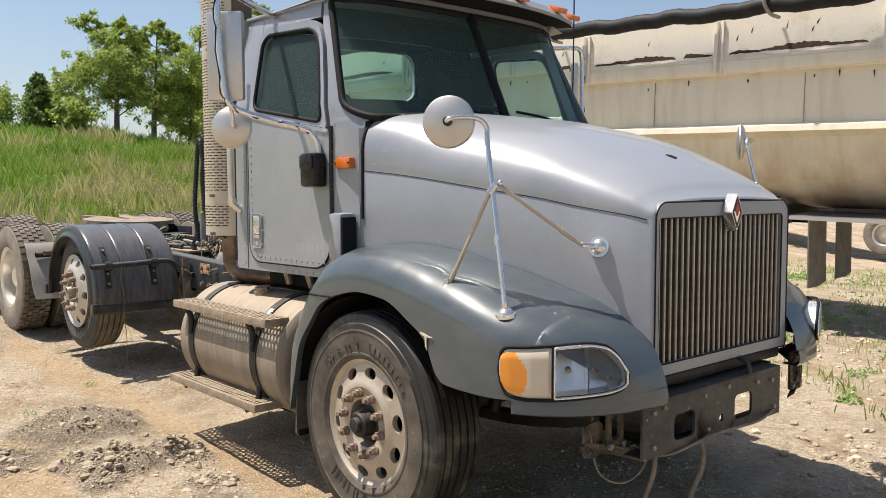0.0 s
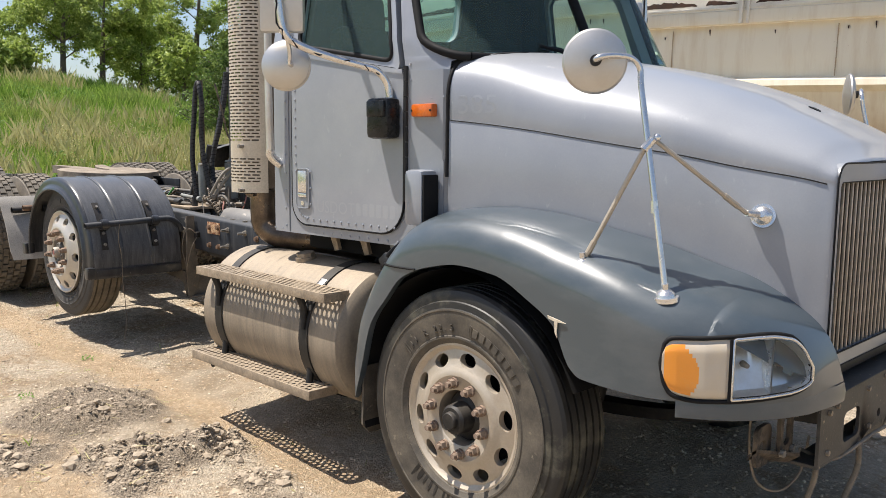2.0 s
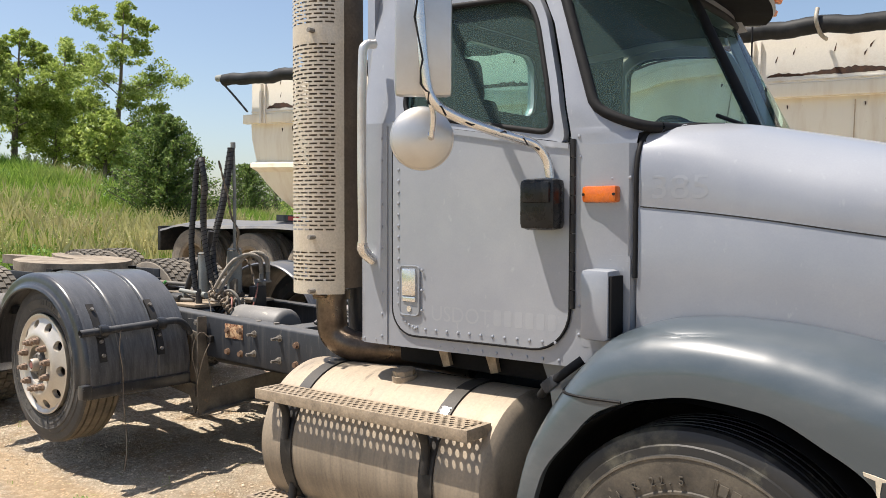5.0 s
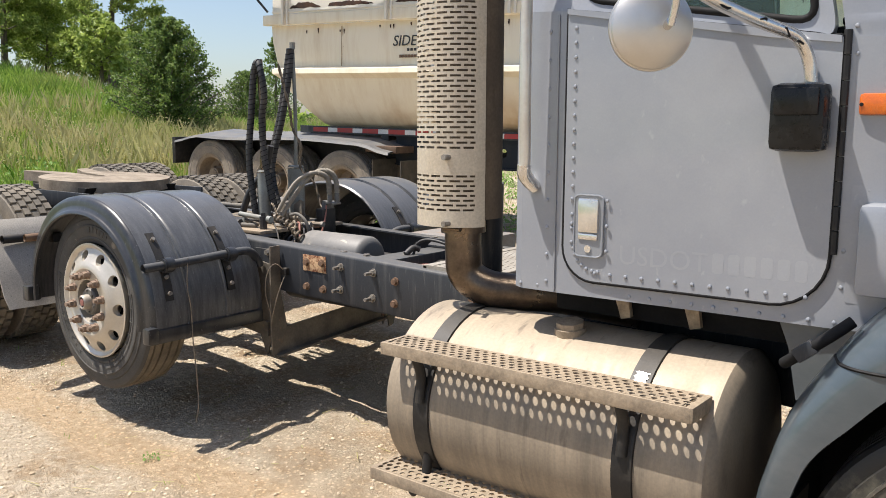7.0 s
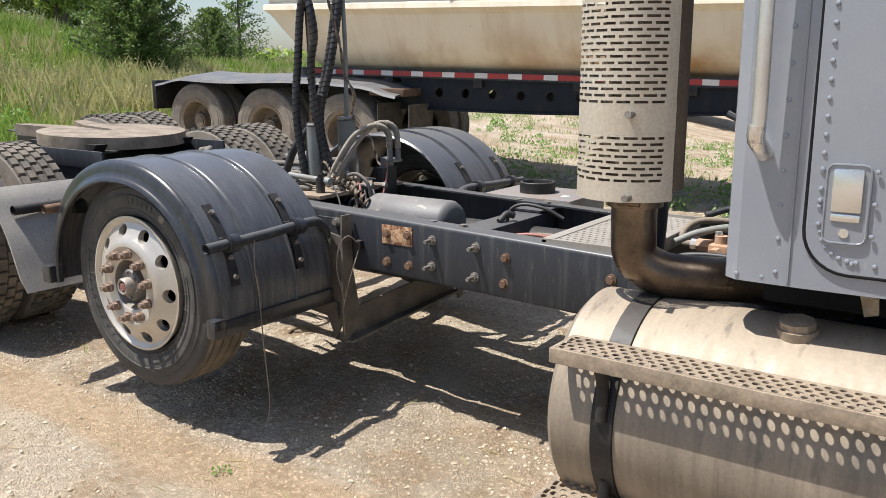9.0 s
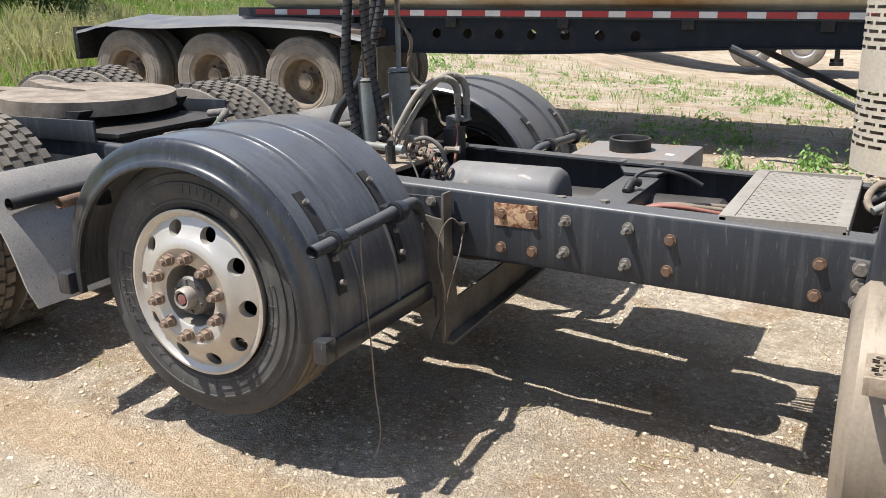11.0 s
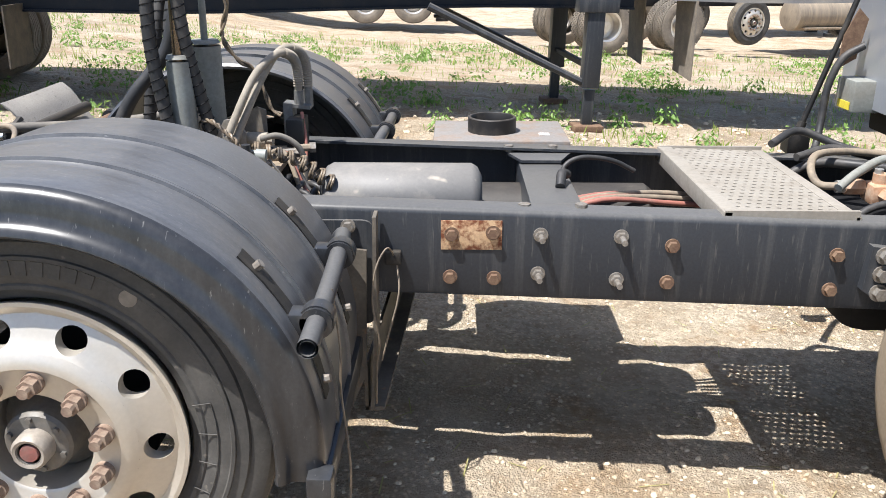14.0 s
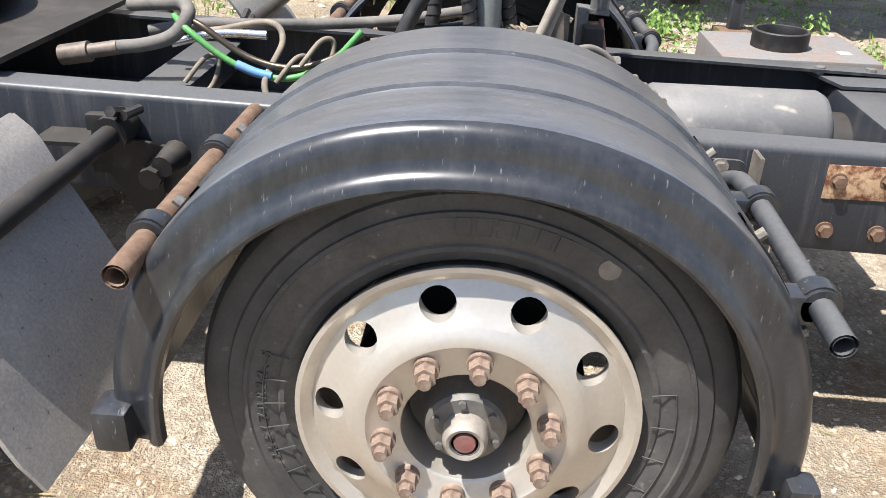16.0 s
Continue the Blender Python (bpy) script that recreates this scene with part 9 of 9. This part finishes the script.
conifer(-30.6, 22.8, 4.6, 1.6, 23, 4500, "dark pointed conifer beyond the trailer")
conifer(-26.0, 17.5, 2.4, 1.2, 25, 12000, "dense dark green cedar bush on the bank", True)
vs, fs = [], []                               # far woods on the skyline
rnd = random.Random(31)
for k in range(6500):
    x = -90 - 30 * rnd.random()
    y = -60 + 190 * rnd.random()
    h = 2.4 + 2.2 * noise.noise(Vector((y * 0.11, 3.0, 1.0)))
    leaf_card(vs, fs, Vector((x, y, ground_z(x, y) + 1.2 + max(0.3, h) * rnd.random())), 1.0 + rnd.random(), rnd)
tagged(new("far_woods", from_lists("far_woods", vs, fs, LEAF)), "distant line of green woods behind the bank", "woods", kind="stuff")

vs, fs = [], []                               # long grass on the bank
vd, fd = [], []
rnd = random.Random(41)


def blade(V, F, x, y, z, h, w, rnd):
    a = rnd.random() * 6.283
    dx, dy = math.cos(a) * w, math.sin(a) * w
    bx, by = rnd.gauss(0, 0.22) * h, rnd.gauss(0, 0.22) * h
    k = len(V)
    V += [(x - dx, y - dy, z), (x + dx, y + dy, z), (x + dx * 0.7 + bx * 0.4, y + dy * 0.7 + by * 0.4, z + h * 0.6), (x + bx, y + by, z + h)]
    F += [(k, k + 1, k + 2), (k, k + 2, k + 3)]


count = 0
vw, fw_ = [], []
while count < 175000:
    s = rnd.random()
    x = -12.6 - 19.0 * s ** 1.25
    y = -4 + 29 * rnd.random()
    clump = noise.noise(Vector((x * 0.8, y * 0.8, 5.0)))
    if x > -14.5 - 1.5 * noise.noise(Vector((y * 0.5, 1.0, 2.0))) and rnd.random() > 0.35:
        continue
    dist = max(1.0, -x / 18)
    z = ground_z(x, y) - 0.03
    straw = noise.noise(Vector((x * 0.55, y * 0.55, 9.0))) + 0.30 * smooth((x + 20) / 6)
    leafy = noise.noise(Vector((x * 0.7, y * 0.7, 14.0))) > 0.12
    roll = rnd.random()
    if straw > 0.22 and roll < 0.30:
        blade(vd, fd, x, y, z, 0.30 + 0.45 * rnd.random(), 0.0028 * dist + 0.002, rnd)
    elif leafy and roll < 0.42:
        h = 0.10 + 0.40 * rnd.random() * (0.6 + clump)
        leaf_card(vw, fw_, Vector((x, y, z + max(0.06, h))), 0.05 + 0.06 * rnd.random(), rnd, 0.3)
    else:
        blade(vs, fs, x, y, z, max(0.10, 0.15 + 0.26 * rnd.random() + 0.24 * clump) * (1.0 + 0.10 * dist), 0.0036 * dist + 0.0016, rnd)
    count += 1
for k in range(60):                                       # tall yellow-green seed stalks near the foot of the bank
    cx, cy = -13.6 - 3.5 * rnd.random(), 3.0 + 7.0 * rnd.random()
    for j in range(16):
        x, y = cx + rnd.gauss(0, 0.16), cy + rnd.gauss(0, 0.16)
        h = 0.40 + 0.35 * rnd.random()
        z = ground_z(x, y) - 0.02
        blade(vd, fd, x, y, z, h, 0.006, rnd)
        for q in range(5):
            leaf_card(vd, fd, Vector((x + rnd.gauss(0, 0.03), y + rnd.gauss(0, 0.03), z + h * (0.45 + 0.12 * q))), 0.045, rnd)
tagged(new("bank_grass", from_lists("bank_grass", vs, fs, GRASS)), "long green grass covering the bank", "grass", kind="stuff")
tagged(new("dry_grass", from_lists("dry_grass", vd, fd, STRAW)), "dry yellow grass stalks among the green", "grass", kind="stuff")
tagged(new("bank_weeds", from_lists("bank_weeds", vw, fw_, WEED)), "low leafy green weeds among the grass", "weeds", kind="stuff")


def weed_mesh(seed, height, leaves, size):
    rnd = random.Random(seed)
    vs, fs = [], []
    for k in range(leaves):
        s = (k + 0.6) / leaves
        ang = k * 2.4 + 0.4 * rnd.random()
        z = height * s
        ln = size * (1.1 - 0.5 * s) * (0.8 + 0.4 * rnd.random())
        o = Vector((0.02 * math.cos(ang), 0.02 * math.sin(ang), z))
        d = Vector((math.cos(ang), math.sin(ang), 0.55 - 0.3 * (1 - s)))
        c = o + d * (0.25 + 1.1 * rnd.random()) * size
        side = Vector((-math.sin(ang), math.cos(ang), 1.6 * rnd.random() - 0.8)).normalized() * 1.15
        d = (d - Vector((0, 0, 0.5 + 0.7 * rnd.random()))).normalized()
        i = len(vs)
        pts = [c, c + d * ln * 0.35 + side * ln * 0.34 + Vector((0, 0, 0.02)), c + d * ln * 0.75 + side * ln * 0.22, c + d * ln - Vector((0, 0, ln * 0.18)), c + d * ln * 0.75 - side * ln * 0.22, c + d * ln * 0.35 - side * ln * 0.34 + Vector((0, 0, 0.02))]
        vs += [q[:] for q in pts]
        fs += [(i, i + 1, i + 2), (i, i + 2, i + 3), (i, i + 3, i + 4), (i, i + 4, i + 5)]
        j = len(vs)
        vs += [(0.006, 0, z * 0.3), (-0.006, 0, z * 0.3), c[:]]
        fs += [(j, j + 1, j + 2)]
    return from_lists("weed", vs, fs, WEED)


WEEDS = [weed_mesh(s, h, n, z) for s, h, n, z in ((1, 0.17, 26, 0.082), (2, 0.11, 20, 0.068), (3, 0.25, 38, 0.088), (4, 0.09, 14, 0.05))]
def weed(x, y, k, scale=1.0, label="leafy green weed growing in the dirt"):
    ob = tagged(new("weed", WEEDS[k]), label, "weed", "weeds in the yard")
    ob.matrix_basis = pose(x, y, stand_z(x, y) - 0.01, 0, 0, (x * 97 + y * 61) % 360) @ Matrix.Scale(scale * (0.8 if y < 2.1 else 0.52), 4)


for x, y, k, sc in ((1.55, 2.55, 2, 1.0), (1.95, 2.15, 0, 1.0), (2.15, 2.45, 2, 0.9), (1.30, 2.9, 0, 1.0), (0.9, 3.4, 1, 1.0), (2.6, 3.0, 1, 1.0), (-2.35, 1.75, 2, 1.9), (-2.15, 1.85, 2, 1.7), (-2.55, 1.9, 0, 2.2), (-1.9, 2.4, 0, 1.3),
                    (-3.15, 2.3, 2, 1.0), (-3.35, 2.2, 0, 1.0), (-5.3, 2.2, 2, 1.1), (-5.5, 2.6, 0, 1.2), (-1.2, 2.6, 3, 1.2), (-0.8, 3.2, 1, 1.0), (-3.0, 5.0, 0, 1.0), (-1.3, 5.0, 1, 1.1), (-0.6, 4.4, 1, 1.0), (0.2, 4.2, 1, 1.0)):
    weed(x, y, k, sc)
for x, y, k, sc in ((-3.31, 4.94, 2, 1.3), (-2.61, 5.43, 0, 1.5), (-2.24, 5.39, 2, 1.3), (-1.58, 5.44, 0, 1.4), (-7.25, 5.89, 0, 1.4), (-6.6, 5.09, 1, 1.5), (-0.9, 4.79, 0, 1.3), (-0.59, 4.31, 1, 1.5), (-1.52, 4.71, 0, 1.2), (0.84, 8.68, 0, 1.6), (-3.68, 11.2, 2, 1.6),
                    (-0.03, 10.44, 0, 1.8), (-0.4, 4.04, 1, 1.4), (0.48, 2.98, 0, 1.2), (0.14, 3.97, 1, 1.3), (-1.05, 5.75, 2, 1.3), (-7.8, 5.85, 0, 1.5), (-2.6, 4.9, 2, 1.7), (-4.42, 6.03, 2, 1.4), (-3.45, 6.24, 0, 1.6), (-2.74, -1.88, 3, 0.5), (-3.4, -1.26, 3, 0.5), (-4.0, 5.58, 0, 1.6), (-10.4, 12.1, 2, 1.8), (-8.9, 10.1, 2, 1.6)):
    weed(x, y, k, sc)
rnd = random.Random(55)
for k in range(200):
    x, y = -11 + 15 * rnd.random(), 6.8 + 9 * rnd.random() ** 1.2
    if noise.noise(Vector((x * 0.6, y * 0.5, 2.0))) < -0.12:
        continue
    weed(x, y, rnd.choice((0, 1, 1, 3)), 0.7 + 0.7 * rnd.random())
vs, fs = [], []                               # low grass tufts in the yard
for k in range(620):
    if k < 34:
        cx, cy = -6.5 + 8.5 * rnd.random(), -2.9 + 2.3 * rnd.random()
        if abs(cx) < 0.9 and cy > -1.6:
            continue
    else:
        cx, cy = -12 + 17 * rnd.random(), 2.2 + 14 * rnd.random()
    for j in range(5 if k < 34 else 16):
        x, y = cx + rnd.gauss(0, 0.012 if k < 34 else 0.16), cy + rnd.gauss(0, 0.012 if k < 34 else 0.12)
        blade(vs, fs, x, y, stand_z(x, y) - 0.005, (0.02 + 0.04 * rnd.random()) if k < 34 else (0.04 + 0.09 * rnd.random()), 0.0016 if k < 34 else 0.005, rnd)
tagged(new("yard_grass", from_lists("yard_grass", vs, fs, GRASS)), "sparse low grass tufts in the dirt", "grass", kind="stuff")
vs, fs = [], []                               # low leafy weeds in patches beyond the truck
k = 0
while k < 6500:
    x, y = -12 + 17 * rnd.random(), 2.3 + 12 * rnd.random()
    n = noise.noise(Vector((x * 0.9, y * 0.7, 21.0)))
    if rnd.random() > 5.0 * (n - 0.20):
        continue
    leaf_card(vs, fs, Vector((x, y, stand_z(x, y) + 0.015 + 0.16 * rnd.random() ** 2 * (0.5 + n))), 0.03 + 0.045 * rnd.random(), rnd, 0.4)
    k += 1
tagged(new("yard_weeds", from_lists("yard_weeds", vs, fs, WEED)), "low leafy weeds in patches on the dirt", "weeds", kind="stuff")
vs, fs = [], []                               # dead twigs and straws on the dirt
for k in range(650):
    x, y = -6.5 + 9.5 * rnd.random(), -2.9 + 4.2 * rnd.random()
    a, l = rnd.random() * 6.283, 0.03 + 0.09 * rnd.random()
    z = stand_z(x, y) + 0.004
    dx, dy = math.cos(a) * l, math.sin(a) * l
    px, py = -math.sin(a) * 0.0022, math.cos(a) * 0.0022
    i = len(vs)
    vs += [(x - px, y - py, z), (x + px, y + py, z), (x + dx + px, y + dy + py, z + 0.004), (x + dx - px, y + dy - py, z + 0.004)]
    fs += [(i, i + 1, i + 2), (i, i + 2, i + 3)]
tagged(new("dry_straw", from_lists("dry_straw", vs, fs, STRAW)), "scattered dry straws and twigs on the dirt", "straw", kind="stuff")

# gravel and clods
def pebbles(name, count, seed, area, sizes, mat, label, bury=0.35):
    rnd = random.Random(seed)
    tmp = B()
    bmesh.ops.create_icosphere(tmp, subdivisions=1, radius=1.0)
    tmp.verts.ensure_lookup_table()
    bv = [v.co.copy() for v in tmp.verts]
    bf = [[v.index for v in f.verts] for f in tmp.faces]
    tmp.free()
    vs, fs = [], []
    for _ in range(count):
        x, y = area(rnd)
        r = sizes[0] + (sizes[1] - sizes[0]) * rnd.random() ** 3
        q = Euler((rnd.random() * 6, rnd.random() * 6, rnd.random() * 6)).to_matrix()
        sc = (0.7 + 0.6 * rnd.random(), 0.7 + 0.6 * rnd.random(), 0.45 + 0.4 * rnd.random())
        k = len(vs)
        z = stand_z(x, y) + r * (0.5 - bury)
        for v in bv:
            w = q @ (v * (0.8 + 0.4 * rnd.random()))
            vs.append((x + w.x * r * sc[0], y + w.y * r * sc[1], z + w.z * r * sc[2]))
        fs += [tuple(k + i for i in f) for f in bf]
    return tagged(new(name, from_lists(name, vs, fs, mat)), label, "gravel", kind="stuff")


pm, t, p = nodes_of("pale_stones")
g = t.nodes.new("ShaderNodeNewGeometry")
rc = ramp(t, g.outputs["Random Per Island"], 0.0, 1.0, (0.38, 0.295, 0.20, 1), (0.64, 0.545, 0.41, 1))
t.links.new(rc, p.inputs["Base Color"])
p.inputs["Roughness"].default_value = 0.9
p.inputs["Specular IOR Level"].default_value = 0.2
cm = stuff("dry_mud", (0.42, 0.345, 0.255), (0.27, 0.215, 0.155), 0.95, 0, 20, (0.4, 0.7), 90, 0.6)


def thin_spread(r):
    """Stones lie in drifts and leave the pressed tracks nearly bare."""
    while True:
        x, y = -6.6 + 9.6 * r.random(), -2.9 + 4.6 * r.random()
        if r.random() < 0.35 + 0.9 * (noise.noise(Vector((x * 1.3, y * 1.3, 4.0))) + 0.3) - 0.7 * trodden(x, y):
            return x, y


def on_heaps(r):
    m = r.choice(HEAPS)
    return m[0] + r.gauss(0, m[2] * 0.55), m[1] + r.gauss(0, m[3] * 0.55)


pebbles("gravel", 34000, 61, thin_spread, (0.002, 0.0115), pm, "pale gravel stones scattered on the dirt")
pebbles("far_gravel", 3500, 62, lambda r: (-8 + 12 * r.random(), 1.5 + 7 * r.random()), (0.008, 0.035), pm, "pale gravel stones beyond the truck")
pebbles("mud_crumbs", 9500, 63, on_heaps, (0.0015, 0.0095), cm, "dry churned mud crumbs beside the wheel", 0.5)
pebbles("mud_clods", 260, 65, on_heaps, (0.010, 0.036), cm, "dry churned mud clods beside the wheel", 0.6)
pebbles("mud_clods", 450, 64, lambda r: (1.9 + r.gauss(0, 0.7), 1.7 + r.gauss(0, 0.35)), (0.006, 0.035), cm, "dry churned mud clods ahead of the truck", 0.2)
